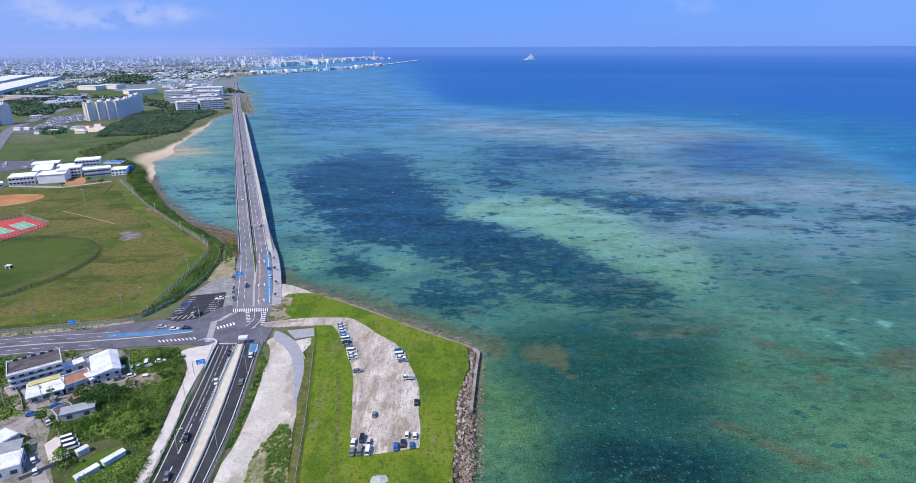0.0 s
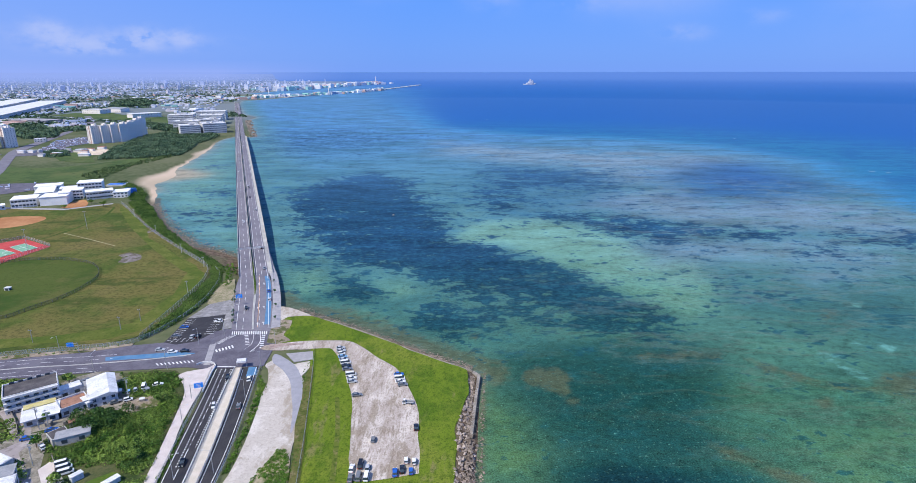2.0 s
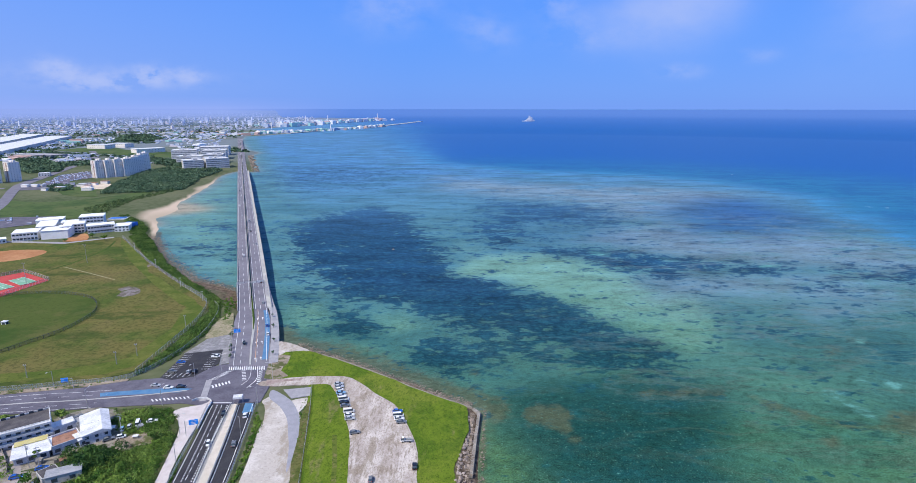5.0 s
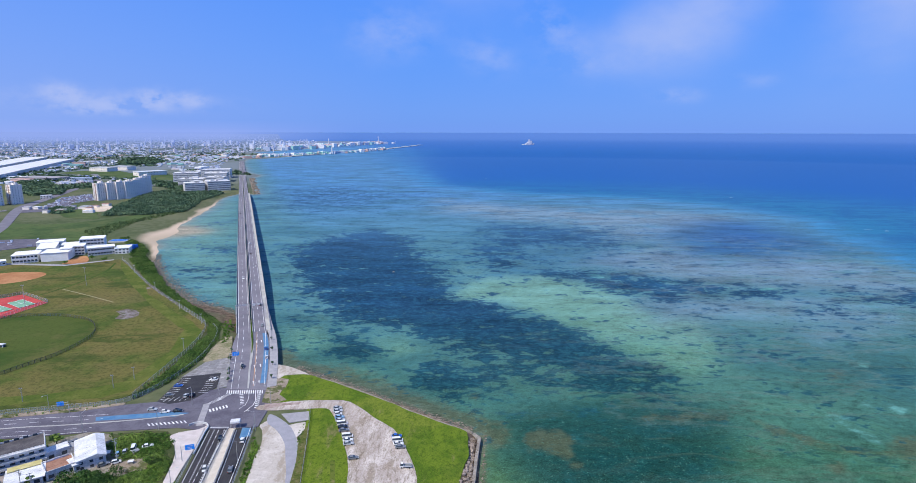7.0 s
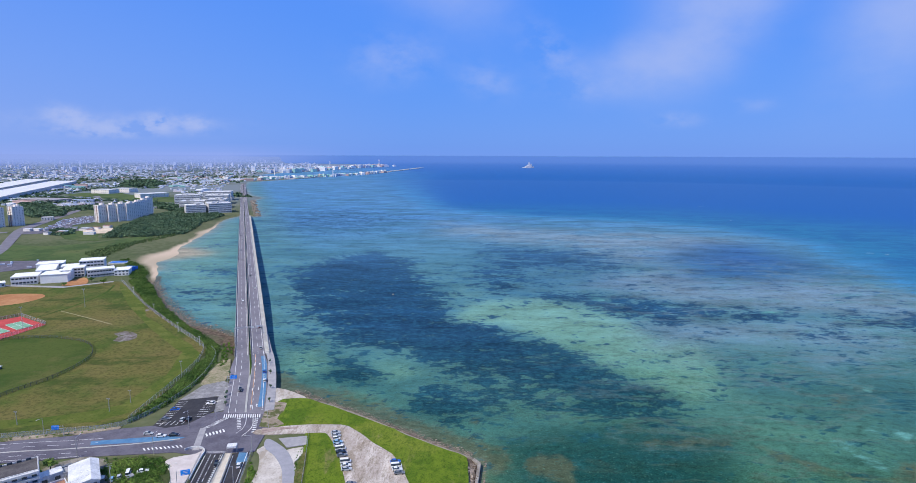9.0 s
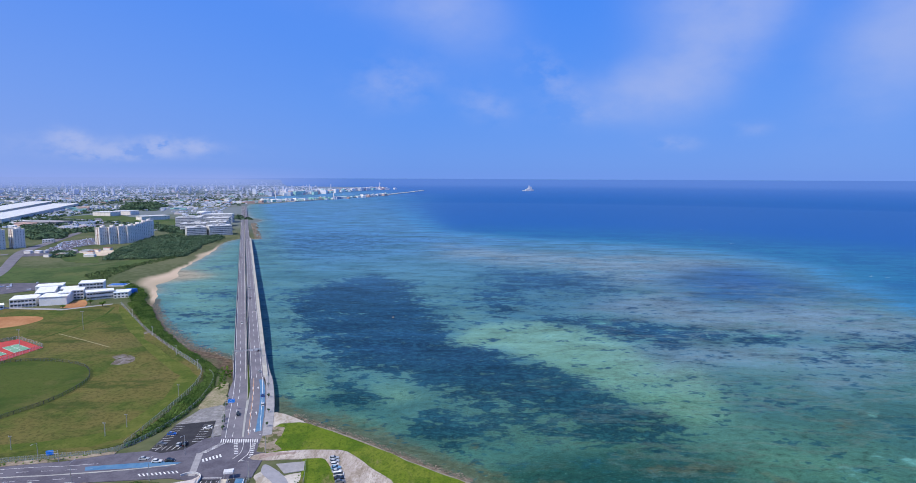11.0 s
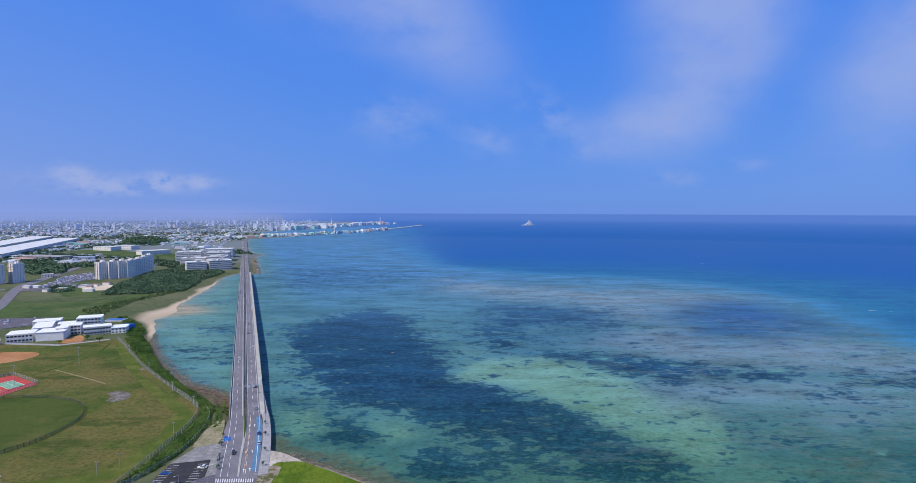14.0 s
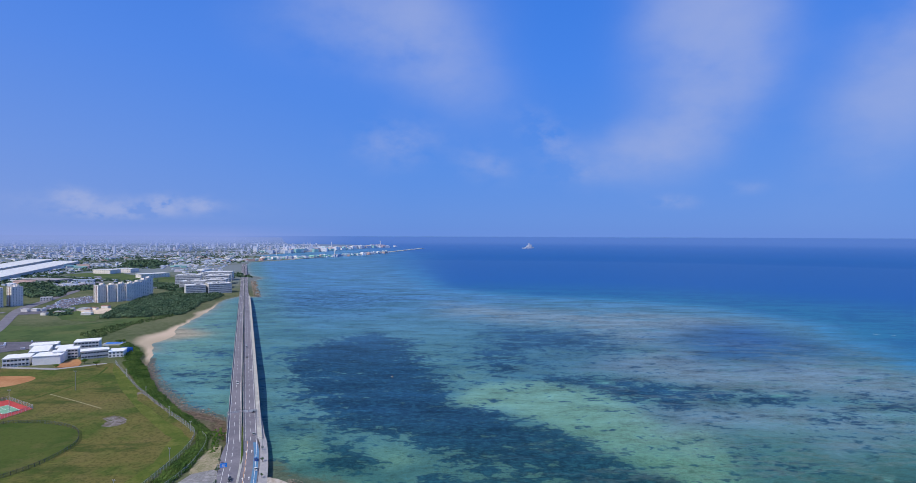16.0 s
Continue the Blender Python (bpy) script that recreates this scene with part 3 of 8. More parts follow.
    bn.inputs["Strength"].default_value, bn.inputs["Distance"].default_value = 0.35, 0.35
    t.links.new(wave, bn.inputs["Height"])
    t.links.new(bn.outputs[0], p.inputs["Normal"])
    t.links.new(bn.outputs[0], gloss.inputs["Normal"])
    return m


def spread(x, y, *tables):
    """The strongest of many soft regions at each place."""
    out = np.zeros_like(x)
    for rows in tables:
        for poly, soft, k in rows:
            out = np.maximum(out, k * blob(x, y, poly, soft))
    return out


def build_sea():
    x, y = polar(FINE, RADII)
    dist = np.hypot(x, y)
    wx = x + 22 * (fbm(x, y, 90, 3) - 0.5) + 12 * (fbm(x, y, 18, 5) - 0.5)
    wy = y + 22 * (fbm(x, y, 90, 7) - 0.5) + 12 * (fbm(x, y, 18, 9) - 0.5)
    vx, vy = x + 7 * (fbm(x, y, 16, 5) - 0.5), y + 7 * (fbm(x, y, 16, 9) - 0.5)
    grass = spread(wx, wy, BEDS, BEDS_THIN, BEDS_FAR, BEDS_OUTER, LAGOON)
    light = spread(wx, wy, LIGHT, LIGHT_THIN)
    brown = spread(vx, vy, BROWN, BROWN_THIN, BROWN_FAINT, BROWN_SHORE)
    pale = spread(wx, wy, PALE)
    grass = grass * (1 - 0.45 * np.clip(light, 0, 1)) * (1 - spread(wx, wy, CLEARINGS))
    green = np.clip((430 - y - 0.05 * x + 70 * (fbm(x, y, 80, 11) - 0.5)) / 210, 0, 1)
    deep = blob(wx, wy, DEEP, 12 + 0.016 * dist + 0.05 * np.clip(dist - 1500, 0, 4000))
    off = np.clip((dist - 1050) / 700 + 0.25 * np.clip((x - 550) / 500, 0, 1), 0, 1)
    reef = 0.8 * np.exp(-((deep - 0.45) / 0.25) ** 2) * np.clip((x + 500) / 400, 0.3, 1)
    shore = -inside(x, y, COAST)
    sandy = np.where(y < 620, 0.25, 0.75) * np.exp(-np.clip(shore, 0, 1e4) / np.where(y < 620, 2.5, 9)) * (fbm(x, y, 25, 2) * 0.9 + 0.2)
    sandy = np.maximum(sandy, 0.9 * blob(wx, wy, [(-400, 700), (-415, 800), (-372, 790), (-336, 752), (-332, 722), (-362, 696), (-378, 670)], 7))
    brown = np.maximum(brown, np.where((y > 300) & (shore < 5), 1.3, np.where(y < 222, 0.8, 1.15)) * np.exp(-(np.clip(shore - np.where(y < 222, 1, np.where(y > 330, 2, 6)), np.where(y > 300, 0, -99), 1e5) / np.where(y < 222, 3.0, np.where(y > 330, 5.0, 10.0))) ** 2) * (y < 600))
    weed = np.clip((y - 230) / 300, 0.1, 1) * np.clip((1500 - y) / 500, 0.0, 1) * (1 - 0.75 * light) * (1 - np.clip(brown, 0, 1)) * (1 - 0.6 * pale) * np.clip(1.35 - dist / 900, 0.45, 1)
    near = np.clip(1.15 - dist / 1000, 0.45, 1)
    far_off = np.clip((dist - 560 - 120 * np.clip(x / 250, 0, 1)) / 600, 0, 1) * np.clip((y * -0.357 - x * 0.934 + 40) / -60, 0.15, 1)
    ridge = blob(wx, wy, [(60, 260), (200, 700), (520, 700), (420, 260), (180, 150), (110, 190)], 25) * (1 - 0.5 * light)
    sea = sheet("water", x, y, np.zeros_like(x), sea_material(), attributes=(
        ("grass", grass), ("light", light), ("brown", brown), ("pale", pale), ("green", green), ("deep", deep), ("bed_haze", np.clip((dist - 560) / 400, 0, 0.62)), ("off", off), ("reef", reef), ("sandy", np.clip(sandy, 0, 1)),
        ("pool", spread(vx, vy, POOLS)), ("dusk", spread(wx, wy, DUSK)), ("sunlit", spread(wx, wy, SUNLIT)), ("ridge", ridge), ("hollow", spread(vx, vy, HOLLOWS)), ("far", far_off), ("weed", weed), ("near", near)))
    tagged(sea, "clear turquoise reef water over sand and dark seagrass beds", "sea", kind="structure")


# regions of the sea bed on the plan: outline, softness, strength
DEEP = [(-1400, 7000), (-480, 4200), (-260, 2500), (-47, 1400), (141, 1230), (356, 1150), (480, 1040), (545, 850), (510, 715), (490, 630), (470, 540),
        (900, 300), (60000, 0), (60000, 60000), (-60000, 60000), (-30000, 9000)]
BEDS = [([(-159, 674), (-140, 729), (-115, 764), (-68, 703), (-37, 567), (-15, 492), (-2, 447), (30, 421), (50, 392), (73, 378), (88, 361), (100, 324), (116, 302), (109, 275), (90, 264), (58, 291), (33, 307), (6, 320), (-26, 358), (-60, 375), (-97, 396), (-129, 459), (-158, 519), (-180, 611)], 9, 0.95),
        ([(-32, 298), (-10, 308), (8, 289), (6, 270), (-9, 266), (-25, 276)], 5, 0.85),
        ([(-91, 352), (-65, 358), (-49, 326), (-50, 305), (-67, 313), (-83, 325)], 5, 0.85)]
BEDS_THIN = [([(-201, 620), (-170, 725), (-114, 755), (-107, 542), (-104, 425), (-94, 358), (-115, 396), (-152, 498), (-177, 543)], 12, 0.58),
        ([(14, 358), (69, 352), (100, 299), (123, 297), (121, 283), (98, 260), (77, 262), (48, 272), (24, 279), (2, 276), (-8, 299)], 7, 0.62),
        ([(99, 290), (119, 297), (101, 260), (86, 262)], 5, 0.9),
        ([(28, 291), (59, 295), (53, 280), (30, 279)], 5, 0.8),
        ([(-59, 673), (-15, 567), (8, 486), (-13, 480), (-39, 567)], 10, 0.5)]
BEDS_FAR = [([(48, 821), (101, 799), (205, 769), (195, 648), (165, 610), (122, 656), (80, 657), (68, 553), (37, 522), (10, 566), (26, 694)], 18, 0.6),
        ([(57, 529), (123, 535), (175, 516), (210, 494), (237, 482), (283, 463), (270, 438), (222, 449), (170, 426), (126, 436), (105, 487)], 10, 0.66),
        ([(274, 425), (294, 410), (279, 391), (253, 402)], 10, 0.6),
        ([(165, 354), (193, 342), (185, 323), (159, 318), (153, 335)], 8, 0.58)]
BEDS_OUTER = [([(332, 470), (388, 458), (362, 425), (314, 435)], 10, 0.58),
        ([(186, 290), (191, 271), (182, 261), (175, 275)], 6, 0.5),
        ([(-443, 1300), (-255, 1362), (-101, 1176), (-148, 997), (-253, 927), (-327, 963)], 40, 0.42)]
LAGOON = [([(-300, 640), (-235, 640), (-225, 590), (-270, 600)], 9, 0.55),
        ([(-290, 545), (-225, 545), (-195, 480), (-240, 490)], 9, 0.6),
        ([(-370, 830), (-320, 850), (-310, 800), (-350, 790)], 9, 0.45)]
POOLS = [([(32, 166), (44, 175), (60, 177), (76, 174), (92, 166), (101, 155), (92, 132), (22, 132)], 6, 1.08),
        ([(22, 249), (64, 258), (83, 262), (130, 249), (118, 216), (102, 190), (102, 169), (82, 157), (36, 163), (28, 191), (21, 212)], 7, 0.86),
        ([(78, 258), (86, 252), (83, 238), (77, 240)], 2, 0.9),
        ([(118, 249), (133, 252), (126, 237), (115, 234)], 2, 0.8),
        ([(114, 190), (125, 188), (119, 181), (108, 183)], 3, 0.5)]
DUSK = [([(274, 715), (380, 838), (443, 826), (450, 709), (433, 646), (326, 596), (266, 603)], 26, 1.0),
        ([(76, 757), (135, 734), (177, 656), (130, 565), (68, 553)], 35, 0.55),
        ([(245, 335), (285, 324), (235, 261), (222, 271), (224, 298)], 14, 0.5)]
LIGHT = [([(-11, 444), (25, 504), (81, 519), (113, 487), (142, 443), (142, 397), (174, 381), (151, 307), (126, 286), (123, 298), (110, 316), (96, 346), (82, 369), (65, 395), (35, 424)], 7, 1.0),
        ([(-120, 370), (-100, 370), (-88, 337), (-103, 323)], 5, 0.8),
        ([(-56, 352), (-33, 352), (-22, 326), (-42, 315)], 5, 0.7),
        ([(-78, 308), (-49, 301), (-30, 272), (-45, 272), (-72, 295)], 5, 0.45)]
LIGHT_THIN = [([(-9, 567), (66, 536), (25, 504), (-10, 496)], 12, 0.45),
        ([(151, 307), (185, 261), (183, 216), (164, 226), (131, 243), (124, 275)], 14, 0.42),
        ([(-184, 568), (-141, 498), (-101, 383), (-132, 425)], 10, 0.4),
        ([(123, 166), (175, 183), (149, 150), (117, 150)], 10, 0.4),
        ([(-330, 605), (-280, 520), (-200, 440), (-172, 420), (-235, 560), (-320, 800), (-420, 1060), (-460, 1120), (-405, 880), (-405, 740)], 12, 0.6)]
CLEARINGS = [([(-68, 375), (-34, 370), (-17, 336), (-33, 310), (-53, 326)], 6, 0.5),
        ([(-2, 336), (28, 326), (40, 307), (12, 308)], 6, 0.45),
        ([(-135, 568), (-109, 555), (-102, 519), (-126, 524)], 6, 0.4),
        ([(40, 307), (72, 295), (62, 276), (31, 283)], 6, 0.4),
        ([(22, 360), (45, 352), (39, 331), (21, 336)], 4, 0.5)]
SUNLIT = [([(9, 217), (25, 197), (35, 169), (37, 150), (34, 132), (5, 132)], 6, 1.0),
        ([(132, 192), (153, 188), (186, 198), (150, 144), (119, 138), (118, 165)], 9, 0.55)]
BROWN = [([(29, 229), (36, 235), (44, 234), (46, 228), (51, 223), (47, 218), (48, 212), (53, 206), (48, 202), (44, 207), (40, 211), (36, 217), (31, 216), (30, 223)], 1.5, 1.05),
        ([(87, 249), (128, 247), (126, 241), (86, 242)], 2, 1.05),
        ([(137, 243), (148, 235), (160, 222), (180, 215), (180, 211), (156, 216), (141, 228)], 2, 1.1),
        ([(147, 209), (155, 208), (156, 202), (148, 200)], 1.5, 1.2),
        ([(179, 216), (194, 225), (214, 229), (200, 210), (186, 209)], 2.5, 1.3),
        ([(207, 297), (232, 299), (223, 285), (201, 284)], 4, 0.95)]
BROWN_SHORE = [([(-106, 306), (-76, 298), (-46, 279), (-19, 258), (1, 242), (20, 226), (21, 238), (4, 254), (-20, 272), (-48, 294), (-79, 311), (-105, 317)], 4, 0.9)]
BROWN_THIN = [([(92, 179), (105, 170), (115, 160), (124, 150), (115, 149), (104, 160), (96, 168)], 1.5, 1.15),
        ([(133, 158), (140, 156), (137, 151), (131, 153)], 1.5, 1.0),
        ([(4, 301), (23, 305), (28, 286), (11, 282)], 4, 0.62),
        ([(24, 352), (42, 349), (37, 334), (22, 339)], 3, 0.6),
        ([(6, 269), (12, 269), (11, 261), (6, 261)], 1.2, 1.1)]
BROWN_FAINT = [([(136, 181), (146, 181), (140, 177)], 2, 0.75),
        ([(35, 264), (66, 269), (81, 256), (65, 260)], 3, 0.6),
        ([(-13, 258), (13, 239), (23, 224), (17, 214), (12, 228), (-15, 253)], 3, 1.05),
        ([(61, 307), (97, 290), (94, 283), (59, 297)], 3, 0.5),
        ([(-165, 394), (-191, 423), (-215, 436), (-244, 465), (-268, 498), (-262, 502), (-229, 458), (-207, 441), (-177, 417)], 4, 0.8)]
HOLLOWS = [([(202, 262), (207, 258), (203, 254), (199, 256)], 1.5, 0.9),
        ([(213, 259), (219, 254), (212, 246), (208, 251)], 1.5, 0.95),
        ([(234, 312), (240, 307), (233, 300), (230, 305)], 2, 0.9),
        ([(174, 249), (186, 247), (182, 237), (186, 227), (182, 218), (176, 225), (175, 237)], 3, 0.75),
        ([(258, 472), (279, 470), (273, 459), (254, 459)], 3, 0.8),
        ([(120, 521), (146, 512), (141, 495), (121, 499)], 4, 0.7),
        ([(180, 499), (216, 482), (207, 473), (178, 485)], 4, 0.7),
        ([(103, 286), (118, 284), (112, 275), (102, 274)], 3, 0.45)]
PALE = [([(-27, 1105), (121, 1008), (315, 966), (454, 883), (302, 749), (249, 684), (198, 684), (142, 820), (59, 854), (-23, 923)], 20, 1.0),
        ([(175, 622), (276, 661), (273, 591), (389, 596), (440, 525), (383, 451), (314, 474), (242, 482), (177, 525), (129, 560)], 12, 0.95),
        ([(151, 426), (220, 434), (291, 435), (360, 422), (325, 377), (258, 380), (200, 392), (146, 385)], 12, 0.85),
        ([(226, 368), (290, 376), (279, 349), (231, 337)], 9, 0.7)]
build_sea()


def land_material():
    m = mat("land_ground", (0.065, 0.090, 0.036), (0.135, 0.142, 0.078), 0.012, 0.95, 0.4, 14, spec=0.1)
    t = m.node_tree
    p = t.nodes["Principled BSDF"]
    green = p.inputs["Base Color"].links[0].from_socket
    a = t.nodes.new("ShaderNodeAttribute")
    a.attribute_name = "sand"
    b = t.nodes.new("ShaderNodeAttribute")
    b.attribute_name = "rock"
    m1, m2 = t.nodes.new("ShaderNodeMix"), t.nodes.new("ShaderNodeMix")
    for n, src, f, c in ((m1, green, a, (0.56, 0.44, 0.33, 1)), (m2, m1.outputs[2], b, (0.15, 0.105, 0.075, 1))):
        n.data_type = "RGBA"
        t.links.new(f.outputs["Fac"], n.inputs[0])
        t.links.new(src, n.inputs[6])
        n.inputs[7].default_value = c
    nz, m4 = t.nodes.new("ShaderNodeTexNoise"), t.nodes.new("ShaderNodeMix")
    nz.inputs["Scale"].default_value, nz.inputs["Detail"].default_value, nz.inputs["Roughness"].default_value = 0.35, 8, 0.7
    t.links.new(t.nodes.new("ShaderNodeNewGeometry").outputs["Position"], nz.inputs["Vector"])
    rg = t.nodes.new("ShaderNodeMapRange")
    rg.inputs[1].default_value, rg.inputs[2].default_value = 0.40, 0.62
    t.links.new(nz.outputs[0], rg.inputs[0])
    m4.data_type = "RGBA"
    t.links.new(rg.outputs[0], m4.inputs[0])
    m4.inputs[6].default_value, m4.inputs[7].default_value = (0.065, 0.046, 0.032, 1), (0.21, 0.155, 0.11, 1)
    t.links.new(m4.outputs[2], m2.inputs[7])
    c = t.nodes.new("ShaderNodeAttribute")
    c.attribute_name = "urban"
    m3 = t.nodes.new("ShaderNodeMix")
    m3.data_type = "RGBA"
    t.links.new(c.outputs["Fac"], m3.inputs[0])
    t.links.new(m2.outputs[2], m3.inputs[6])
    m3.inputs[7].default_value = (0.17, 0.20, 0.22, 1)
    t.links.new(m3.outputs[2], p.inputs["Base Color"])
    return m


def build_land():
    x, y = polar(np.concatenate([np.arange(-178, -62, 4.0), np.linspace(-60, 8, 460), np.arange(12, 182, 4.0)]), RADII)
    sd = inside(x, y, COAST)
    rag = np.where((y > 330) & (y < 1250), 5.0, 1.0)
    sd = sd + rag * (fbm(x, y, 22, 4) - 0.5) * 2
    beach = np.exp(-((np.hypot(x + 420, (y - 770) * 0.6)) / 85) ** 2) + 0.8 * np.exp(-(np.hypot(x + 440, y - 1000) / 70) ** 2) + 0.8 * np.exp(-(np.hypot(x + 335, y - 615) / 45) ** 2)
    slope = np.where(y < 300, np.where(y < 229, 0.45, 0.42), 0.22 - 0.17 * np.clip(beach, 0, 1))
    z = np.where(sd > 0, np.minimum(sd * slope, 3.0), np.maximum(sd * 0.2, -3.0))
    sand = np.clip(1.9 - sd / (2.8 + 15.0 * np.exp(-(np.hypot(x + 388, y - 708) / 36) ** 2) + 6.0 * np.clip(np.exp(-(np.hypot(x + 400, (y - 715) * 0.8) / 70) ** 2) + np.exp(-(np.hypot(x + 436, y - 940) / 45) ** 2), 0, 1)), 0, 1) * (0.12 + 0.88 * np.clip(1.3 * beach, 0, 1)) * (y > 300)
    rock = np.clip(1.8 - sd / np.where((y > 365) & (y < 540), 13, 7), 0, 1) * np.clip(1.2 - 2 * beach, 0, 1) * (y > 100) * (y < 620) * np.where(y < 300, 1.0, np.clip(fbm(x, y, 9, 6) * 5 - 1.4, 0.3, 1))
    urban = np.clip((y - 1250) / 500, 0, 1) * np.clip(fbm(x, y, 220, 8) * 3.2 - 0.9, 0, 0.95)
    land = sheet("ground", x, y, z, land_material(), keep=sd > -14, attributes=(("sand", np.clip(sand, 0, 1)), ("rock", rock), ("urban", urban)))
    tagged(land, "green coastal land with pale coral beach edge", "ground", kind="structure")


build_land()

# ---- roads ----
DX, DY = Vector((-0.357, 0.934, 0)), Vector((0.934, 0.357, 0))
B0 = Vector((-141, 365, 0))


def bz(u):
    """Height of the bridge road along its length."""
    def ease(t):
        t = min(max(t, 0), 1)
        return t * t * (3 - 2 * t)
    return 3.35 + 5.2 * ease((u + 70) / 230) - 4.6 * ease((u - 620) / 320)


def bp(u, w, dz=0.0):
    """A point of the bridge: metres along it and across it to the seaward side."""
    p = B0 + DX * u + DY * w
    p.z = bz(u) + dz
    return p


US = [-20, 20, 60, 100, 150, 200, 300, 400, 500, 620, 700, 780, 860, 940, 1100, 1300, 1600, 1950, 2250]

road_n = ribbon("road_bridge_landward", [bp(u, -9.2) for u in US], [bp(u, -1.0) for u in US], DECK_ROAD, None, "grey asphalt landward carriageway of the sea bridge", thick=1.4)
road_s = ribbon("road_bridge_seaward", [bp(u, 0.6) for u in US], [bp(u, 8.8) for u in US], DECK_ROAD, None, "grey asphalt seaward carriageway of the sea bridge", thick=1.4)
for road, a, b in ((road_n, -9.2, -1.0), (road_s, 0.6, 8.8)):
    marking([bp(u, (a + b) / 2) for u in US], 0.2, 6, 9, road)
    for w in (a + 1.0, b - 0.8):
        marking([bp(u, w) for u in US], 0.18, 4, 0, road)
walkway = ribbon("pavement_bridge", [bp(u, 8.9, 0.2) for u in US[:13]], [bp(u, 11.4, 0.2) for u in US[:13]], CONCRETE, None, "pale concrete walkway along the bridge", "pavement", 1.5)


def rail(name, pts, h, thick, material, label):
    L = [p + Vector((0, 0, h)) for p in pts]
    side = []
    for i, p in enumerate(pts):
        d = (pts[min(i + 1, len(pts) - 1)] - pts[max(i - 1, 0)])
        side.append(Vector((d.y, -d.x, 0)).normalized() * thick)
    ob = ribbon(name, L, [p + s for p, s in zip(L, side)], material, None, label, "parapet", thick=h + 0.05, n=3)
    return ob


rail("parapet_landward", [bp(u, -9.5) for u in US], 1.0, 0.3, CONCRETE, "low concrete parapet on the landward bridge edge")
rail("parapet_inner_1", [bp(u, -0.95) for u in US], 0.9, 0.25, CONCRETE, "low concrete parapet along the gap between decks")
rail("parapet_inner_2", [bp(u, 0.3) for u in US], 0.9, 0.25, CONCRETE, "low concrete parapet along the gap between decks")
rail("parapet_seaward", [bp(u, 11.4, 0.2) for u in US[:13]], 1.1, 0.3, CONCRETE, "pale concrete parapet on the seaward bridge edge")

Z = 3.3


def flat(pts, z=Z):
    return [Vector((x, y, z)) for x, y in pts]


junction = patch("road_junction", [(-160, 249), (-146, 252), (-132, 262), (-118, 268), (-96, 265), (-90, 252), (-89, 229), (-113, 226), (-124, 228), (-142, 226), (-160, 224)], Z, ASPHALT,
                 "grey asphalt road junction by the bridge", "road")
cross_road = patch("road_cross", [(-159.9, 249), (-178, 242), (-215, 234), (-330, 210), (-330, 192), (-202, 217), (-171, 222), (-159.9, 224)], Z, ASPHALT,
                   "wide grey asphalt street beside the sports field", "road")

approach = ribbon("road_approach", flat([(-118, 266)]) + [bp(-65, -12.3), bp(-40, -11.6), bp(-20, -9.2)], flat([(-97, 265)]) + [bp(-65, 8.6), bp(-40, 9.8), bp(-20, 8.8)], DECK_ROAD, None,
                  "grey asphalt bridge approach with turning lanes", thick=1.0)
side_walk = ribbon("pavement_approach", [bp(-106, 5.6, 0.15), bp(-65, 8.8, 0.15), bp(-30, 10, 0.15), bp(-10, 8.9, 0.2), bp(20, 8.9, 0.2)], [bp(-106, 10.2, 0.15), bp(-65, 13.4, 0.15), bp(-30, 14.2, 0.15), bp(-5, 13, 0.2), bp(60, 11.4, 0.2)],
                   GREY_PAVING, None, "broad grey paved walk beside the bridge approach", "pavement", 2.0)
NL = [(-110, 227), (-106, 203), (-101, 172), (-96, 141), (-93, 110)]
NM = [(-101, 227), (-97, 199), (-91.5, 166), (-88, 141), (-86, 110)]
NN = [(-98, 227), (-92.5, 199), (-87, 166), (-84, 141), (-82, 110)]
NR = [(-91, 229), (-86, 199), (-81.5, 169), (-79, 141), (-77, 110)]
near_l = ribbon("road_near_inland", flat(NL), flat(NM), ASPHALT_NEW, None, "new dark asphalt carriageway with white dashed lines")
near_m = ribbon("median", flat(NM, Z + 0.25), flat(NN, Z + 0.25), BEIGE, None, "raised beige median between the carriageways", "median")
near_r = ribbon("road_near_seaward", flat(NN), flat(NR), ASPHALT_NEW, None, "new dark asphalt carriageway with white edge lines")
patch("pavement_inland", [(-114, 226.5), (-124, 221), (-115, 208), (-109, 183), (-104, 158), (-101.5, 141), (-99, 110), (-94, 110), (-97, 141), (-101, 166), (-106, 187), (-111, 227)], Z + 0.1, PAVING,
      "pale pink paved walk beside the new road", "pavement", 3)
# ---- ground covers ----
patch("ground_gravel", [(-89, 231), (-80, 233), (-67, 216), (-63, 199), (-59.5, 172), (-55.5, 141), (-51, 110), (-74, 110), (-76.5, 141), (-77, 165), (-80, 194), (-84.5, 222)], Z, GRAVEL, "bare white coral gravel ground", "gravel", 3, rough_edge=0.8)
patch("path", [(-87.4, 239.7), (-82.7, 237.4), (-73.7, 227.9), (-66.5, 212.9), (-64.0, 201.7), (-62.8, 189.5), (-62.1, 180.2), (-62.8, 180.2), (-65.7, 193.4), (-69.1, 203.9), (-73.0, 215.3), (-79.2, 225.3), (-85.9, 232.5)], Z + 0.06, mat("violet_grey_path", (0.27, 0.27, 0.30), (0.33, 0.325, 0.36), 0.3, 0.9, 0.05), "smooth grey paved footpath curving beside gravel", "path", 4)
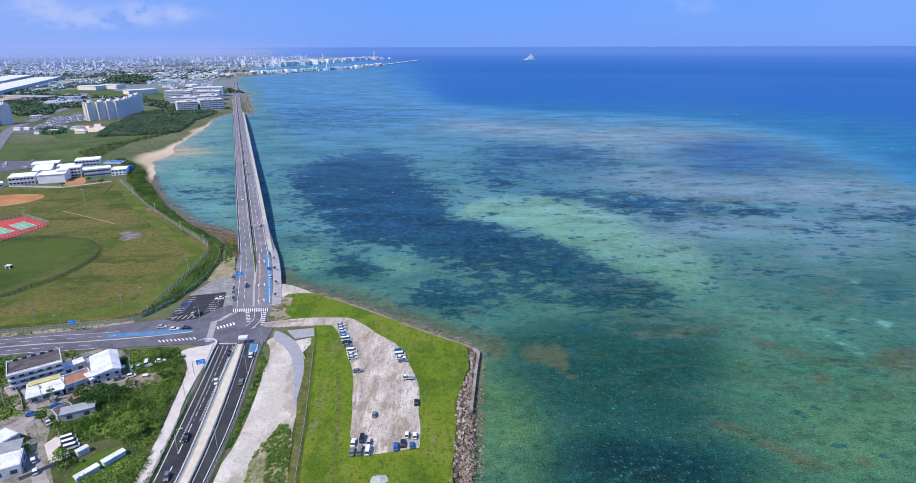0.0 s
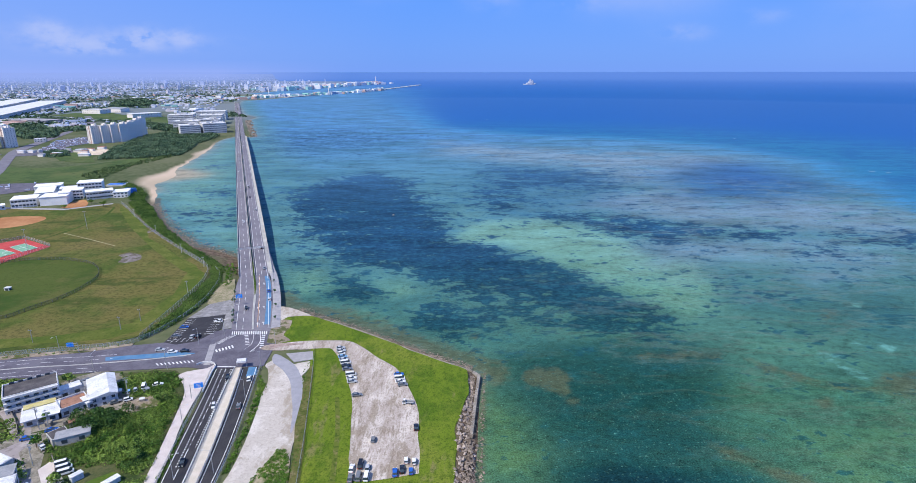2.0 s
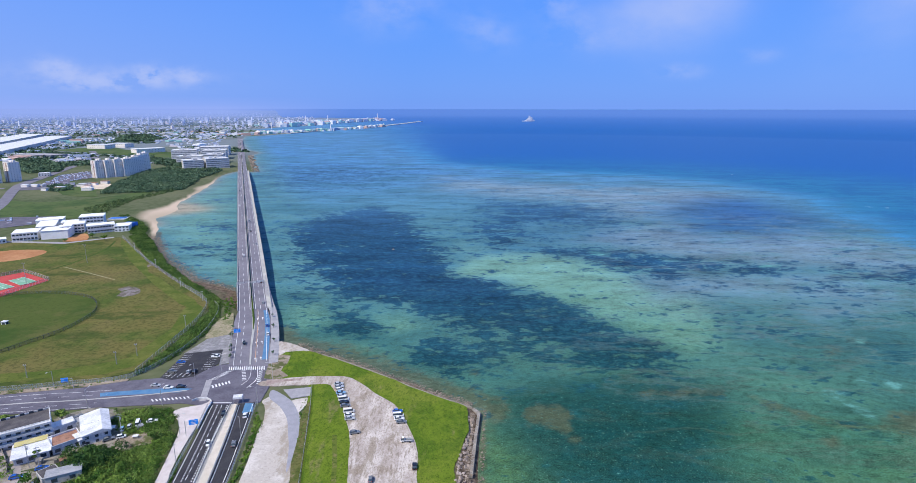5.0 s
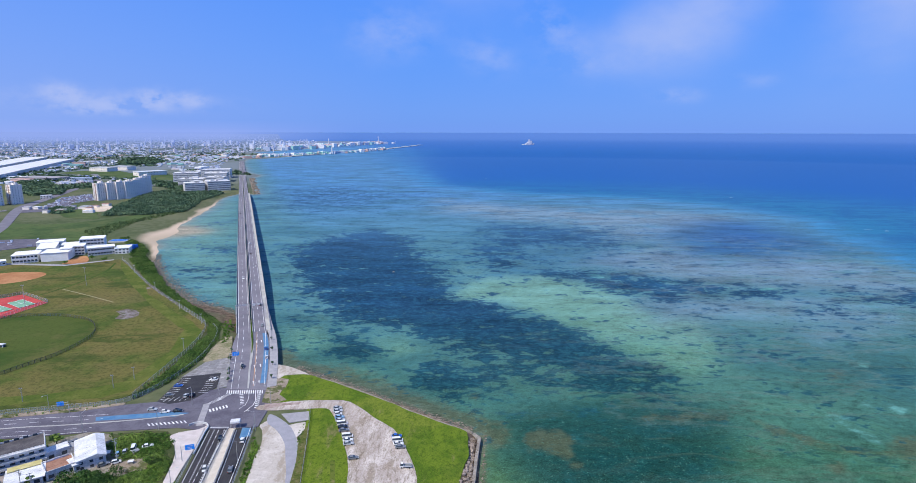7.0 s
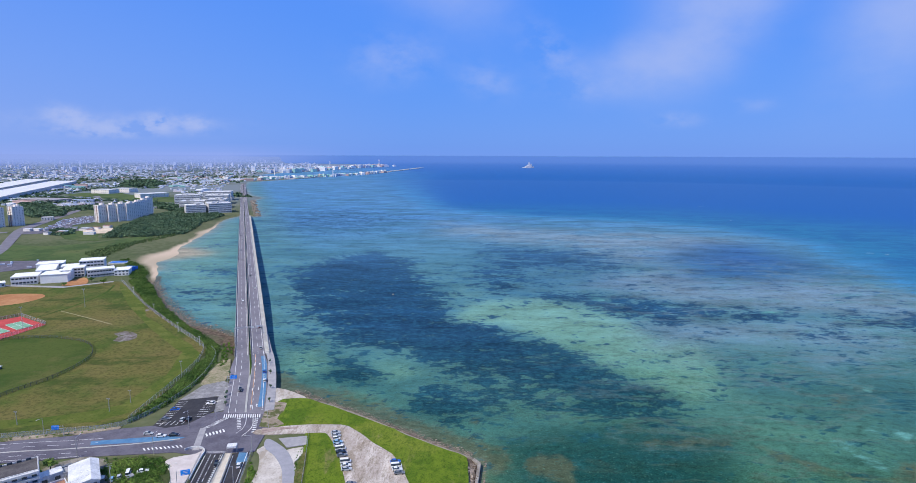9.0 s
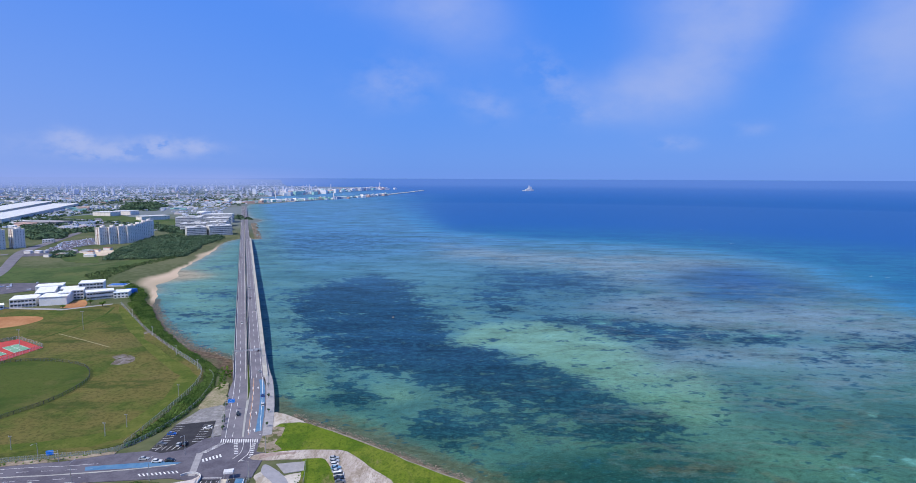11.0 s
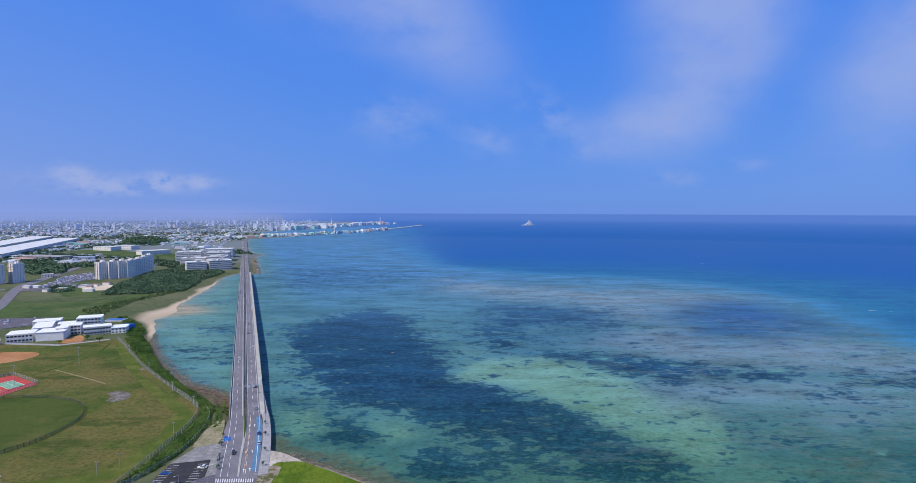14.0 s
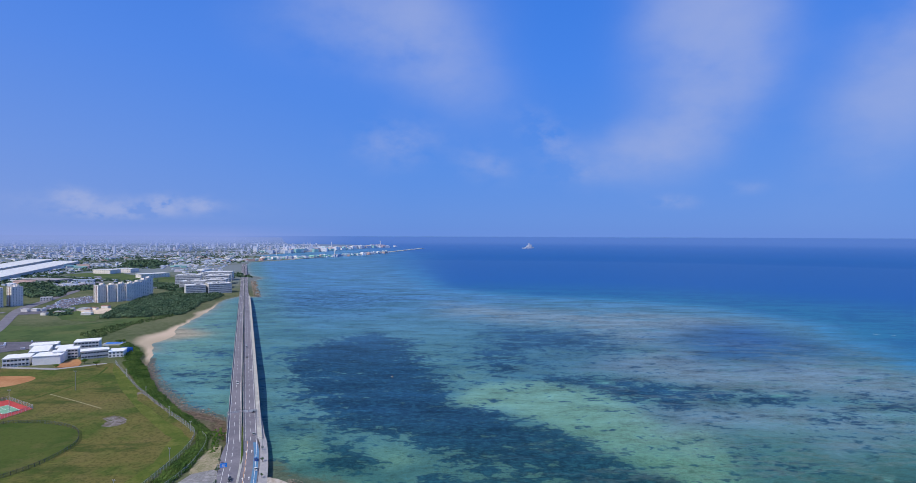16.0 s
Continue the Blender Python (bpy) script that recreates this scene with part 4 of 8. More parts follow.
patch("ground_grass_strip", [(-71, 247), (-64, 247), (-52, 236), (-42, 206), (-37, 179), (-34, 150), (-36, 110), (-50, 110), (-54, 141), (-59, 179), (-68, 230)], Z + 0.02, GRASS_BRIGHT, "bright green rough grass strip", "grass", 3, rough_edge=0.5)
patch("ground_car_park", [(-95.1, 248.6), (-82.1, 252.5), (-70.9, 254.1), (-56.5, 254.0), (-48.4, 249.0), (-38.3, 237.2), (-29.1, 227.6), (-22.9, 216.3), (-18.8, 203.7), (-15.7, 191.2), (-14.4, 176.5), (-13.6, 163.5), (-13.2, 157.2), (-17.7, 156.1), (-29.0, 153.9), (-35.4, 153.6), (-37.3, 160.5), (-38.7, 169.9), (-41.0, 183.7), (-42.5, 197.4), (-47.9, 215.2), (-53.3, 230.4), (-59.1, 242.2), (-62.2, 245.7), (-69.0, 245.8), (-80.0, 244.9), (-93.5, 243.5)], Z + 0.05, CARPARK, "worn bare gravel car park", "car park", 2, rough_edge=0.45)
patch("ground_grass_point", [(-95, 278), (-85, 284), (-72, 278), (-47, 262), (-24, 244.5), (-6, 231.5), (3.2, 225.5), (4.2, 220), (4.0, 206), (1.3, 193), (-1.4, 180.5), (-0.6, 169.5), (-2.4, 149.5), (-3, 110), (-36, 110), (-36, 156), (-30, 160), (-30, 200), (-40, 235), (-60, 252), (-93, 251.5)], Z + 0.03, GRASS_BRIGHT, "lush bright green grass on the sea point", "grass", 3, rough_edge=0.7)
patch("ground_field", [(-700, 560), (-450, 540), (-383, 534), (-346, 559), (-270, 469), (-216, 410), (-172, 363), (-165, 349), (-161, 316), (-161, 294), (-164, 257), (-220, 241), (-330, 218), (-500, 250)], Z, GRASS_FIELD, "large mown sports field with worn olive turf", "grass", 3)
patch("ground_field_edge", [(-335, 548), (-270, 466), (-228, 410), (-182, 368), (-171, 354), (-164, 336), (-163, 303), (-165, 265), (-200, 250), (-300, 226), (-300, 236), (-205, 262), (-174, 275), (-173, 311), (-176, 341), (-188, 361), (-229, 400), (-329, 530)], Z + 0.02, GRASS_EDGE, "brighter green turf strip along the field fence", "grass", 2, rough_edge=4.0)
patch("ground_oval", [(-380, 356), (-325, 370), (-306, 379), (-279, 379), (-254, 369), (-238, 350), (-233, 333), (-234, 311), (-242, 291), (-252, 277), (-300, 262), (-370, 290)], Z + 0.04, GRASS_OVAL, "darker olive-green fenced playing oval", "grass", 5)
patch("ground_infield", [(-420, 501), (-391, 506), (-376, 496), (-379, 474), (-400, 462), (-440, 470)], Z + 0.05, CLAY, "orange-brown clay baseball infield", "infield", 5)
patch("ground_court", [(-376, 398), (-349, 433), (-313.5, 411.5), (-322, 364)], Z + 0.05, REDCOURT, "red coated tennis court surround", "court")
patch("parking_lot", [(-146, 252), (-147, 280.4), (-133.8, 283.4), (-128.6, 285), (-123.8, 268), (-130.4, 253.2), (-139, 249.8)], Z + 0.02, ASPHALT_NEW, "dark asphalt car park with white bays", "car park")

# ---- plants ----
RNG = np.random.default_rng(5)


def scatter(poly, gap):
    """Points spread unevenly over a polygon."""
    xs, ys = [p[0] for p in poly], [p[1] for p in poly]
    gx, gy = np.meshgrid(np.arange(min(xs), max(xs) + gap, gap), np.arange(min(ys), max(ys) + gap, gap))
    gx, gy = gx.ravel() + RNG.uniform(-0.6, 0.6, gx.size) * gap, gy.ravel() + RNG.uniform(-0.6, 0.6, gy.size) * gap
    ok = inside(gx, gy, poly) > 0
    return gx[ok], gy[ok]


def leaf_mesh(name, centres, radii, card, per, material, squash=0.8):
    """Many small leaf cards on uneven clumps. centres: n x 3."""
    n = len(centres)
    c = np.repeat(np.asarray(centres, float), per, 0)
    r = np.repeat(np.asarray(radii, float), per)
    d = RNG.normal(size=(n * per, 3))
    d[:, 2] = np.abs(d[:, 2]) * 1.1 - 0.25
    d /= np.linalg.norm(d, axis=1)[:, None]
    k = r * RNG.uniform(0.72, 1.08, n * per)
    p = c + d * k[:, None] * np.array([1, 1, squash])
    nrm = d + RNG.normal(size=d.shape) * 0.45
    nrm /= np.linalg.norm(nrm, axis=1)[:, None]
    a = np.cross(nrm, RNG.normal(size=d.shape))
    a /= np.linalg.norm(a, axis=1)[:, None]
    b = np.cross(nrm, a)
    s = (card * RNG.uniform(0.6, 1.3, n * per))[:, None]
    # a leaf spray: a bent kite of two triangles
    q = np.stack([p - a * s * 0.6, p + b * s * 0.42 - nrm * s * 0.1, p + a * s * 0.6, p - b * s * 0.42 - nrm * s * 0.1], 1).reshape(-1, 3)
    i = np.arange(n * per)[:, None] * 4
    me = bpy.data.meshes.new(name)
    me.from_pydata(q.tolist(), [], (i + np.arange(4)).tolist())
    me.materials.append(material)
    return me


def thicket(name, poly, gap, rmin, rmax, card, per, material, label, z=3.0, category="bushes", lift=0.2):
    x, y = scatter(poly, gap)
    r = RNG.uniform(rmin, rmax, x.size) * (0.6 + 0.8 * fbm(x, y, gap * 6, 3))
    c = np.stack([x, y, np.full(x.size, z) + r * lift], -1)
    ob = new(name, leaf_mesh(name, c, r, card, per, material))
    return tagged(ob, label, category, kind="stuff")


def tree(name, x, y, h, spread, label, group="", z=3.0, material=None, card=0.55):
    root = empty(name, pose(x, y, z))
    bm = bmesh.new()
    tube(bm, (0, 0, -0.2), (0.1, 0.05, h * 0.45), h * 0.035 + 0.06, h * 0.025 + 0.04, 7)
    for i in range(5):
        a = i * 1.26 + x
        tube(bm, (0.1, 0.05, h * (0.36 + 0.03 * i)), (math.cos(a) * spread * 0.55, math.sin(a) * spread * 0.55, h * 0.68), h * 0.02 + 0.03, 0.03, 5)
    part("trunk", bm, BARK, root)
    n = 9
    cs = [(RNG.normal() * spread * 0.36, RNG.normal() * spread * 0.36, h * (0.55 + 0.33 * RNG.random())) for _ in range(n)]
    crown = new("crown", leaf_mesh("crown", np.array(cs), RNG.uniform(0.35, 0.6, n) * spread, card, 60, material or LEAF))
    crown.parent = root
    return tagged(root, label, "tree", group)


SANDY_SOIL = mat("sandy_soil", (0.14, 0.15, 0.06), (0.36, 0.30, 0.21), 0.12, 0.95, 0.3, 8)
GRASS_DRY = mottle("dry_verge_grass", (0.125, 0.125, 0.042), [((0.065, 0.092, 0.020), 0.2, 0.46, 0.60, 0.8, (1, 1), 0), ((0.24, 0.19, 0.12), 0.25, 0.54, 0.66, 0.7, (1, 1), 20), ((0.045, 0.060, 0.014), 1.0, 0.48, 0.64, 0.6, (1, 1), 0)], 0.5)
VERGE_SAND = mottle("sandy_verge", (0.27, 0.22, 0.17), [((0.42, 0.36, 0.29), 0.2, 0.48, 0.62, 0.7, (1, 1), 0), ((0.075, 0.095, 0.025), 0.16, 0.50, 0.58, 0.9, (1, 1), 0), ((0.13, 0.11, 0.07), 1.0, 0.5, 0.66, 0.6, (1, 1), 0)], 0.4)
BARK = mat("bark", (0.10, 0.075, 0.05), (0.2, 0.16, 0.12), 1.0, 0.95, 0.3)
LEAF_HEDGE = mat("coastal_hedge_leaves", (0.040, 0.095, 0.020), (0.125, 0.195, 0.046), 0.08, 0.85, 0.0, 7, spec=0.12, vary=-0.45)
LEAF_SHORE = mat("shore_leaves", (0.060, 0.105, 0.040), (0.125, 0.175, 0.070), 0.06, 0.85, 0.0, 6, spec=0.1, vary=-0.4)
LEAF_LIME = mat("lime_leaves", (0.085, 0.165, 0.022), (0.19, 0.27, 0.050), 0.2, 0.8, 0.0, 6, spec=0.15, vary=-0.4)
LEAF_DEEP = mat("deep_green_leaves", (0.018, 0.055, 0.014), (0.060, 0.120, 0.028), 0.2, 0.8, 0.0, 6, spec=0.12, vary=-0.4)
LEAF_MID = mat("hedge_leaves", (0.045, 0.12, 0.016), (0.13, 0.22, 0.035), 0.1, 0.85, 0.0, 6, spec=0.12, vary=-0.4)
LEAF_DRY = mat("dry_weeds", (0.13, 0.12, 0.045), (0.24, 0.21, 0.09), 0.3, 0.9, 0.0, 6, spec=0.1, vary=-0.4)

# scrub between the houses and the new road
patch("ground_scrub", [(-205, 216), (-170, 218), (-142, 224), (-127, 225), (-119, 215), (-114, 203), (-108, 178), (-103, 158), (-101, 141), (-98, 110), (-150, 110), (-260, 150), (-330, 185)], Z - 0.04, SCRUB,
      "dark weedy ground round the houses", "ground", 2)
thicket("scrub_bushes", [(-143, 167), (-137.6, 173), (-135.4, 180), (-150, 189), (-136.4, 193), (-128, 192.5), (-121, 197), (-120.6, 207), (-114.5, 200), (-109, 177), (-104.5, 158), (-112, 158), (-118, 163), (-126, 160), (-136.6, 161)],
        1.9, 0.9, 2.6, 0.4, 150, LEAF, "dense dark green subtropical scrub")
thicket("scrub_trees", [(-150, 189), (-136.4, 193), (-128, 192.5), (-126, 186), (-133, 180), (-137, 178), (-146, 185)], 3.6, 2.4, 3.8, 0.55, 260, LEAF_DEEP, "dark round-crowned trees in the scrub", category="trees", lift=0.5)
thicket("scrub_bushes", [(-121, 197), (-120.6, 206), (-114.5, 199), (-109, 177), (-105.5, 160), (-109, 160), (-116, 178), (-119, 190)], 2.4, 1.0, 2.2, 0.6, 90, LEAF_LIME, "bright green leafy scrub beside the walk")
thicket("scrub_bushes", [(-136, 176), (-128, 182), (-118, 180), (-113, 166), (-120, 165), (-130, 164)], 4.2, 1.4, 2.6, 0.8, 110, LEAF_LIME, "bright broad-leaved plants in the scrub")
thicket("scrub_trees", [(-118, 176), (-112, 170), (-108, 158), (-114, 160), (-120, 168)], 4.0, 1.8, 3.0, 0.55, 170, LEAF_DEEP, "dark leafy trees in the scrub", category="trees", lift=0.4)
thicket("scrub_bushes", [(-149, 213), (-142.9, 222), (-127.1, 223), (-119.5, 215), (-120.2, 208), (-126, 204), (-134, 204)], 1.6, 0.9, 1.9, 0.45, 70, LEAF, "dense green bushes beside the street")
thicket("scrub_bushes", [(-101, 141), (-103.5, 156), (-108, 150), (-113, 146), (-120, 141), (-118, 126), (-100, 126)], 1.6, 1.2, 2.4, 0.48, 80, LEAF, "dense dark green subtropical scrub")
thicket("yard_bushes", [(-207, 217), (-192, 214), (-180, 194), (-185, 190), (-215, 205)], 2.2, 1.4, 2.8, 0.7, 34, LEAF, "dark green garden trees behind a white house")
thicket("yard_bushes", [(-172, 188), (-166, 184), (-160, 176), (-168, 172), (-180, 182)], 2.0, 0.8, 1.6, 0.6, 26, LEAF, "low garden bushes beside a lane")
thicket("yard_bushes", [(-155, 164), (-148, 161), (-143, 154), (-150, 152), (-159, 160)], 1.8, 1.2, 2.2, 0.65, 30, LEAF, "dark green bushes by the yard")
thicket("yard_bushes", [(-152, 173), (-145, 168), (-142, 170), (-146, 176), (-151, 177)], 1.7, 0.9, 1.7, 0.6, 28, LEAF, "green bushes round a concrete shed")
thicket("yard_bushes", [(-134, 150), (-127, 147), (-123, 150), (-129, 154)], 1.6, 1.0, 1.9, 0.6, 28, LEAF, "dark bushes beside a lawn")
thicket("yard_bushes", [(-176, 215), (-171, 214), (-165, 207), (-169, 206)], 1.6, 1.0, 1.8, 0.6, 28, LEAF, "garden trees between white houses")
patch("ground_cleared_plot", [(-136, 198), (-131, 204), (-125, 204.5), (-121, 198), (-127, 192.6), (-133, 193.5)], Z - 0.01, VERGE_SAND, "cleared brown soil plot beside the scrub", "soil", 2, rough_edge=0.8)
thicket("weeds", [(-132.5, 199.3), (-127.1, 203), (-122, 197.6), (-127.4, 193.4)], 1.5, 0.2, 0.45, 0.4, 16, LEAF_DRY, "dry brown weeds on cleared ground")
thicket("verge_bushes", [(-88, 221.5), (-83.7, 202.6), (-80.6, 178.7), (-79, 157.5), (-77, 157.5), (-79, 182.3), (-82.5, 211.7)], 1.0, 0.5, 1.0, 0.5, 18, LEAF_MID, "green verge plants along the road edge")
thicket("verge_bushes", [(-106.5, 190), (-104.3, 187), (-99.4, 165), (-96.4, 141), (-94, 120), (-96, 120), (-98.6, 141), (-101.2, 167), (-104.6, 182.4)], 1.0, 0.4, 0.8, 0.45, 18, LEAF_MID, "low green verge plants between walk and road")
patch("ground_scrub", [(-63, 110), (-66.7, 141), (-68.7, 149), (-68.2, 154.6), (-65.7, 163.5), (-63.5, 170), (-61.1, 169), (-56.6, 156), (-54, 141), (-52, 110)], 3.43, SANDY_SOIL, "bare sandy soil and rough grass under shrubs", "soil", 2, rough_edge=0.7)
thicket("gravel_bushes", [(-51, 110), (-54, 141), (-56.6, 156), (-61.1, 169), (-63.5, 170), (-67.5, 157), (-68.4, 151), (-66, 155), (-63.8, 155), (-62, 147.6), (-61.6, 140.8), (-60, 110)], 1.0, 0.6, 1.1, 0.34, 80, LEAF_MID, "dense green shrubs growing on gravel")
thicket("gravel_bushes", [(-66.5, 141), (-68.3, 149), (-67.6, 149.5), (-65.4, 141), (-62.5, 118), (-63.5, 116)], 0.9, 0.4, 0.8, 0.34, 60, LEAF_MID, "low green shrubs beside bare sand")
patch("ground_grass_verge", [(-65.2, 202.5), (-66.5, 214), (-67.5, 228), (-65.6, 228), (-62.6, 211.6), (-55.5, 171.6), (-50.3, 140.8), (-45.5, 110), (-50, 110), (-53.8, 140.8), (-57.8, 165.1)], Z + 0.075, GRASS_DRY, "dry olive grass between path and fence", "grass", 2, rough_edge=0.6)
thicket("path_weeds", [(-66, 228), (-69, 236), (-71, 230), (-64, 200), (-60, 179), (-55, 141), (-53, 141), (-57.5, 179), (-61, 200)], 1.5, 0.25, 0.6, 0.5, 12, LEAF_MID, "tall rough grass between path and fence")
# hedge strip between field and shore
thicket("coastal_scrub", [(-337, 562), (-328, 572), (-302, 540), (-273, 496), (-247, 458), (-231, 440), (-208, 412), (-190, 395), (-175, 379), (-161, 362), (-151, 332), (-148, 304), (-151, 275), (-160, 254), (-158, 294), (-159, 318), (-163, 350), (-170, 365), (-216, 414), (-270, 473)],
        1.8, 1.4, 2.5, 0.65, 60, LEAF_HEDGE, "dense green coastal hedge scrub along the fence")
thicket("coastal_scrub", [(-152, 345), (-148, 330), (-144, 330), (-150, 362), (-158, 372), (-164, 366)], 2.4, 0.5, 1.2, 0.8, 18, LEAF_MID, "low green scrub by the bridge abutment")
thicket("coastal_trees", [(-344, 575), (-326, 566), (-336, 595), (-360, 630), (-390, 662), (-410, 686), (-414, 676), (-392, 648), (-362, 606)], 2.8, 0.9, 2.2, 0.7, 46, LEAF_HEDGE, "dark green coastal trees beside the school")
thicket("coastal_trees", [(-440, 690), (-452, 725), (-462, 790), (-450, 880), (-482, 1015), (-500, 1010), (-470, 880), (-486, 800), (-490, 720), (-450, 680)], 4.6, 1.2, 2.8, 1.2, 26, LEAF_SHORE, "scattered green shore bushes behind the beach")
thicket("forest", [(-549, 856), (-490, 872), (-446, 905), (-462, 975), (-484, 1039), (-488, 1116), (-498, 1180), (-520, 1205), (-592, 1195), (-625, 1240), (-640, 1180), (-632, 1100), (-604, 1025), (-590, 963)], 5.0, 3.2, 6.2, 1.9, 60, LEAF_DARK, "dense dark green coastal forest")
thicket("forest", [(-863, 1133), (-816, 1155), (-881, 1260), (-1029, 1410), (-1119, 1425), (-930, 1183)], 7.5, 4.5, 8, 3.4, 30, LEAF_DARK, "dense dark green woodland by the road")
thicket("forest", [(-637, 876), (-616, 893), (-655, 945), (-690, 957), (-665, 903)], 6.0, 3, 5, 2.6, 30, LEAF_DARK, "dark green grove of trees")
thicket("forest", [(-1236, 2151), (-1200, 2300), (-1267, 2422), (-1461, 2670), (-1480, 2500), (-1350, 2250)], 15, 8, 14, 7, 26, LEAF_DARK, "dark wooded hill inside the town")
thicket("forest", [(-700, 1400), (-560, 1320), (-540, 1260), (-600, 1235), (-720, 1330)], 8, 4, 7, 3.4, 22, LEAF_DARK, "dark green trees by office buildings")
thicket("forest", [(-870, 1500), (-700, 1420), (-740, 1370), (-900, 1440)], 9, 3, 6, 3.6, 22, LEAF_DARK, "dark green trees on open ground")
thicket("forest", [(-1250, 1600), (-1000, 1500), (-990, 1545), (-1240, 1660)], 9, 3, 6, 3.8, 22, LEAF_DARK, "row of dark trees before warehouses")
patch("ground_meadow", [(-700, 640), (-520, 648), (-478, 655), (-440, 678), (-458, 705), (-482, 880), (-500, 870), (-530, 815), (-580, 776), (-700, 790)], Z, GRASS_MEADOW, "open green meadow behind the school", "grass", 3)
patch("ground_meadow", [(-640, 985), (-560, 860), (-540, 830), (-600, 845), (-690, 960)], Z, GRASS_MEADOW, "open green meadow by the apartments", "grass", 2)
patch("ground_meadow", [(-1250, 1760), (-900, 1560), (-760, 1500), (-720, 1560), (-840, 1690), (-1040, 1780), (-1170, 1900)], Z, GRASS_MEADOW, "open green ground before low halls", "grass", 2)

# ---- buildings ----
PANE_MESHES = {}


def pane_mesh(w, h):
    key = (round(w, 2), round(h, 2))
    if key not in PANE_MESHES:
        bm = bmesh.new()
        box(bm, 0, 0, -h / 2, w, 0.12, h)
        me = bpy.data.meshes.new("window")
        bm.to_mesh(me)
        bm.free()
        me.materials.append(GLASS)
        PANE_MESHES[key] = me
    return PANE_MESHES[key]


def windows(root, w, d, floors, bays, storey, faces, ww, wh, base=0.0):
    """Window panes set in the walls of a block, floor by floor."""
    for face in faces:
        span, turn, off = ((w, 0, d / 2), (d, 90, w / 2), (w, 180, d / 2), (d, 270, w / 2))[face]
        n = bays if face in (0, 2) else max(1, round(bays * d / w))
        for f in range(floors):
            for i in range(n):
                x = (i + 0.5) * span / n - span / 2
                ob = new("window", pane_mesh(min(ww, span / n * 0.95), wh))
                ob.parent = root
                ob.matrix_local = pose(0, 0, base + (f + 0.52) * storey, 0, 0, turn) @ pose(x, -off + 0.02, 0)


def building(name, label, x0, y0, x1, y1, depth, h, floors, bays, wall=None, roof=None, category="building", group="", faces=(0, 1, 3), ww=1.8, wh=1.4, parapet=0.7, z=3.0, eaves=0.0, slabs=False, strip=False, piers=False):
    """A flat-roofed building; its front stands on the line from one corner to the other."""
    wall, roof = wall or WHITE_WALL, roof or WHITE_ROOF
    w = math.hypot(x1 - x0, y1 - y0)
    turn = math.degrees(math.atan2(y1 - y0, x1 - x0))
    m = pose((x0 + x1) / 2, (y0 + y1) / 2, z, 0, 0, turn) @ pose(0, depth / 2, 0)
    root = empty(name, m)
    bm = bmesh.new()
    box(bm, 0, 0, -0.5, w, depth, h + 0.5)
    bmesh.ops.bevel(bm, geom=[e for e in bm.edges], offset=0.08, segments=1, affect="EDGES")
    part("wall", bm, wall, root)
    bm = bmesh.new()
    box(bm, 0, 0, h + 0.004, w - 0.7 + eaves * 2 + (0.7 if eaves else 0), depth - 0.7 + eaves * 2 + (0.7 if eaves else 0), 0.25)
    part("roof", bm, roof, root)
    if parapet:
        bm = bmesh.new()
        for cx, cy, sx, sy in ((0, depth / 2 - 0.15, w, 0.3), (0, -depth / 2 + 0.15, w, 0.3), (w / 2 - 0.15, 0, 0.3, depth - 0.6), (-w / 2 + 0.15, 0, 0.3, depth - 0.6)):
            box(bm, cx, cy, h + 0.004, sx, sy, parapet)
        part("parapet", bm, wall, root)
    st = h / floors
    if piers:
        for i in range(bays + 1):
            bm = bmesh.new()
            box(bm, (i / bays - 0.5) * (w - 0.5), -depth / 2 - 0.75, -0.3, 0.5, 0.9, h + 0.3)
            part("pier", bm, wall, root)
    if slabs:
        for f in range(1, floors + 1):
            bm = bmesh.new()
            box(bm, 0, -depth / 2 - 0.6, f * st - 0.35, w, 1.2, 0.9)
            part("balcony", bm, wall, root)
    if strip:
        for f in range(floors):
            bm = bmesh.new()
            box(bm, 0, -depth / 2, f * st + st * 0.45, w * 0.97, 0.3, st * 0.27)
            part("window_band", bm, BAND_GLASS, root)
            bm = bmesh.new()
            box(bm, w / 2, 0, f * st + st * 0.45, 0.3, depth * 0.9, st * 0.27)
            part("window_band", bm, BAND_GLASS, root)
    elif bays:
        windows(root, w, depth, floors, bays, st, faces, ww, wh)
    return tagged(root, label, category, group)


def roof_box(root, x, y, h, sx, sy, sz, material, name="roof_house"):
    bm = bmesh.new()
    box(bm, x, y, h + 0.26, sx, sy, sz)
    return part(name, bm, material, root)

# school
SCH = dict(wh=1.5, ww=2.4, faces=(0, 3), eaves=0.5, parapet=0, category="school building", group="school buildings", slabs=True, piers=True, roof=mat("bright_white_roof", (0.74, 0.74, 0.75), (0.86, 0.86, 0.87), 0.3, 0.7, 0.03), wall=mat("school_white_wall", (0.74, 0.73, 0.72), (0.84, 0.83, 0.82), 0.2, 0.85, 0.03))
LBL = "white two-storey school building with flat white roof"
HALLW = dict(category="school building", group="school buildings", eaves=0.5, parapet=0, roof=SCH["roof"], wall=SCH["wall"])
building("school_building", LBL, -440, 539, -421, 548.5, 22, 8, 2, 7, **SCH)
building("school_building", "white school hall with blank walls and white roof", -418, 548, -396, 556, 22, 8.5, 2, 3, faces=(3,), **HALLW)
building("school_building", LBL, -413, 575, -397, 583.5, 17, 9.5, 3, 6, **SCH)
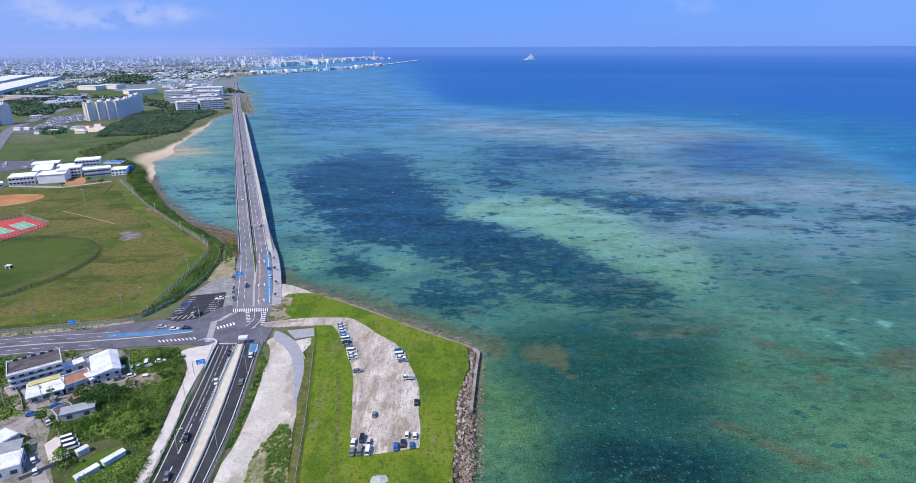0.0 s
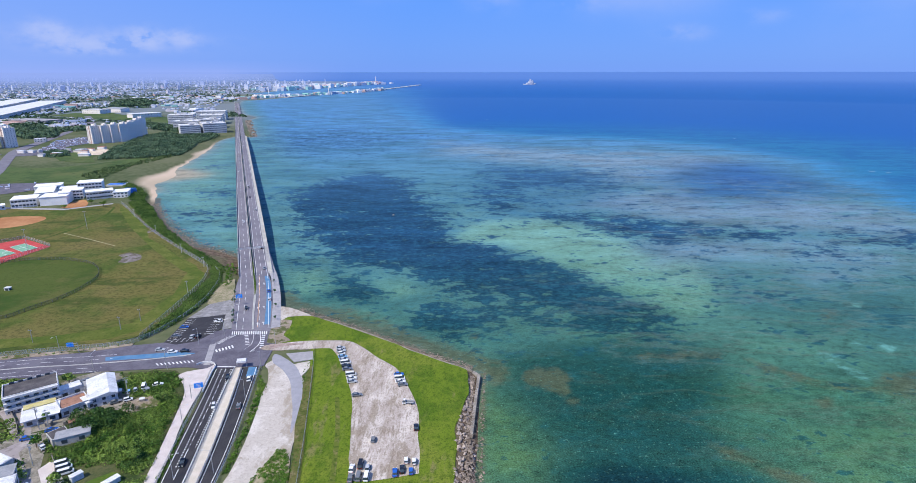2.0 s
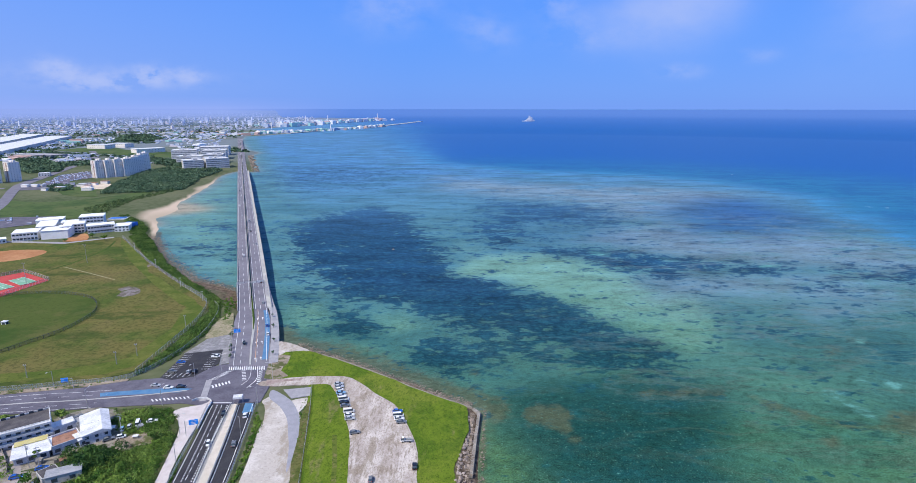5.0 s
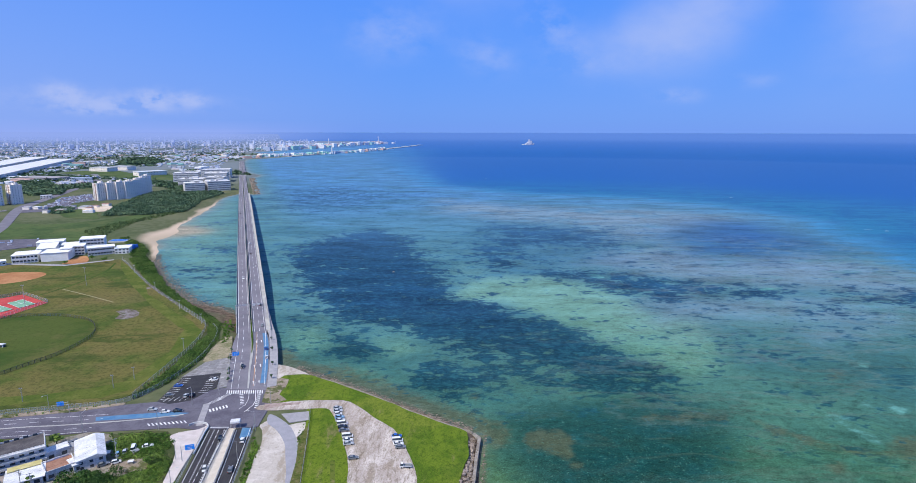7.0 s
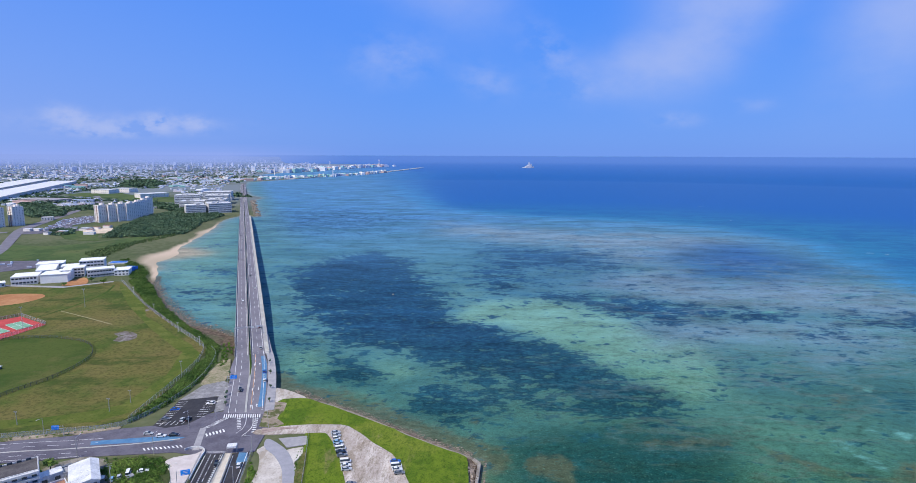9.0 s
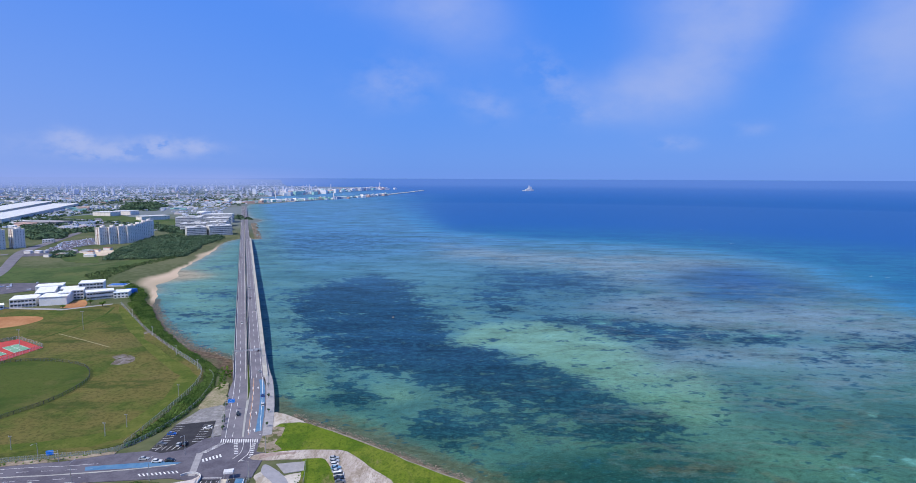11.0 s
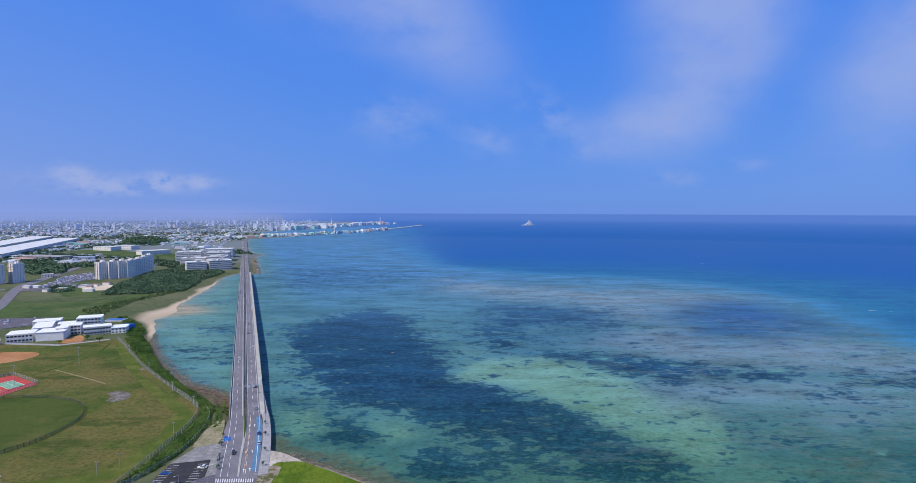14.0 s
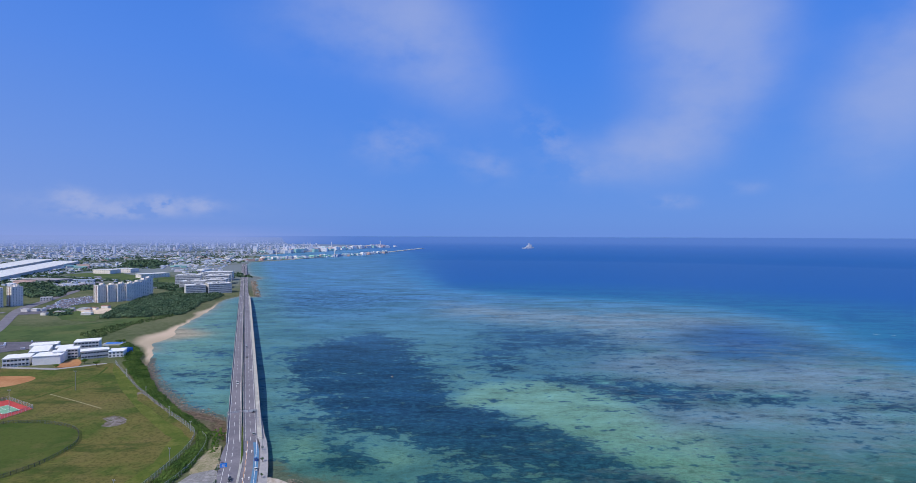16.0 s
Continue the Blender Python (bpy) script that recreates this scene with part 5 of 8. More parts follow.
building("school_building", "tall white school building with flat white roof", -421, 612, -400, 622, 20, 10.5, 3, 7, **SCH)
building("school_building", LBL, -388.5, 575, -368, 589, 15, 8, 2, 9, **SCH)
building("school_building", "low white school wing with plain walls", -366.5, 585, -353.5, 590, 18, 6, 2, 4, faces=(0, 3), **HALLW)
building("school_building", "long white-roofed school wing set back", -439, 571, -425, 579, 46, 8, 2, 3, faces=(0,), **HALLW)
building("school_building", "small white school outbuilding with white roof", -449, 526, -441, 533, 10, 4.5, 1, 3, faces=(0, 3), **HALLW)
building("school_building", "white-roofed school wing behind the front blocks", -462, 602, -440, 613, 18, 8.5, 2, 3, faces=(0,), **HALLW)
building("school_building", "white school stair block with flat roof", -409, 563, -400, 568, 10, 10, 3, 2, faces=(0, 3), **HALLW)
building("school_building", "white school block between the wings", -425, 589, -412, 596, 14, 9, 2, 4, **SCH)
patch("ground_school_yard", [(-392, 541), (-371, 546), (-387, 572), (-396, 573)], Z + 0.06, CLAY, "bare orange clay school yard", "yard", 2)
patch("ground_school_drive", [(-700, 555), (-450, 536), (-383, 530), (-350, 556), (-352, 560), (-384, 536), (-450, 542), (-700, 563)], Z + 0.05, GREY_PAVING, "grey paved drive before the school", "path")
patch("parking_school", [(-640, 600), (-505, 600), (-465, 640), (-490, 672), (-640, 650)], Z + 0.03, ASPHALT, "grey asphalt school car park", "car park")
BLUE_COVER = mat("blue_sheet", (0.02, 0.12, 0.5), (0.05, 0.2, 0.6), 0.3, 0.6, 0)
root = empty("swimming_pool", pose(-404, 656, 3))
bm = bmesh.new()
box(bm, 0, 0, 0, 20, 13, 1.6, 0.2)
part("pool_wall", bm, WHITE_WALL, root)
bm = bmesh.new()
box(bm, 0, 0, 1.604, 18, 11, 0.1, 0.2)
part("pool_cover", bm, BLUE_COVER, root, "bright blue pool cover")
bm = bmesh.new()
box(bm, 43.5, -47, 0, 1.0, 16, 5.0, -0.1)
box(bm, 38, -40, 0, 10, 1.0, 5.0, -0.1)
tagged(part("screen", bm, BLUE_COVER), "tall blue sheet screen beside the school", "screen").location = (-404, 656, 3)
tagged(root, "raised school swimming pool with bright blue cover", "pool")

# apartment towers
APT = dict(wall=CREAM_WALL, roof=GREY_ROOF, category="apartment block", group="cream apartment towers", faces=(0, 1), ww=1.1, wh=0.95)
PINK = mat("pink_panel", (0.42, 0.27, 0.24), (0.50, 0.33, 0.29), 0.2, 0.85, 0)


def tower(cx, cy, w, depth, h, floors):
    x0, y0, x1, y1 = cx - 0.44 * w, cy + 0.24 * w, cx + 0.44 * w, cy - 0.24 * w
    t = building("apartment_block", "tall cream concrete apartment block with pinkish stripes", x0, y0, x1, y1, depth, h, floors, 4, **APT)
    w = math.hypot(x1 - x0, y1 - y0)
    for x in (-w / 2 + 1.0, w / 2 - 1.0):
        bm = bmesh.new()
        box(bm, x, -depth / 2 - 0.5, 0, 1.6, 1.0, h + 0.8)
        part("pilaster", bm, CREAM_WALL, t)
    bm = bmesh.new()
    box(bm, 0, -depth / 2 - 0.35, 0, 1.5, 0.7, h)
    part("stripe", bm, PINK, t)
    for f in range(1, floors):
        bm = bmesh.new()
        box(bm, 0, -depth / 2 - 0.3, f * h / floors - 0.3, w - 3.6, 0.6, 0.5)
        part("balcony", bm, CREAM_WALL, t)
    roof_box(t, 0, depth * 0.1, h, w * 0.45, depth * 0.4, 3.2, CREAM_WALL, "lift_house")
    roof_box(t, w * 0.28, depth * 0.1, h, 3, 3, 4.4, CREAM_WALL, "water_tank")


for row in ((-683, 1055, 15, 16, 32, 12), (-670, 1064, 15, 16, 32, 12), (-658, 1074, 15, 16, 33, 12), (-647, 1084, 15, 16, 33, 12),
            (-648, 1112, 15, 16, 34, 12), (-654, 1143, 15, 16, 35, 12), (-664, 1180, 15, 16, 36, 12), (-818, 974, 20, 17, 34, 12), (-801, 998, 18, 17, 34, 12)):
    tower(*row)
# offices
OFF = dict(category="office building", group="white offices by the bridge", strip=True, roof=WHITE_ROOF)
OL = "white office building with dark ribbon windows"
o1 = building("office_building", OL, -586, 1202, -552, 1222, 40, 19, 5, 6, **OFF)
o2 = building("office_building", OL, -547, 1224, -507, 1250, 42, 21, 5, 6, **OFF)
o3 = building("office_building", OL, -720, 1420, -664, 1438, 45, 25, 6, 6, **OFF)
o4 = building("office_building", OL, -652, 1440, -598, 1456, 50, 23, 5, 6, **OFF)
o6 = building("office_building", OL, -660, 1322, -606, 1334, 42, 18, 5, 6, **OFF)
o7 = building("office_building", OL, -600, 1335, -560, 1346, 42, 21, 5, 6, **OFF)
building("office_building", "white office building with flat roof", -712, 1560, -640, 1580, 50, 24, 6, 6, **OFF)
for o, top in ((o1, 19), (o2, 21), (o3, 25), (o4, 23), (o6, 18), (o7, 21)):
    roof_box(o, 6, 6, top, 14, 10, 3.5, WHITE_WALL)
    for k in range(4):
        roof_box(o, RNG.uniform(-14, 14), RNG.uniform(-12, 14), top, RNG.uniform(3, 8), RNG.uniform(3, 7), RNG.uniform(1.5, 4.5), (GREY_ROOF, WHITE_WALL)[k % 2], "roof_plant")
# warehouses and halls
HALL = dict(category="warehouse", roof=WHITE_ROOF, parapet=0, eaves=1.0)
building("warehouse", "very long white-roofed warehouse", -1227, 1500, -1640, 2420, 90, 13, 1, 0, **HALL)
building("warehouse", "very long white-roofed warehouse", -1500, 1800, -1880, 2600, 90, 13, 1, 0, **HALL)
building("hall", "low cream hall with flat white roof", -1202, 1838, -1132, 1818, 40, 13, 2, 8, wall=CREAM_WALL, **HALL)
building("hall", "low cream hall with flat white roof", -1169, 1896, -1105, 1884, 40, 13, 2, 8, wall=CREAM_WALL, **HALL)
building("hall", "long low cream hall with flat roof", -930, 1640, -878, 1700, 45, 12, 2, 10, wall=CREAM_WALL, **HALL)
building("hall", "low grey hall with pale roof", -1180, 1500, -1060, 1470, 50, 8, 1, 8, wall=GREY_ROOF, **{**HALL, "roof": GREY_PAVING})
building("shop", "small white roadside building with tower", -806, 1077, -790, 1086, 14, 6, 2, 4, category="building")
# low inland roads and lots
ribbon("road_inland", flat([(-584, 700), (-617, 760), (-716, 915), (-752, 993), (-805, 1129), (-862, 1276), (-948, 1488), (-1100, 1720)], Z + 0.12), flat([(-596, 693), (-632, 758), (-730, 907), (-768, 982), (-819, 1122), (-876, 1270), (-962, 1482), (-1116, 1712)], Z + 0.12), DECK_ROAD, None, "wide pale grey inland road")
ribbon("road_inland_west", flat([(-745, 920), (-800, 880), (-880, 840)], Z + 0.1), flat([(-740, 908), (-795, 868), (-875, 828)], Z + 0.1), DECK_ROAD, None, "pale grey side road across open ground")
patch("parking_inland", [(-712, 950), (-780, 1105), (-765, 1170), (-690, 1060), (-700, 1010), (-665, 950)], Z + 0.03, ASPHALT, "grey car park by the apartments", "car park")
patch("parking_inland", [(-977, 1338), (-1060, 1500), (-985, 1505), (-900, 1330), (-870, 1290)], Z + 0.03, CONCRETE, "pale bare storage yard", "yard")

# houses beside the new road
HS = dict(category="house", faces=(0, 1, 3))
h1 = building("house", "three-storey white house with dark flat roof", -177, 190.5, -162.5, 201.5, 12, 7.2, 3, 6, roof=DARK_ROOF, ww=1.6, wh=1.2, slabs=True, parapet=0.8, **{**HS, "faces": (0, 3)})
for i in range(5):
    roof_box(h1, -6 + i * 3, 5.5, 7.2, 1.6, 0.25, 0.9, GLASS, "parapet_opening")
h2 = building("house", "white house with pitched white metal roof", -146.5, 195, -138.5, 200.5, 18, 4.2, 2, 3, ww=1.2, wh=1.1, parapet=0, eaves=0.4, **HS)
bm = bmesh.new()
vs = [bm.verts.new(p) for p in ((-5.2, -9.4, 4.5), (5.2, -9.4, 4.5), (5.2, 9.4, 4.5), (-5.2, 9.4, 4.5), (2.2, -9.4, 5.7), (2.2, 9.4, 5.7))]
for f in ((0, 1, 4), (2, 3, 5), (1, 2, 5, 4), (3, 0, 4, 5)):
    bm.faces.new([vs[i] for i in f])
bmesh.ops.recalc_face_normals(bm, faces=bm.faces)
part("roof_pitch", bm, WHITE_ROOF, h2)
building("house", "low white annexe with flat white roof", -152, 198, -147, 194, 7, 3.2, 1, 2, parapet=0, eaves=0.3, **HS)
building("house", "white single-storey house with bright flat roof", -163.5, 182, -154.5, 188, 10, 3.2, 1, 3, parapet=0, eaves=0.8, **HS)
building("house", "low house with yellowed flat roof", -168, 189, -160, 195, 3, 3.6, 1, 2, parapet=0, eaves=0.3, roof=mat("yellow_roof", (0.46, 0.40, 0.16), (0.56, 0.5, 0.25), 0.5, 0.8, 0), **HS)
building("house", "single-storey house with rusty brown roof terrace", -154, 189, -147, 196, 9, 3.0, 1, 3, roof=BROWN_ROOF, parapet=0.9, **HS)
building("house", "small house with grey flat roof", -163, 201, -157, 207, 5, 3.8, 1, 2, roof=WHITE_ROOF, parapet=0.3, **HS)
building("shed", "small grey metal-roofed shed", -157, 207, -153, 210, 4, 3, 1, 1, roof=GREY_ROOF, parapet=0, eaves=0.3, category="shed")
building("shed", "weathered grey concrete shed with stained roof", -144, 171, -134.5, 176, 5, 3.2, 1, 2, wall=CONCRETE, roof=GREY_ROOF, parapet=0, eaves=0.2, category="shed")
building("shed", "weathered concrete shed with dark stained roof", -150, 175, -145, 171, 6, 3.0, 1, 1, wall=CONCRETE, roof=DARK_ROOF, parapet=0.2, category="shed")
building("house", "house with white flat roof at the yard", -146, 141, -139, 145, 9, 4, 1, 2, parapet=0.2, **HS)
building("house", "house with grey metal roof at the yard", -153, 147.5, -144.5, 152, 6, 4, 1, 2, roof=GREY_ROOF, parapet=0, eaves=0.4, **HS)
building("house", "white-roofed house beside dark bushes", -161, 155, -154, 152, 9, 4, 1, 2, parapet=0.1, **HS)
building("shed", "long white-roofed open shed on a lawn", -119, 141, -115.3, 146.8, 2.0, 1.9, 1, 0, parapet=0, eaves=0.2, category="shed", group="long sheds")
building("shed", "long white-roofed open shed on a lawn", -114.6, 148, -110.9, 153.8, 2.0, 1.9, 1, 0, parapet=0, eaves=0.2, category="shed", group="long sheds")
building("shed", "small white-roofed hut on grass", -126, 152.5, -124, 155.5, 2, 2.2, 1, 0, parapet=0, eaves=0.1, category="shed")
LANE = mottle("worn_lane", (0.30, 0.265, 0.265), [((0.40, 0.36, 0.35), 0.2, 0.46, 0.62, 0.7, (1, 1), 0), ((0.17, 0.15, 0.13), 0.5, 0.52, 0.66, 0.6, (1, 1), 0)], 0.3)
patch("ground_dirt_lane_side", [(-163, 178), (-150, 177), (-142, 161), (-131, 147), (-124, 136), (-140, 136), (-152, 149), (-162, 158), (-172, 162)], Z - 0.01, PLOT, "brown trodden ground beside the lane", "yard", 2, rough_edge=1.0)
patch("ground_lawn", [(-121.8, 132), (-122.5, 141), (-124, 146.5), (-122.7, 152), (-116.3, 157.7), (-112.5, 156.2), (-109.2, 151.9), (-110, 145.2), (-110, 132)], Z, mottle("garden_lawn", (0.072, 0.125, 0.020), [((0.040, 0.090, 0.012), 0.2, 0.46, 0.62, 0.8, (1, 1), 0), ((0.12, 0.15, 0.03), 0.5, 0.52, 0.66, 0.6, (1, 1), 0)], 0.4), "small green lawn between sheds", "grass", 2, rough_edge=0.4)
patch("road_lane", [(-200, 150), (-163.7, 168), (-158.4, 178), (-152.7, 175), (-155.3, 168), (-143.5, 157), (-128.2, 141.5), (-120, 128), (-126, 128), (-133.5, 141.5), (-149.5, 156), (-157.7, 160), (-200, 143)], Z + 0.02, LANE, "pinkish grey narrow lane between houses", "road", 2)
patch("ground_yard", [(-140, 166), (-136, 160), (-129, 153), (-134, 150), (-142, 159)], Z + 0.03, PAVING, "pale concrete yard with parked vans", "yard")
patch("road_lane", [(-185, 196), (-176, 188), (-163, 176), (-158, 178), (-166, 187), (-180, 199)], Z + 0.01, LANE, "pinkish grey narrow lane between houses", "road", 2)
patch("ground_house_plot", [(-160, 225), (-170, 218), (-180, 190), (-160, 179), (-150, 184), (-136, 192), (-133, 200), (-136, 206), (-150, 222)], Z - 0.02, PLOT, "brown trodden ground round the houses", "yard")
thicket("yard_bushes", [(-152, 224), (-143, 222), (-138, 208), (-136, 202), (-141, 203), (-147, 216)], 2.6, 0.5, 1.2, 0.55, 20, LEAF, "small green yard bushes by the street")

RUBBER_BLACK = mat("cable_black", (0.02, 0.02, 0.02), (0.04, 0.04, 0.04), 2, 0.8, 0)
# clutter round the houses: garden walls, tanks and small lean-tos
def garden_wall(line, label, h=1.4):
    rail("garden_wall", [Vector((x, y, Z)) for x, y in line], h, 0.18, WEATHERED, label)


garden_wall([(-142, 166), (-137, 160.5), (-133.5, 155.5)], "weathered block wall round the van yard")
garden_wall([(-163, 178), (-170, 186), (-181, 196)], "weathered block wall along the lane")
garden_wall([(-150, 184), (-141, 190), (-136, 192)], "low weathered block wall behind houses")
garden_wall([(-131, 149), (-138, 142)], "weathered block wall beside the lawn")
for x, y, w, d, h, a, m in ((-151.5, 201, 2.6, 2, 2.2, 0.6, GREY_ROOF), (-146, 203, 2, 1.6, 2, 0.6, BROWN_ROOF), (-141.5, 205.5, 2.4, 1.8, 1.8, 0.4, WHITE_ROOF), (-131, 207.5, 2.2, 1.6, 1.4, 0.9, GREY_ROOF),
                            (-155.5, 184, 1.8, 1.8, 1.6, 0.2, WEATHERED), (-168, 199, 2, 1.6, 2, 0.6, GREY_ROOF), (-146.5, 184, 2.2, 1.8, 2, 0.7, BROWN_ROOF), (-129, 200.5, 1.8, 1.2, 1.1, 0.3, WHITE_WALL)):
    root = empty("lean_to", pose(x, y, 3.26, 0, 0, math.degrees(a)))
    bm = bmesh.new()
    box(bm, 0, 0, -0.2, w, d, h + 0.2)
    part("wall", bm, WEATHERED, root)
    bm = bmesh.new()
    vs = box(bm, 0, 0, h + 0.02, w * 1.15, d * 1.2, 0.1)
    for v in vs:
        v.co.z += v.co.y * 0.12
    part("roof", bm, m, root)
    tagged(root, "small weathered lean-to store in a yard", "shed", "yard stores")


def utility_pole(x, y, h, yaw):
    root = empty("utility_pole", pose(x, y, 3.2, 0, 0, yaw))
    bm = bmesh.new()
    tube(bm, (0, 0, -0.2), (0, 0, h), 0.16, 0.1, 8)
    part("pole", bm, CONCRETE, root)
    for z in (h - 0.4, h - 1.3):
        bm = bmesh.new()
        box(bm, 0, 0, z, 1.8, 0.1, 0.12)
        part("crossarm", bm, STEEL, root)
    bm = bmesh.new()
    tube(bm, (0.35, 0, h - 2.6), (0.35, 0, h - 1.7), 0.25, 0.25, 8)
    part("transformer", bm, STEEL, root)
    return tagged(root, "grey concrete utility pole beside houses", "utility pole", "utility poles")


POLES = [(-157.5, 181.5, 10), (-152.5, 180, 9.5), (-136, 203, 9.5), (-172, 181, 9.5), (-145, 161, 9)]
for x, y, h in POLES:
    utility_pole(x, y, h, 25)
for (ax, ay, ah), (bx, by, bh) in zip(POLES, POLES[1:]):
    bm = bmesh.new()
    a, b = Vector((ax, ay, 3.2 + ah - 0.3)), Vector((bx, by, 3.2 + bh - 0.3))
    pts = [a.lerp(b, i / 8) - Vector((0, 0, 1.2 * math.sin(math.pi * i / 8))) for i in range(9)]
    side = (b - a).cross(Vector((0, 0, 1))).normalized() * 0.02
    rings = [[bm.verts.new(p + o) for o in (side, Vector((0, 0, 0.02)), -side, Vector((0, 0, -0.02)))] for p in pts]
    for r0, r1 in zip(rings, rings[1:]):
        for i in range(4):
            bm.faces.new((r0[i], r0[(i + 1) % 4], r1[(i + 1) % 4], r1[i]))
    bm.faces.new(rings[0])
    bm.faces.new(rings[-1])
    tagged(part("cable", bm, RUBBER_BLACK), "thin dark overhead cable between poles", "cable", "overhead cables")

# ---- vehicles ----
RUBBER = mat("tyre_rubber", (0.015, 0.015, 0.015), (0.03, 0.03, 0.03), 4, 0.9, 0)
LAMP_WHITE = mat("headlight_glass", (0.7, 0.7, 0.7), (0.8, 0.8, 0.8), 2, 0.15, 0)
LAMP_RED = mat("tail_light_red", (0.4, 0.02, 0.02), (0.5, 0.03, 0.03), 2, 0.3, 0)
PAINTS = {"white": (0.72, 0.72, 0.72), "silver": (0.42, 0.44, 0.46), "black": (0.012, 0.012, 0.014), "blue": (0.02, 0.10, 0.40), "grey": (0.16, 0.17, 0.18), "light blue": (0.20, 0.36, 0.52), "red": (0.4, 0.03, 0.03)}
PAINT = {k: mat("car_paint_" + k.replace(" ", "_"), v, tuple(min(1, c * 1.1) for c in v), 1.0, 0.25, 0, spec=0.6) for k, v in PAINTS.items()}
CAR_TEMPLATES = {}


def loft(bm, sections):
    """A closed skin through rectangles: x, half width, low z, high z."""
    rings = []
    for x, hw, lo, hi in sections:
        rings.append([bm.verts.new(p) for p in ((x, -hw, lo), (x, hw, lo), (x, hw * 0.97, hi), (x, -hw * 0.97, hi))])
    for r, s in zip(rings, rings[1:]):
        for i in range(4):
            j = (i + 1) % 4
            bm.faces.new((r[i], r[j], s[j], s[i]))
    bm.faces.new(rings[0][::-1])
    bm.faces.new(rings[-1])
    bmesh.ops.recalc_face_normals(bm, faces=bm.faces)


WHEEL = {}


def wheel_mesh(r):
    if r not in WHEEL:
        bm = bmesh.new()
        tube(bm, (0, -0.1, 0), (0, 0.1, 0), r, r, 12)
        me = bpy.data.meshes.new("wheel")
        bm.to_mesh(me)
        bm.free()
        me.materials.append(RUBBER)
        WHEEL[r] = me
    return WHEEL[r]


def car(kind, colour, x, y, yaw, z=3.35, where="parked on gravel", group="parked cars"):
    """A vehicle that faces along yaw, in degrees from east."""
    m = pose(x, y, z, 0, 0, yaw)
    key = (kind, colour, where)
    if key in CAR_TEMPLATES:
        return copy_thing(CAR_TEMPLATES[key], m)
    paint = PAINT[colour]
    L, W, H = {"car": (4.4, 1.74, 1.48), "hatchback": (3.5, 1.5, 1.6), "van": (4.7, 1.72, 1.98), "truck": (4.8, 1.75, 2.0), "bus": (10.5, 2.5, 3.0)}[kind]
    root = empty({"car": "car", "hatchback": "car", "van": "van", "truck": "truck", "bus": "bus"}[kind], m)
    h, w = L / 2, W / 2
    bm = bmesh.new()
    top = {"car": 0.92, "hatchback": 0.95, "van": 1.05, "truck": 1.0, "bus": 1.3}[kind]
    if kind == "truck":
        loft(bm, [(0.85, w * 0.97, 0.4, top), (h - 0.1, w * 0.95, 0.4, top), (h, w * 0.9, 0.45, top - 0.1)])
    else:
        nose = {"car": 0.68, "hatchback": 0.78, "van": 0.95, "bus": 1.3}[kind]
        loft(bm, [(-h, w * 0.88, 0.38, top - 0.12), (-h + 0.12, w * 0.97, 0.3, top), (h * 0.35, w, 0.28, top), (h - 0.35, w * 0.96, 0.28, nose + 0.05), (h, w * 0.84, 0.38, nose - 0.1)])
    bmesh.ops.bevel(bm, geom=list(bm.edges), offset=0.05, segments=1, affect="EDGES")
    part("body", bm, paint, root)
    bm = bmesh.new()
    x0, x1, t0, t1 = {"car": (-h + 0.35, h * 0.42, -h + 0.95, h * 0.02), "hatchback": (-h + 0.1, h * 0.55, -h + 0.35, h * 0.2), "van": (-h + 0.08, h * 0.82, -h + 0.2, h * 0.5),
                      "truck": (0.9, h - 0.12, 1.0, h - 0.6), "bus": (-h + 0.08, h - 0.05, -h + 0.12, h - 0.2)}[kind]
    lo = [bm.verts.new((xx, yy, top - 0.02)) for xx, yy in ((x0, -w * 0.93), (x1, -w * 0.9), (x1, w * 0.9), (x0, w * 0.93))]
    hi = [bm.verts.new((xx, yy, H - 0.06)) for xx, yy in ((t0, -w * 0.78), (t1, -w * 0.76), (t1, w * 0.76), (t0, w * 0.78))]
    for i in range(4):
        j = (i + 1) % 4
        bm.faces.new((lo[i], lo[j], hi[j], hi[i]))
    bm.faces.new(hi)
    bm.faces.new(lo[::-1])
    part("window_glass", bm, GLASS, root, "dark tinted window glass")
    bm = bmesh.new()
    box(bm, (t0 + t1) / 2, 0, H - 0.07, (t1 - t0) * 1.04, w * 1.6, 0.08)
    bmesh.ops.bevel(bm, geom=list(bm.edges), offset=0.03, segments=1, affect="EDGES")
    part("roof", bm, paint, root)
    if kind == "truck":
        bm = bmesh.new()
        box(bm, -0.8, 0, 0.65, 3.2, W, 0.16)
        part("load_bed", bm, PAINT["grey"], root)
        for yy in (-w + 0.04, w - 0.04):
            bm = bmesh.new()
            box(bm, -0.8, yy, 0.81, 3.2, 0.06, 0.4)
            part("side_board", bm, PAINT["silver"], root)
    r = 0.5 if kind == "bus" else 0.31
    for sx in (-0.62, 0.62):
        for sy in (-1, 1):
            ob = new("wheel", wheel_mesh(r))
            ob.parent = root
            ob.matrix_local = pose(sx * h, sy * (w - 0.1), r)
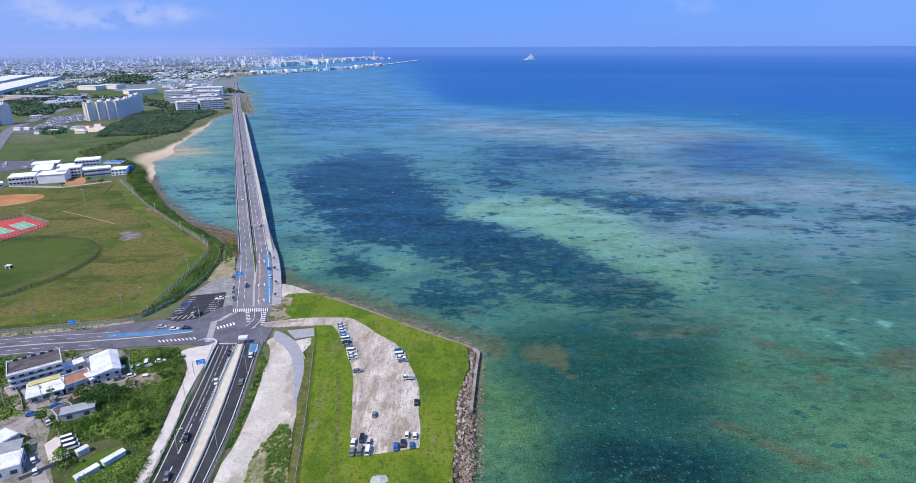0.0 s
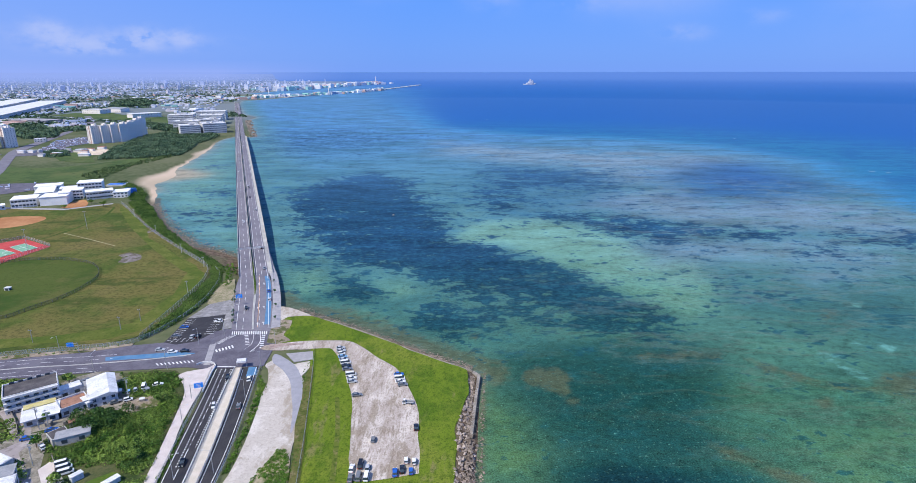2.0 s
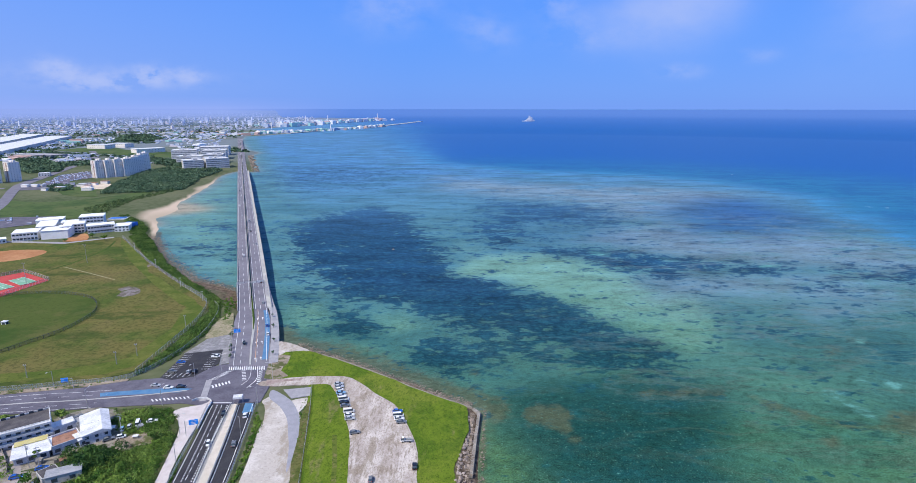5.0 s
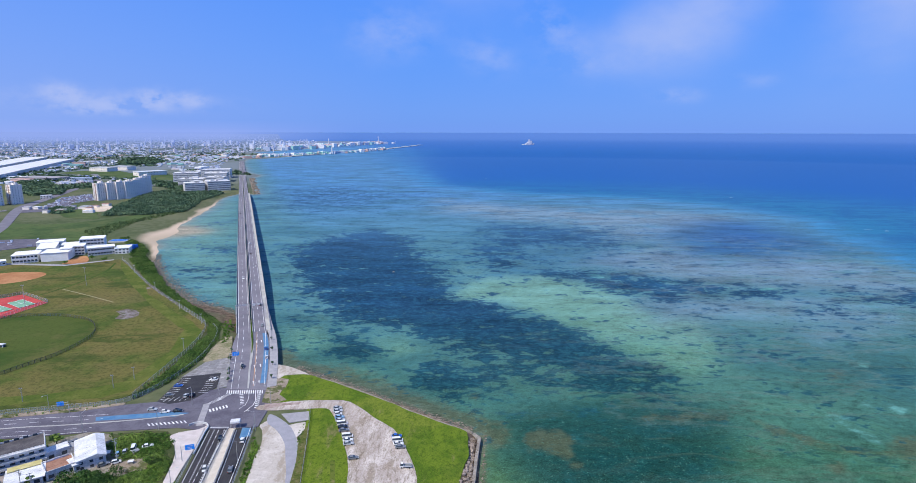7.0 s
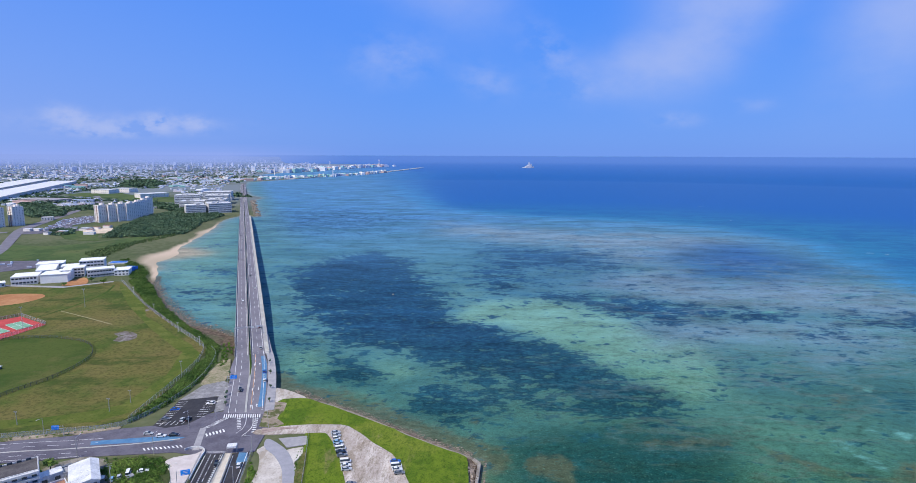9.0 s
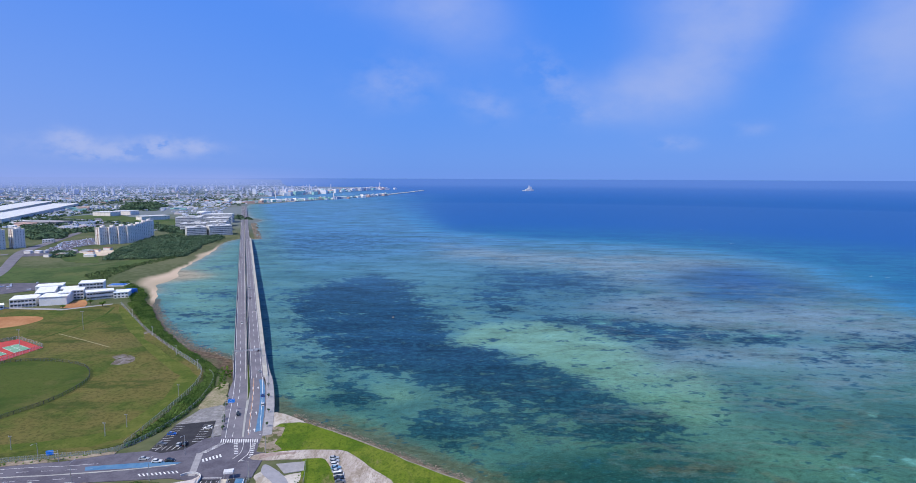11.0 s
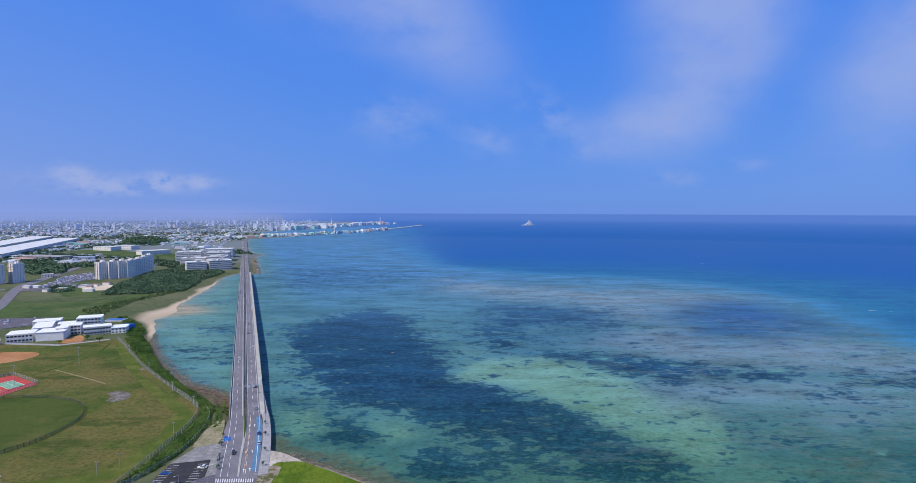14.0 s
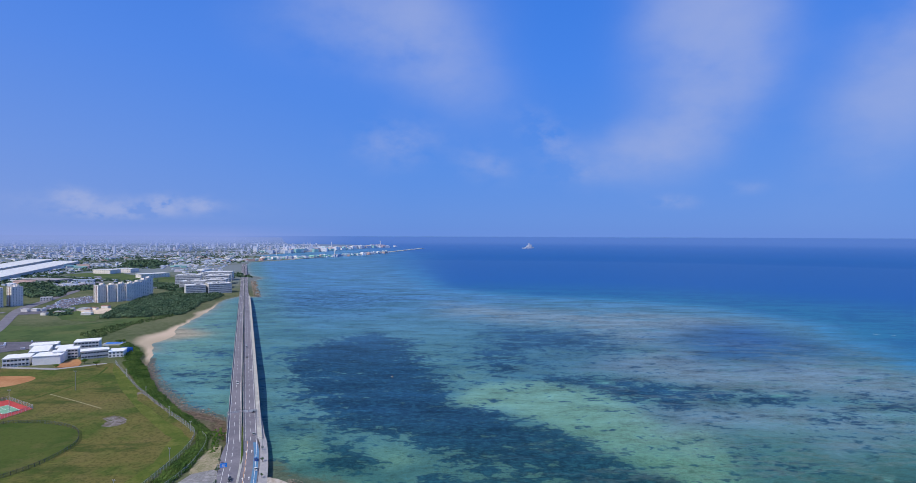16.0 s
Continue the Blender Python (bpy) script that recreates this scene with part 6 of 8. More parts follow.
    for sy in (-1, 1):
        bm = bmesh.new()
        box(bm, h - 0.05, sy * w * 0.66, 0.55, 0.12, 0.32, 0.16)
        part("headlight", bm, LAMP_WHITE, root)
        if kind != "truck":
            bm = bmesh.new()
            box(bm, -h + 0.04, sy * w * 0.7, 0.62, 0.1, 0.26, 0.2)
            part("tail_light", bm, LAMP_RED, root)
    CAR_TEMPLATES[key] = root
    word = {"car": "saloon car", "hatchback": "small hatchback car", "van": "van", "truck": "flatbed truck", "bus": "city bus"}[kind]
    return tagged(root, f"{colour} {word} {where}", {"hatchback": "car"}.get(kind, kind), group)


PARKED = [("car", "silver", -56.2, 242.5, 10), ("hatchback", "white", -55.4, 239.5, 12), ("car", "light blue", -54.2, 236.6, 12), ("car", "silver", -53.2, 233.8, 14), ("van", "white", -51.8, 230.8, 14),
          ("car", "black", -50.9, 228, 14), ("car", "grey", -50, 225.2, 14), ("van", "white", -47.4, 220.2, 12), ("car", "white", -46.6, 217.2, 12), ("car", "silver", -45.9, 214.5, 10),
          ("car", "grey", -42, 204, 15), ("car", "blue", -26.3, 220.5, 8), ("van", "white", -25.6, 217, 8), ("car", "white", -25.0, 214.5, 8), ("car", "grey", -23.8, 212, 8),
          ("car", "black", -16, 182, 95), ("hatchback", "grey", -31, 174.5, 92), ("hatchback", "white", -18.0, 163, 95), ("hatchback", "white", -15.2, 162.5, 95),
          ("car", "white", -36, 159, 90), ("van", "black", -33.3, 161, 90), ("hatchback", "silver", -30.7, 159.4, 90), ("car", "grey", -35.6, 154.4, 90), ("van", "grey", -33, 155, 90),
          ("van", "white", -30.4, 155, 90), ("car", "blue", -21.2, 157, 95), ("car", "black", -19, 158.6, 95), ("hatchback", "blue", -15.9, 157.6, 95), ("car", "silver", -57.0, 245.3, 10)]
for k, c, x, y, a in PARKED:
    car(k, c, x, y, a)
car("truck", "white", -20.4, 198.3, 180, group="")
YARD = [("van", "white", -135.2, 161.6, 32), ("van", "white", -133.2, 159.4, 32), ("van", "white", -131.2, 157.2, 32), ("hatchback", "white", -139.6, 150.6, 130), ("hatchback", "white", -135.4, 145.5, 130),
        ("car", "blue", -157.5, 175.3, 22), ("car", "blue", -152, 180.5, 22), ("car", "white", -148.5, 170.5, 140), ("car", "silver", -163, 211, 60), ("van", "grey", -160.5, 214.5, 60), ("car", "grey", -158.2, 217.5, 60),
        ("hatchback", "light blue", -137.6, 206.3, 110), ("hatchback", "silver", -135.7, 208, 110), ("van", "white", -133.6, 210.6, 110), ("car", "white", -128.6, 212.3, 25), ("car", "grey", -139, 199, 40), ("hatchback", "white", -134.8, 200.6, 30)]
for k, c, x, y, a in YARD:
    car(k, c, x, y, a, where="parked by the houses", group="cars by the houses")
LOT = [("car", "blue", -143.5, 268.6, 12), ("car", "grey", -143, 258, 12), ("car", "silver", -134.5, 257.5, 100), ("car", "black", -131.8, 258.2, 100), ("car", "white", -128.6, 275.8, 187)]
for k, c, x, y, a in LOT:
    car(k, c, x, y, a, where="parked in a marked bay", group="cars in marked bays")
UP, DOWN = 110.9, 290.9
ROAD_CARS = [("car", "black", -94.6, 162, 283), ("hatchback", "white", -98, 196, 285), ("car", "black", -101, 218, 285), ("car", "grey", -88, 196, 104), ("car", "white", -91.3, 217, 104), ("hatchback", "grey", -92, 143, 283),
             ("car", "white", -136.5, 241.5, 8), ("car", "black", -131, 242.4, 8), ("car", "silver", -143.5, 243.6, 8)]
for k, c, x, y, a in ROAD_CARS:
    car(k, c, x, y, a, z=3.32, where="driving on asphalt", group="cars on the roads")
BRIDGE_CARS = [("car", "blue", -52, 7.2, UP), ("car", "white", -66, 7.0, UP), ("car", "silver", -10, 6.6, UP), ("car", "black", 34, 6.8, UP), ("car", "white", 150, 6.6, UP), ("van", "white", 266, 3.0, UP),
               ("car", "white", 110, -4.2, DOWN), ("car", "silver", 305, -4.0, DOWN), ("car", "white", 380, -6.5, DOWN), ("van", "white", 470, -4, DOWN), ("car", "black", 520, -6.5, DOWN), ("car", "white", 560, -4, DOWN),
               ("car", "silver", 640, -6.4, DOWN), ("car", "white", 700, -4, DOWN), ("car", "white", 660, 3, UP), ("car", "silver", 800, 6.4, UP), ("van", "white", 840, -6.4, DOWN), ("car", "black", -75, -6, DOWN), ("car", "grey", 210, 3.2, UP)]
for k, c, u, w, a in BRIDGE_CARS:
    p = bp(u, w)
    car(k, c, p.x, p.y, a, z=p.z + 0.02, where="driving on the sea bridge", group="cars on the bridge")

# ---- road paint ----
def zebra(p, q, depth, n, parent, name="crosswalk_stripe", duty=0.5, lift=0.035, material=None):
    """Stripes between p and q, each running along depth."""
    p, q, depth = Vector((*p, Z)), Vector((*q, Z)), Vector((*depth, 0))
    s = (q - p) / n
    bm = bmesh.new()
    for i in range(n):
        a = p + s * i
        vs = [bm.verts.new(v + Vector((0, 0, lift))) for v in (a, a + s * duty, a + s * duty + depth, a + depth)]
        f = bm.faces.new(vs)
        f.normal_update()
        if f.normal.z < 0:
            f.normal_flip()
    return part(name, bm, material or WHITE_PAINT, parent)


zebra((-115.8, 260.6), (-97.2, 261.0), (-1.2, 3.8), 17, junction)
zebra((-116.5, 259.0), (-121.5, 249.0), (3.4, 1.0), 8, junction, "hatch_marking", 0.35)
zebra((-117.5, 244.4), (-110.2, 249.6), (1.6, -2.6), 6, junction, "hatch_marking", 0.5)
zebra((-108.9, 259.8), (-104.3, 248.6), (1.9, 0.2), 7, junction, "hatch_marking", 0.35)
zebra((-100.0, 259.6), (-96.3, 244.6), (1.7, 0.5), 7, junction, "hatch_marking", 0.4)
zebra((-116.8, 229.5), (-122.5, 250.5), (2.9, 0.3), 1, junction, "crossing_band", 0.97, 0.02, GREY_PAVING)
zebra((-137.5, 229.2), (-121.0, 232.4), (-1.8, 1.9), 10, junction, "hatch_marking", 0.4)
marking(flat([(-101.2, 260.7), (-98.2, 250.9), (-99.9, 242.3)]), 0.3, 1, 0, junction)
marking(flat([(-104.5, 261), (-102, 251), (-103.5, 245)]), 0.2, 1, 0, junction)
marking(flat([(-110, 228.2), (-101.5, 228.4)]), 0.5, 1, 0, junction, name="stop_line")
for line in ([(-320, 201), (-208, 225.1), (-176, 229.7), (-147, 234.5), (-127, 239.6)],):
    marking(flat(line), 0.9, 4, 0, cross_road, CONCRETE, 0.06, "centre_kerb")
for off, dash in ((4.0, 5), (-4.0, 5)):
    marking(flat([(-320, 201 + off), (-208, 225.1 + off), (-176, 229.7 + off), (-162, 232 + off)]), 0.2, dash, 5, cross_road)
for off in (7.8, -7.6):
    marking(flat([(-320, 201 + off), (-208, 225.1 + off), (-176, 229.7 + off), (-162, 232 + off)]), 0.2, 4, 0, cross_road)
blue_a = patch("blue_lane", [(-166, 237), (-159, 238.4), (-135.3, 242.2), (-125, 241.2), (-130, 237.8), (-159, 234.4), (-164, 233.6)], Z + 0.012, BLUE_PAINT, "", thick=0.008, parent=junction)
blue_b = patch("blue_lane", [(-93.6, 219.4), (-89.6, 221), (-91.6, 228), (-95.4, 228)], Z + 0.012, BLUE_PAINT, "", thick=0.008, parent=near_r)
def ap(u, w, dz=0.0):
    """Approach road: height follows the ribbon up to the deck."""
    p = bp(u, w)
    p.z = p.z + dz
    return p
ribbon("blue_lane", [ap(u, w, 0.05) for u, w in ((-100, 2.4), (-80, 4.2), (-60, 5.6), (-40, 6.3), (-24, 6.2))], [ap(u, w, 0.05) for u, w in ((-100, 5.3), (-80, 7.1), (-60, 8.3), (-40, 9.2), (-24, 8.4))], BLUE_PAINT, approach, thick=0.02)
ribbon("centre_median", [ap(u, w, 0.2) for u, w in ((-104, -3.9), (-78, -2.8), (-50, -1.2), (-20, -0.9))], [ap(u, w, 0.2) for u, w in ((-104, -3.0), (-78, -1.7), (-50, 0.3), (-20, 0.5))], CONCRETE, approach, thick=0.3)
ribbon("planting_strip", [ap(u, w, 0.35) for u, w in ((-55, -1.0), (-40, -0.7), (-20, -0.7), (6, -0.6))], [ap(u, w, 0.35) for u, w in ((-55, -0.6), (-40, 0.4), (-20, 0.4), (6, 0.2))], GRASS_DARK, approach, thick=0.2)
for w0, w1, dash, gap, mt in ((-8.3, -5.0, 5, 5, None), (-0.2, 3.1, 5, 4, None), (-0.2, 4.7, 4, 0, ORANGE_PAINT), (-11.6, -8.2, 4, 0, None), (4.6, 8.2, 4, 0, None)):
    if mt:
        w0, w1 = -1.0, 3.0
    marking([ap(-102, w0), ap(-80, w0 + (w1 - w0) * 0.3), ap(-60, w0 + (w1 - w0) * 0.6), ap(-40, w0 + (w1 - w0) * 0.85), ap(-20, w1)], 0.22, dash, gap, approach, mt, 0.06)
for u, w in ((-98, -0.9), (-98, 2.0), (-76, 0.2), (-76, 3.4), (-38, 2.2), (-38, 5.2)):
    bm = bmesh.new()
    for pts in (((-0.16, -2), (0.16, -2), (0.16, 0.6), (-0.16, 0.6)), ((-0.6, 0.6), (0.6, 0.6), (0, 2.2))):
        bm.faces.new([bm.verts.new(bp(u + b, w + a, 0.06)) for a, b in pts])
    for f in bm.faces:
        f.normal_update()
        if f.normal.z < 0:
            f.normal_flip()
    part("lane_arrow", bm, WHITE_PAINT, approach)
# dotted edges of the new carriageway
marking(flat([(-107.0, 226), (-102, 198), (-98, 174), (-96, 160)]), 0.45, 0.6, 0.9, near_l, name="dotted_marking")
marking(flat([(-102.6, 226), (-98.6, 202), (-94, 171)]), 0.45, 0.6, 0.9, near_l, name="dotted_marking")
marking(flat([(-105, 226), (-100.5, 199), (-96.5, 172)]), 0.25, 2.5, 2.0, near_l)
marking(flat([(-96.2, 170), (-94.0, 155), (-92, 141), (-89.5, 110)]), 0.25, 5, 6, near_l)
marking(flat([(-109.2, 226), (-105.3, 203), (-100.3, 172), (-95.4, 141), (-92.4, 110)]), 0.22, 4, 0, near_l)
marking(flat([(-101.8, 226), (-97.8, 199), (-92.3, 166), (-88.8, 141), (-86.8, 110)]), 0.22, 4, 0, near_l)
marking(flat([(-97.2, 226), (-91.7, 199), (-86.2, 166), (-83.2, 141), (-81.2, 110)]), 0.22, 4, 0, near_r)
marking(flat([(-91.8, 228), (-86.9, 199), (-82.4, 169), (-79.9, 141), (-77.9, 110)]), 0.22, 4, 0, near_r)
# parking bays
for p, q, d, n in (((-145.6, 254), (-146.6, 280), (4.6, 1.0), 10), ((-125.5, 262), (-128.4, 283), (-4.6, -0.6), 8), ((-143, 252), (-131, 254), (0.6, 4.4), 5)):
    zebra(p, q, d, n, bpy.data.objects["parking_lot"], "bay_line", 0.09, 0.03)
patch("ground_lot_pavement", [(-147.5, 280), (-143.5, 300), (-134.5, 306), (-129.5, 303), (-119, 269), (-123, 266), (-128.8, 286), (-134, 284)], Z - 0.01, mottle("grey_lot_gravel", (0.22, 0.215, 0.225), [((0.34, 0.33, 0.335), 0.25, 0.46, 0.62, 0.8, (1, 1), 0), ((0.14, 0.14, 0.12), 0.4, 0.52, 0.64, 0.7, (1, 1), 0), ((0.40, 0.38, 0.37), 1.5, 0.52, 0.66, 0.5, (1, 1), 0)], 0.4), "patchy grey gravel strip by the car park", "pavement")
patch("ground_bare_patch", [(-145, 301), (-149.4, 322), (-147, 342), (-140, 330), (-134, 307)], Z - 0.06, SANDY_SOIL, "bare sandy soil by the abutment", "sand", 3, rough_edge=0.6)
patch("ground_white_sand", [(-103, 297), (-91, 292), (-80, 283), (-84, 279), (-95, 278), (-99, 287)], Z - 0.02, GRAVEL, "white coral sand by the bridge", "sand", 3, rough_edge=0.5)
patch("ground_red_path", [(-91.6, 244.9), (-92.8, 250.1), (-84, 251), (-76, 251.6), (-76, 250), (-84, 248.4)], Z + 0.09, mat("reddish_track", (0.25, 0.18, 0.155), (0.40, 0.32, 0.29), 0.5, 0.95, 0.2), "worn reddish crossing track", "path", rough_edge=0.3)
patch("ground_dry_corner", [(-94.1, 252), (-98.5, 272), (-95.8, 278.5), (-89.5, 277.4), (-88.5, 268), (-89.1, 259.8), (-84.5, 254)], Z + 0.07, VERGE_SAND, "dry sandy corner with thin weeds", "soil", 2, rough_edge=0.8)
patch("ground_street_verge", [(-160.3, 251.6), (-186, 244.4), (-218, 237.4), (-330, 213.6), (-330, 210.3), (-215, 234.2), (-178, 242.2), (-160.3, 249.2)], Z + 0.03, VERGE_SAND, "dry sandy verge between street and fence", "soil", rough_edge=0.35)
thicket("verge_weeds", [(-162, 250.6), (-186, 244), (-218, 237), (-290, 221.4), (-290, 219.8), (-215, 235), (-178, 243)], 2.6, 0.2, 0.7, 0.4, 16, LEAF_MID, "low green weeds along the street verge", z=3.3)

# ---- posts, signs and fences ----
def lamp_post(x, y, h, yaw, z=3.3, arm=2.2, label="tall grey steel street lamp", group="street lamps"):
    root = empty("street_lamp", pose(x, y, z, 0, 0, yaw))
    bm = bmesh.new()
    tube(bm, (0, 0, -0.1), (0, 0, h), 0.13, 0.08, 8)
    part("pole", bm, STEEL, root)
    bm = bmesh.new()
    tube(bm, (0, 0, h - 0.2), (arm, 0, h + 0.35), 0.06, 0.05, 6)
    part("arm", bm, STEEL, root)
    bm = bmesh.new()
    box(bm, arm + 0.3, 0, h + 0.28, 0.9, 0.34, 0.16, 0, 0.8)
    part("lamp_head", bm, WHITE_WALL, root)
    return tagged(root, label, "street lamp", group)


first = lamp_post(-94.3, 155, 9, 10)
for x, y, a in ((-82, 157.5, 190), (-104.2, 183, 10), (-112.5, 203, 10), (-131.5, 226, 80), (-127.5, 249.5, 260), (-118.8, 259.4, 0), (-89, 226, 190), (-87.5, 202, 190), (-163, 223.5, 80), (-190, 241, 260), (-205, 216, 80), (-90, 250, 180)):
    copy_thing(first, pose(x, y, 3.3, 0, 0, a))
for i in range(3):
    u = -90 + i * 48
    for w, a in ((-9.7, 21), (11.2, 201)):
        if u < -10 and w < 0:
            w = -12.6
        p = bp(u, w)
        if i % 2 == (w > 0):
            copy_thing(first, pose(p.x, p.y, p.z, 0, 0, a))


def field_light(x, y, h, z=3.0, big=False):
    root = empty("floodlight_mast", pose(x, y, z))
    bm = bmesh.new()
    tube(bm, (0, 0, -0.1), (0, 0, h), 0.2, 0.12, 8)
    part("pole", bm, STEEL, root)
    bm = bmesh.new()
    box(bm, 0, 0, h - 0.2, 2.6 if big else 1.4, 0.2, 0.2)
    part("crossbar", bm, STEEL, root)
    for dx in ((-1.0, 0, 1.0) if big else (-0.5, 0.5)):
        bm = bmesh.new()
        box(bm, dx, -0.2, h, 0.45, 0.3, 0.4, 0, 0.8)
        part("floodlight", bm, STEEL, root)
    return tagged(root, "slim grey floodlight mast on the sports field", "floodlight", "field masts")


for x, y, h, b in ((-325, 404, 16, True), (-316, 461, 16, True), (-171, 277, 7, False), (-176, 267, 7, False), (-211, 252, 7, False), (-165, 319, 7, False), (-175, 365, 7, False), (-205, 396, 7, False), (-300, 505, 7, False), (-250, 447, 7, False)):
    field_light(x, y, h, big=b)


def blue_sign(x, y, yaw, z, w=3.4, h=2.2, top=6.2):
    root = empty("road_sign", pose(x, y, z, 0, 0, yaw))
    bm = bmesh.new()
    tube(bm, (0, 0, -0.1), (0, 0, top + 0.4), 0.14, 0.11, 8)
    part("pole", bm, STEEL, root)
    bm = bmesh.new()
    tube(bm, (0, 0, top), (4.8, 0, top), 0.08, 0.07, 6)
    tube(bm, (0, 0, top - 1.1), (4.8, 0, top - 1.1), 0.07, 0.06, 6)
    part("arm", bm, STEEL, root)
    bm = bmesh.new()
    box(bm, 3.2, -0.14, top - 1.6, w, 0.08, h)
    bmesh.ops.bevel(bm, geom=list(bm.edges), offset=0.03, segments=1, affect="EDGES")
    board = part("sign_board", bm, SIGN_BLUE, root, "blue direction board with white bars")
    bm = bmesh.new()
    for i in range(3):
        box(bm, 3.2 + (i - 1) * 0.2, -0.2, top - 1.25 + i * 0.6, w * 0.55, 0.02, 0.16)
    part("text_bar", bm, WHITE_PAINT, board)
    return tagged(root, "blue overhead direction sign on a grey pole", "road sign", "blue road signs")


blue_sign(-109.5, 202, 20, 3.3)
p = bp(-68, -12.4)
blue_sign(p.x, p.y, 20, p.z)
blue_sign(-181, 241.2, 195, 3.3, w=3.0, h=2.2, top=5.2)


def gantry(u):
    p = bp(u, 0)
    root = empty("sign_gantry", Matrix.Translation(p) @ pose(0, 0, 0, 0, 0, 20.9))
    for x in (-9.8, 8.9):
        bm = bmesh.new()
        tube(bm, (x, 0, -0.2), (x, 0, 6.2), 0.2, 0.16, 8)
        part("post", bm, STEEL, root)
    for z in (5.4, 6.1):
        bm = bmesh.new()
        box(bm, -0.45, 0, z, 18.9, 0.25, 0.25)
        part("beam", bm, STEEL, root)
    for i in range(14):
        bm = bmesh.new()
        tube(bm, (-9.5 + i * 1.35, 0, 5.5), (-9.5 + (i + 0.5) * 1.35, 0, 6.2), 0.06)
        part("brace", bm, STEEL, root)
    for x in (2.2, 5.4):
        bm = bmesh.new()
        box(bm, x, -0.2, 4.9, 2.2, 0.1, 1.5)
        part("sign_board", bm, WHITE_WALL, root)
    tagged(root, "grey steel gantry spanning the bridge road", "gantry")


gantry(20)


def canopy():
    """The small white roofed shelter on the median and the white curved kerb wall."""
    root = empty("bus_shelter", pose(-98.4, 228.2, 3.55, 0, 0, 12))
    bm = bmesh.new()
    box(bm, 0, 0, 2.4, 4.0, 2.8, 0.9)
    bmesh.ops.bevel(bm, geom=list(bm.edges), offset=0.06, segments=1, affect="EDGES")
    part("roof", bm, WHITE_ROOF, root)
    for x in (-2, 2):
        for y in (-1, 1):
            bm = bmesh.new()
            tube(bm, (x, y, -0.3), (x, y, 2.6), 0.08)
            part("post", bm, STEEL, root)
    tagged(root, "small white flat-roofed shelter at the junction", "shelter")


canopy()
rail("wall_kerb", [Vector((x, y, Z)) for x, y in [tuple(v)[:2] for v in smooth([(-120, 229.5), (-117.5, 231.5), (-113.5, 231.4), (-110.5, 228.4), (-109.6, 222), (-107, 207)], 4)]], 0.9, 0.35, WHITE_WALL, "curved white kerb wall round the corner walk")


def wire_net(name, a, b, gaps):
    """Wire netting: mostly open between its thin strands."""
    m = mat(name, a, b, 1, 0.7, 0)
    t = m.node_tree
    mx, tr = t.nodes.new("ShaderNodeMixShader"), t.nodes.new("ShaderNodeBsdfTransparent")
    mx.inputs[0].default_value = gaps
    t.links.new(t.nodes["Principled BSDF"].outputs[0], mx.inputs[1])
    t.links.new(tr.outputs[0], mx.inputs[2])
    t.links.new(mx.outputs[0], t.nodes["Material Output"].inputs[0])
    return m


FENCE_MESH = wire_net("fence_mesh", (0.36, 0.38, 0.37), (0.46, 0.47, 0.46), 0.70)
DARK_MESH = wire_net("dark_fence_mesh", (0.06, 0.08, 0.06), (0.10, 0.12, 0.09), 0.62)


def fence(line, h, gap, label, name="fence", z=3.0, material=None, curve=6, post_r=0.06, net=None):
    root = empty(name, pose(*line[0], z))
    o = Vector((*line[0], 0))
    run = along([(x, y, 0) for x, y in line], curve)
    total = run[-1][0]
    bm = bmesh.new()
    tube(bm, (0, 0, -0.2), (0, 0, h), post_r, post_r, 6)
    me = bpy.data.meshes.new("post")
    bm.to_mesh(me)
    bm.free()
    me.materials.append(material or STEEL)
    n = int(total / gap)
    pts = []
    for i in range(n + 1):
        p, d = at(run, i * total / n)
        pts.append(p - o)
        ob = new("post", me)
        ob.parent = root
        ob.matrix_local = Matrix.Translation(p - o)
    for zz in (h - 0.05, 0.15):
        bm = bmesh.new()
        for p, q in zip(pts, pts[1:]):
            tube(bm, p + Vector((0, 0, zz)), q + Vector((0, 0, zz)), post_r * 0.7, None, 4)
        part("rail", bm, material or STEEL, root)
    bm = bmesh.new()
    for p, q in zip(pts, pts[1:]):
        bm.faces.new([bm.verts.new(v) for v in (p, q, q + Vector((0, 0, h)), p + Vector((0, 0, h)))])
    part("wire_mesh", bm, net or FENCE_MESH, root)
    return tagged(root, label, "fence")


fence([(-343, 559), (-270, 469), (-216, 410), (-180, 373), (-168.7, 357), (-162, 330), (-160.3, 292), (-160, 256)], 3.2, 3.2, "tall grey wire fence along the sports field")
fence([(-165, 360), (-158, 350), (-152.3, 332), (-148.7, 304), (-151.8, 274), (-161.6, 252), (-186, 245), (-218, 238), (-300, 220)], 2.4, 3.0, "grey wire fence along the hedge and street")
fence([(-380, 356), (-325, 370), (-306, 379), (-279, 379), (-254, 369), (-238, 350), (-233, 333), (-234, 311), (-242, 291), (-252, 277), (-300, 262)], 2.4, 3.0, "dark grey wire fence round the playing oval", material=mat("dark_post", (0.05, 0.06, 0.05), (0.09, 0.1, 0.09), 1, 0.7, 0), net=DARK_MESH, post_r=0.11)
fence([(-70.5, 247), (-67, 233), (-57, 179), (-51, 141), (-46, 110)], 1.8, 2.4, "pale green wire fence across the grass")
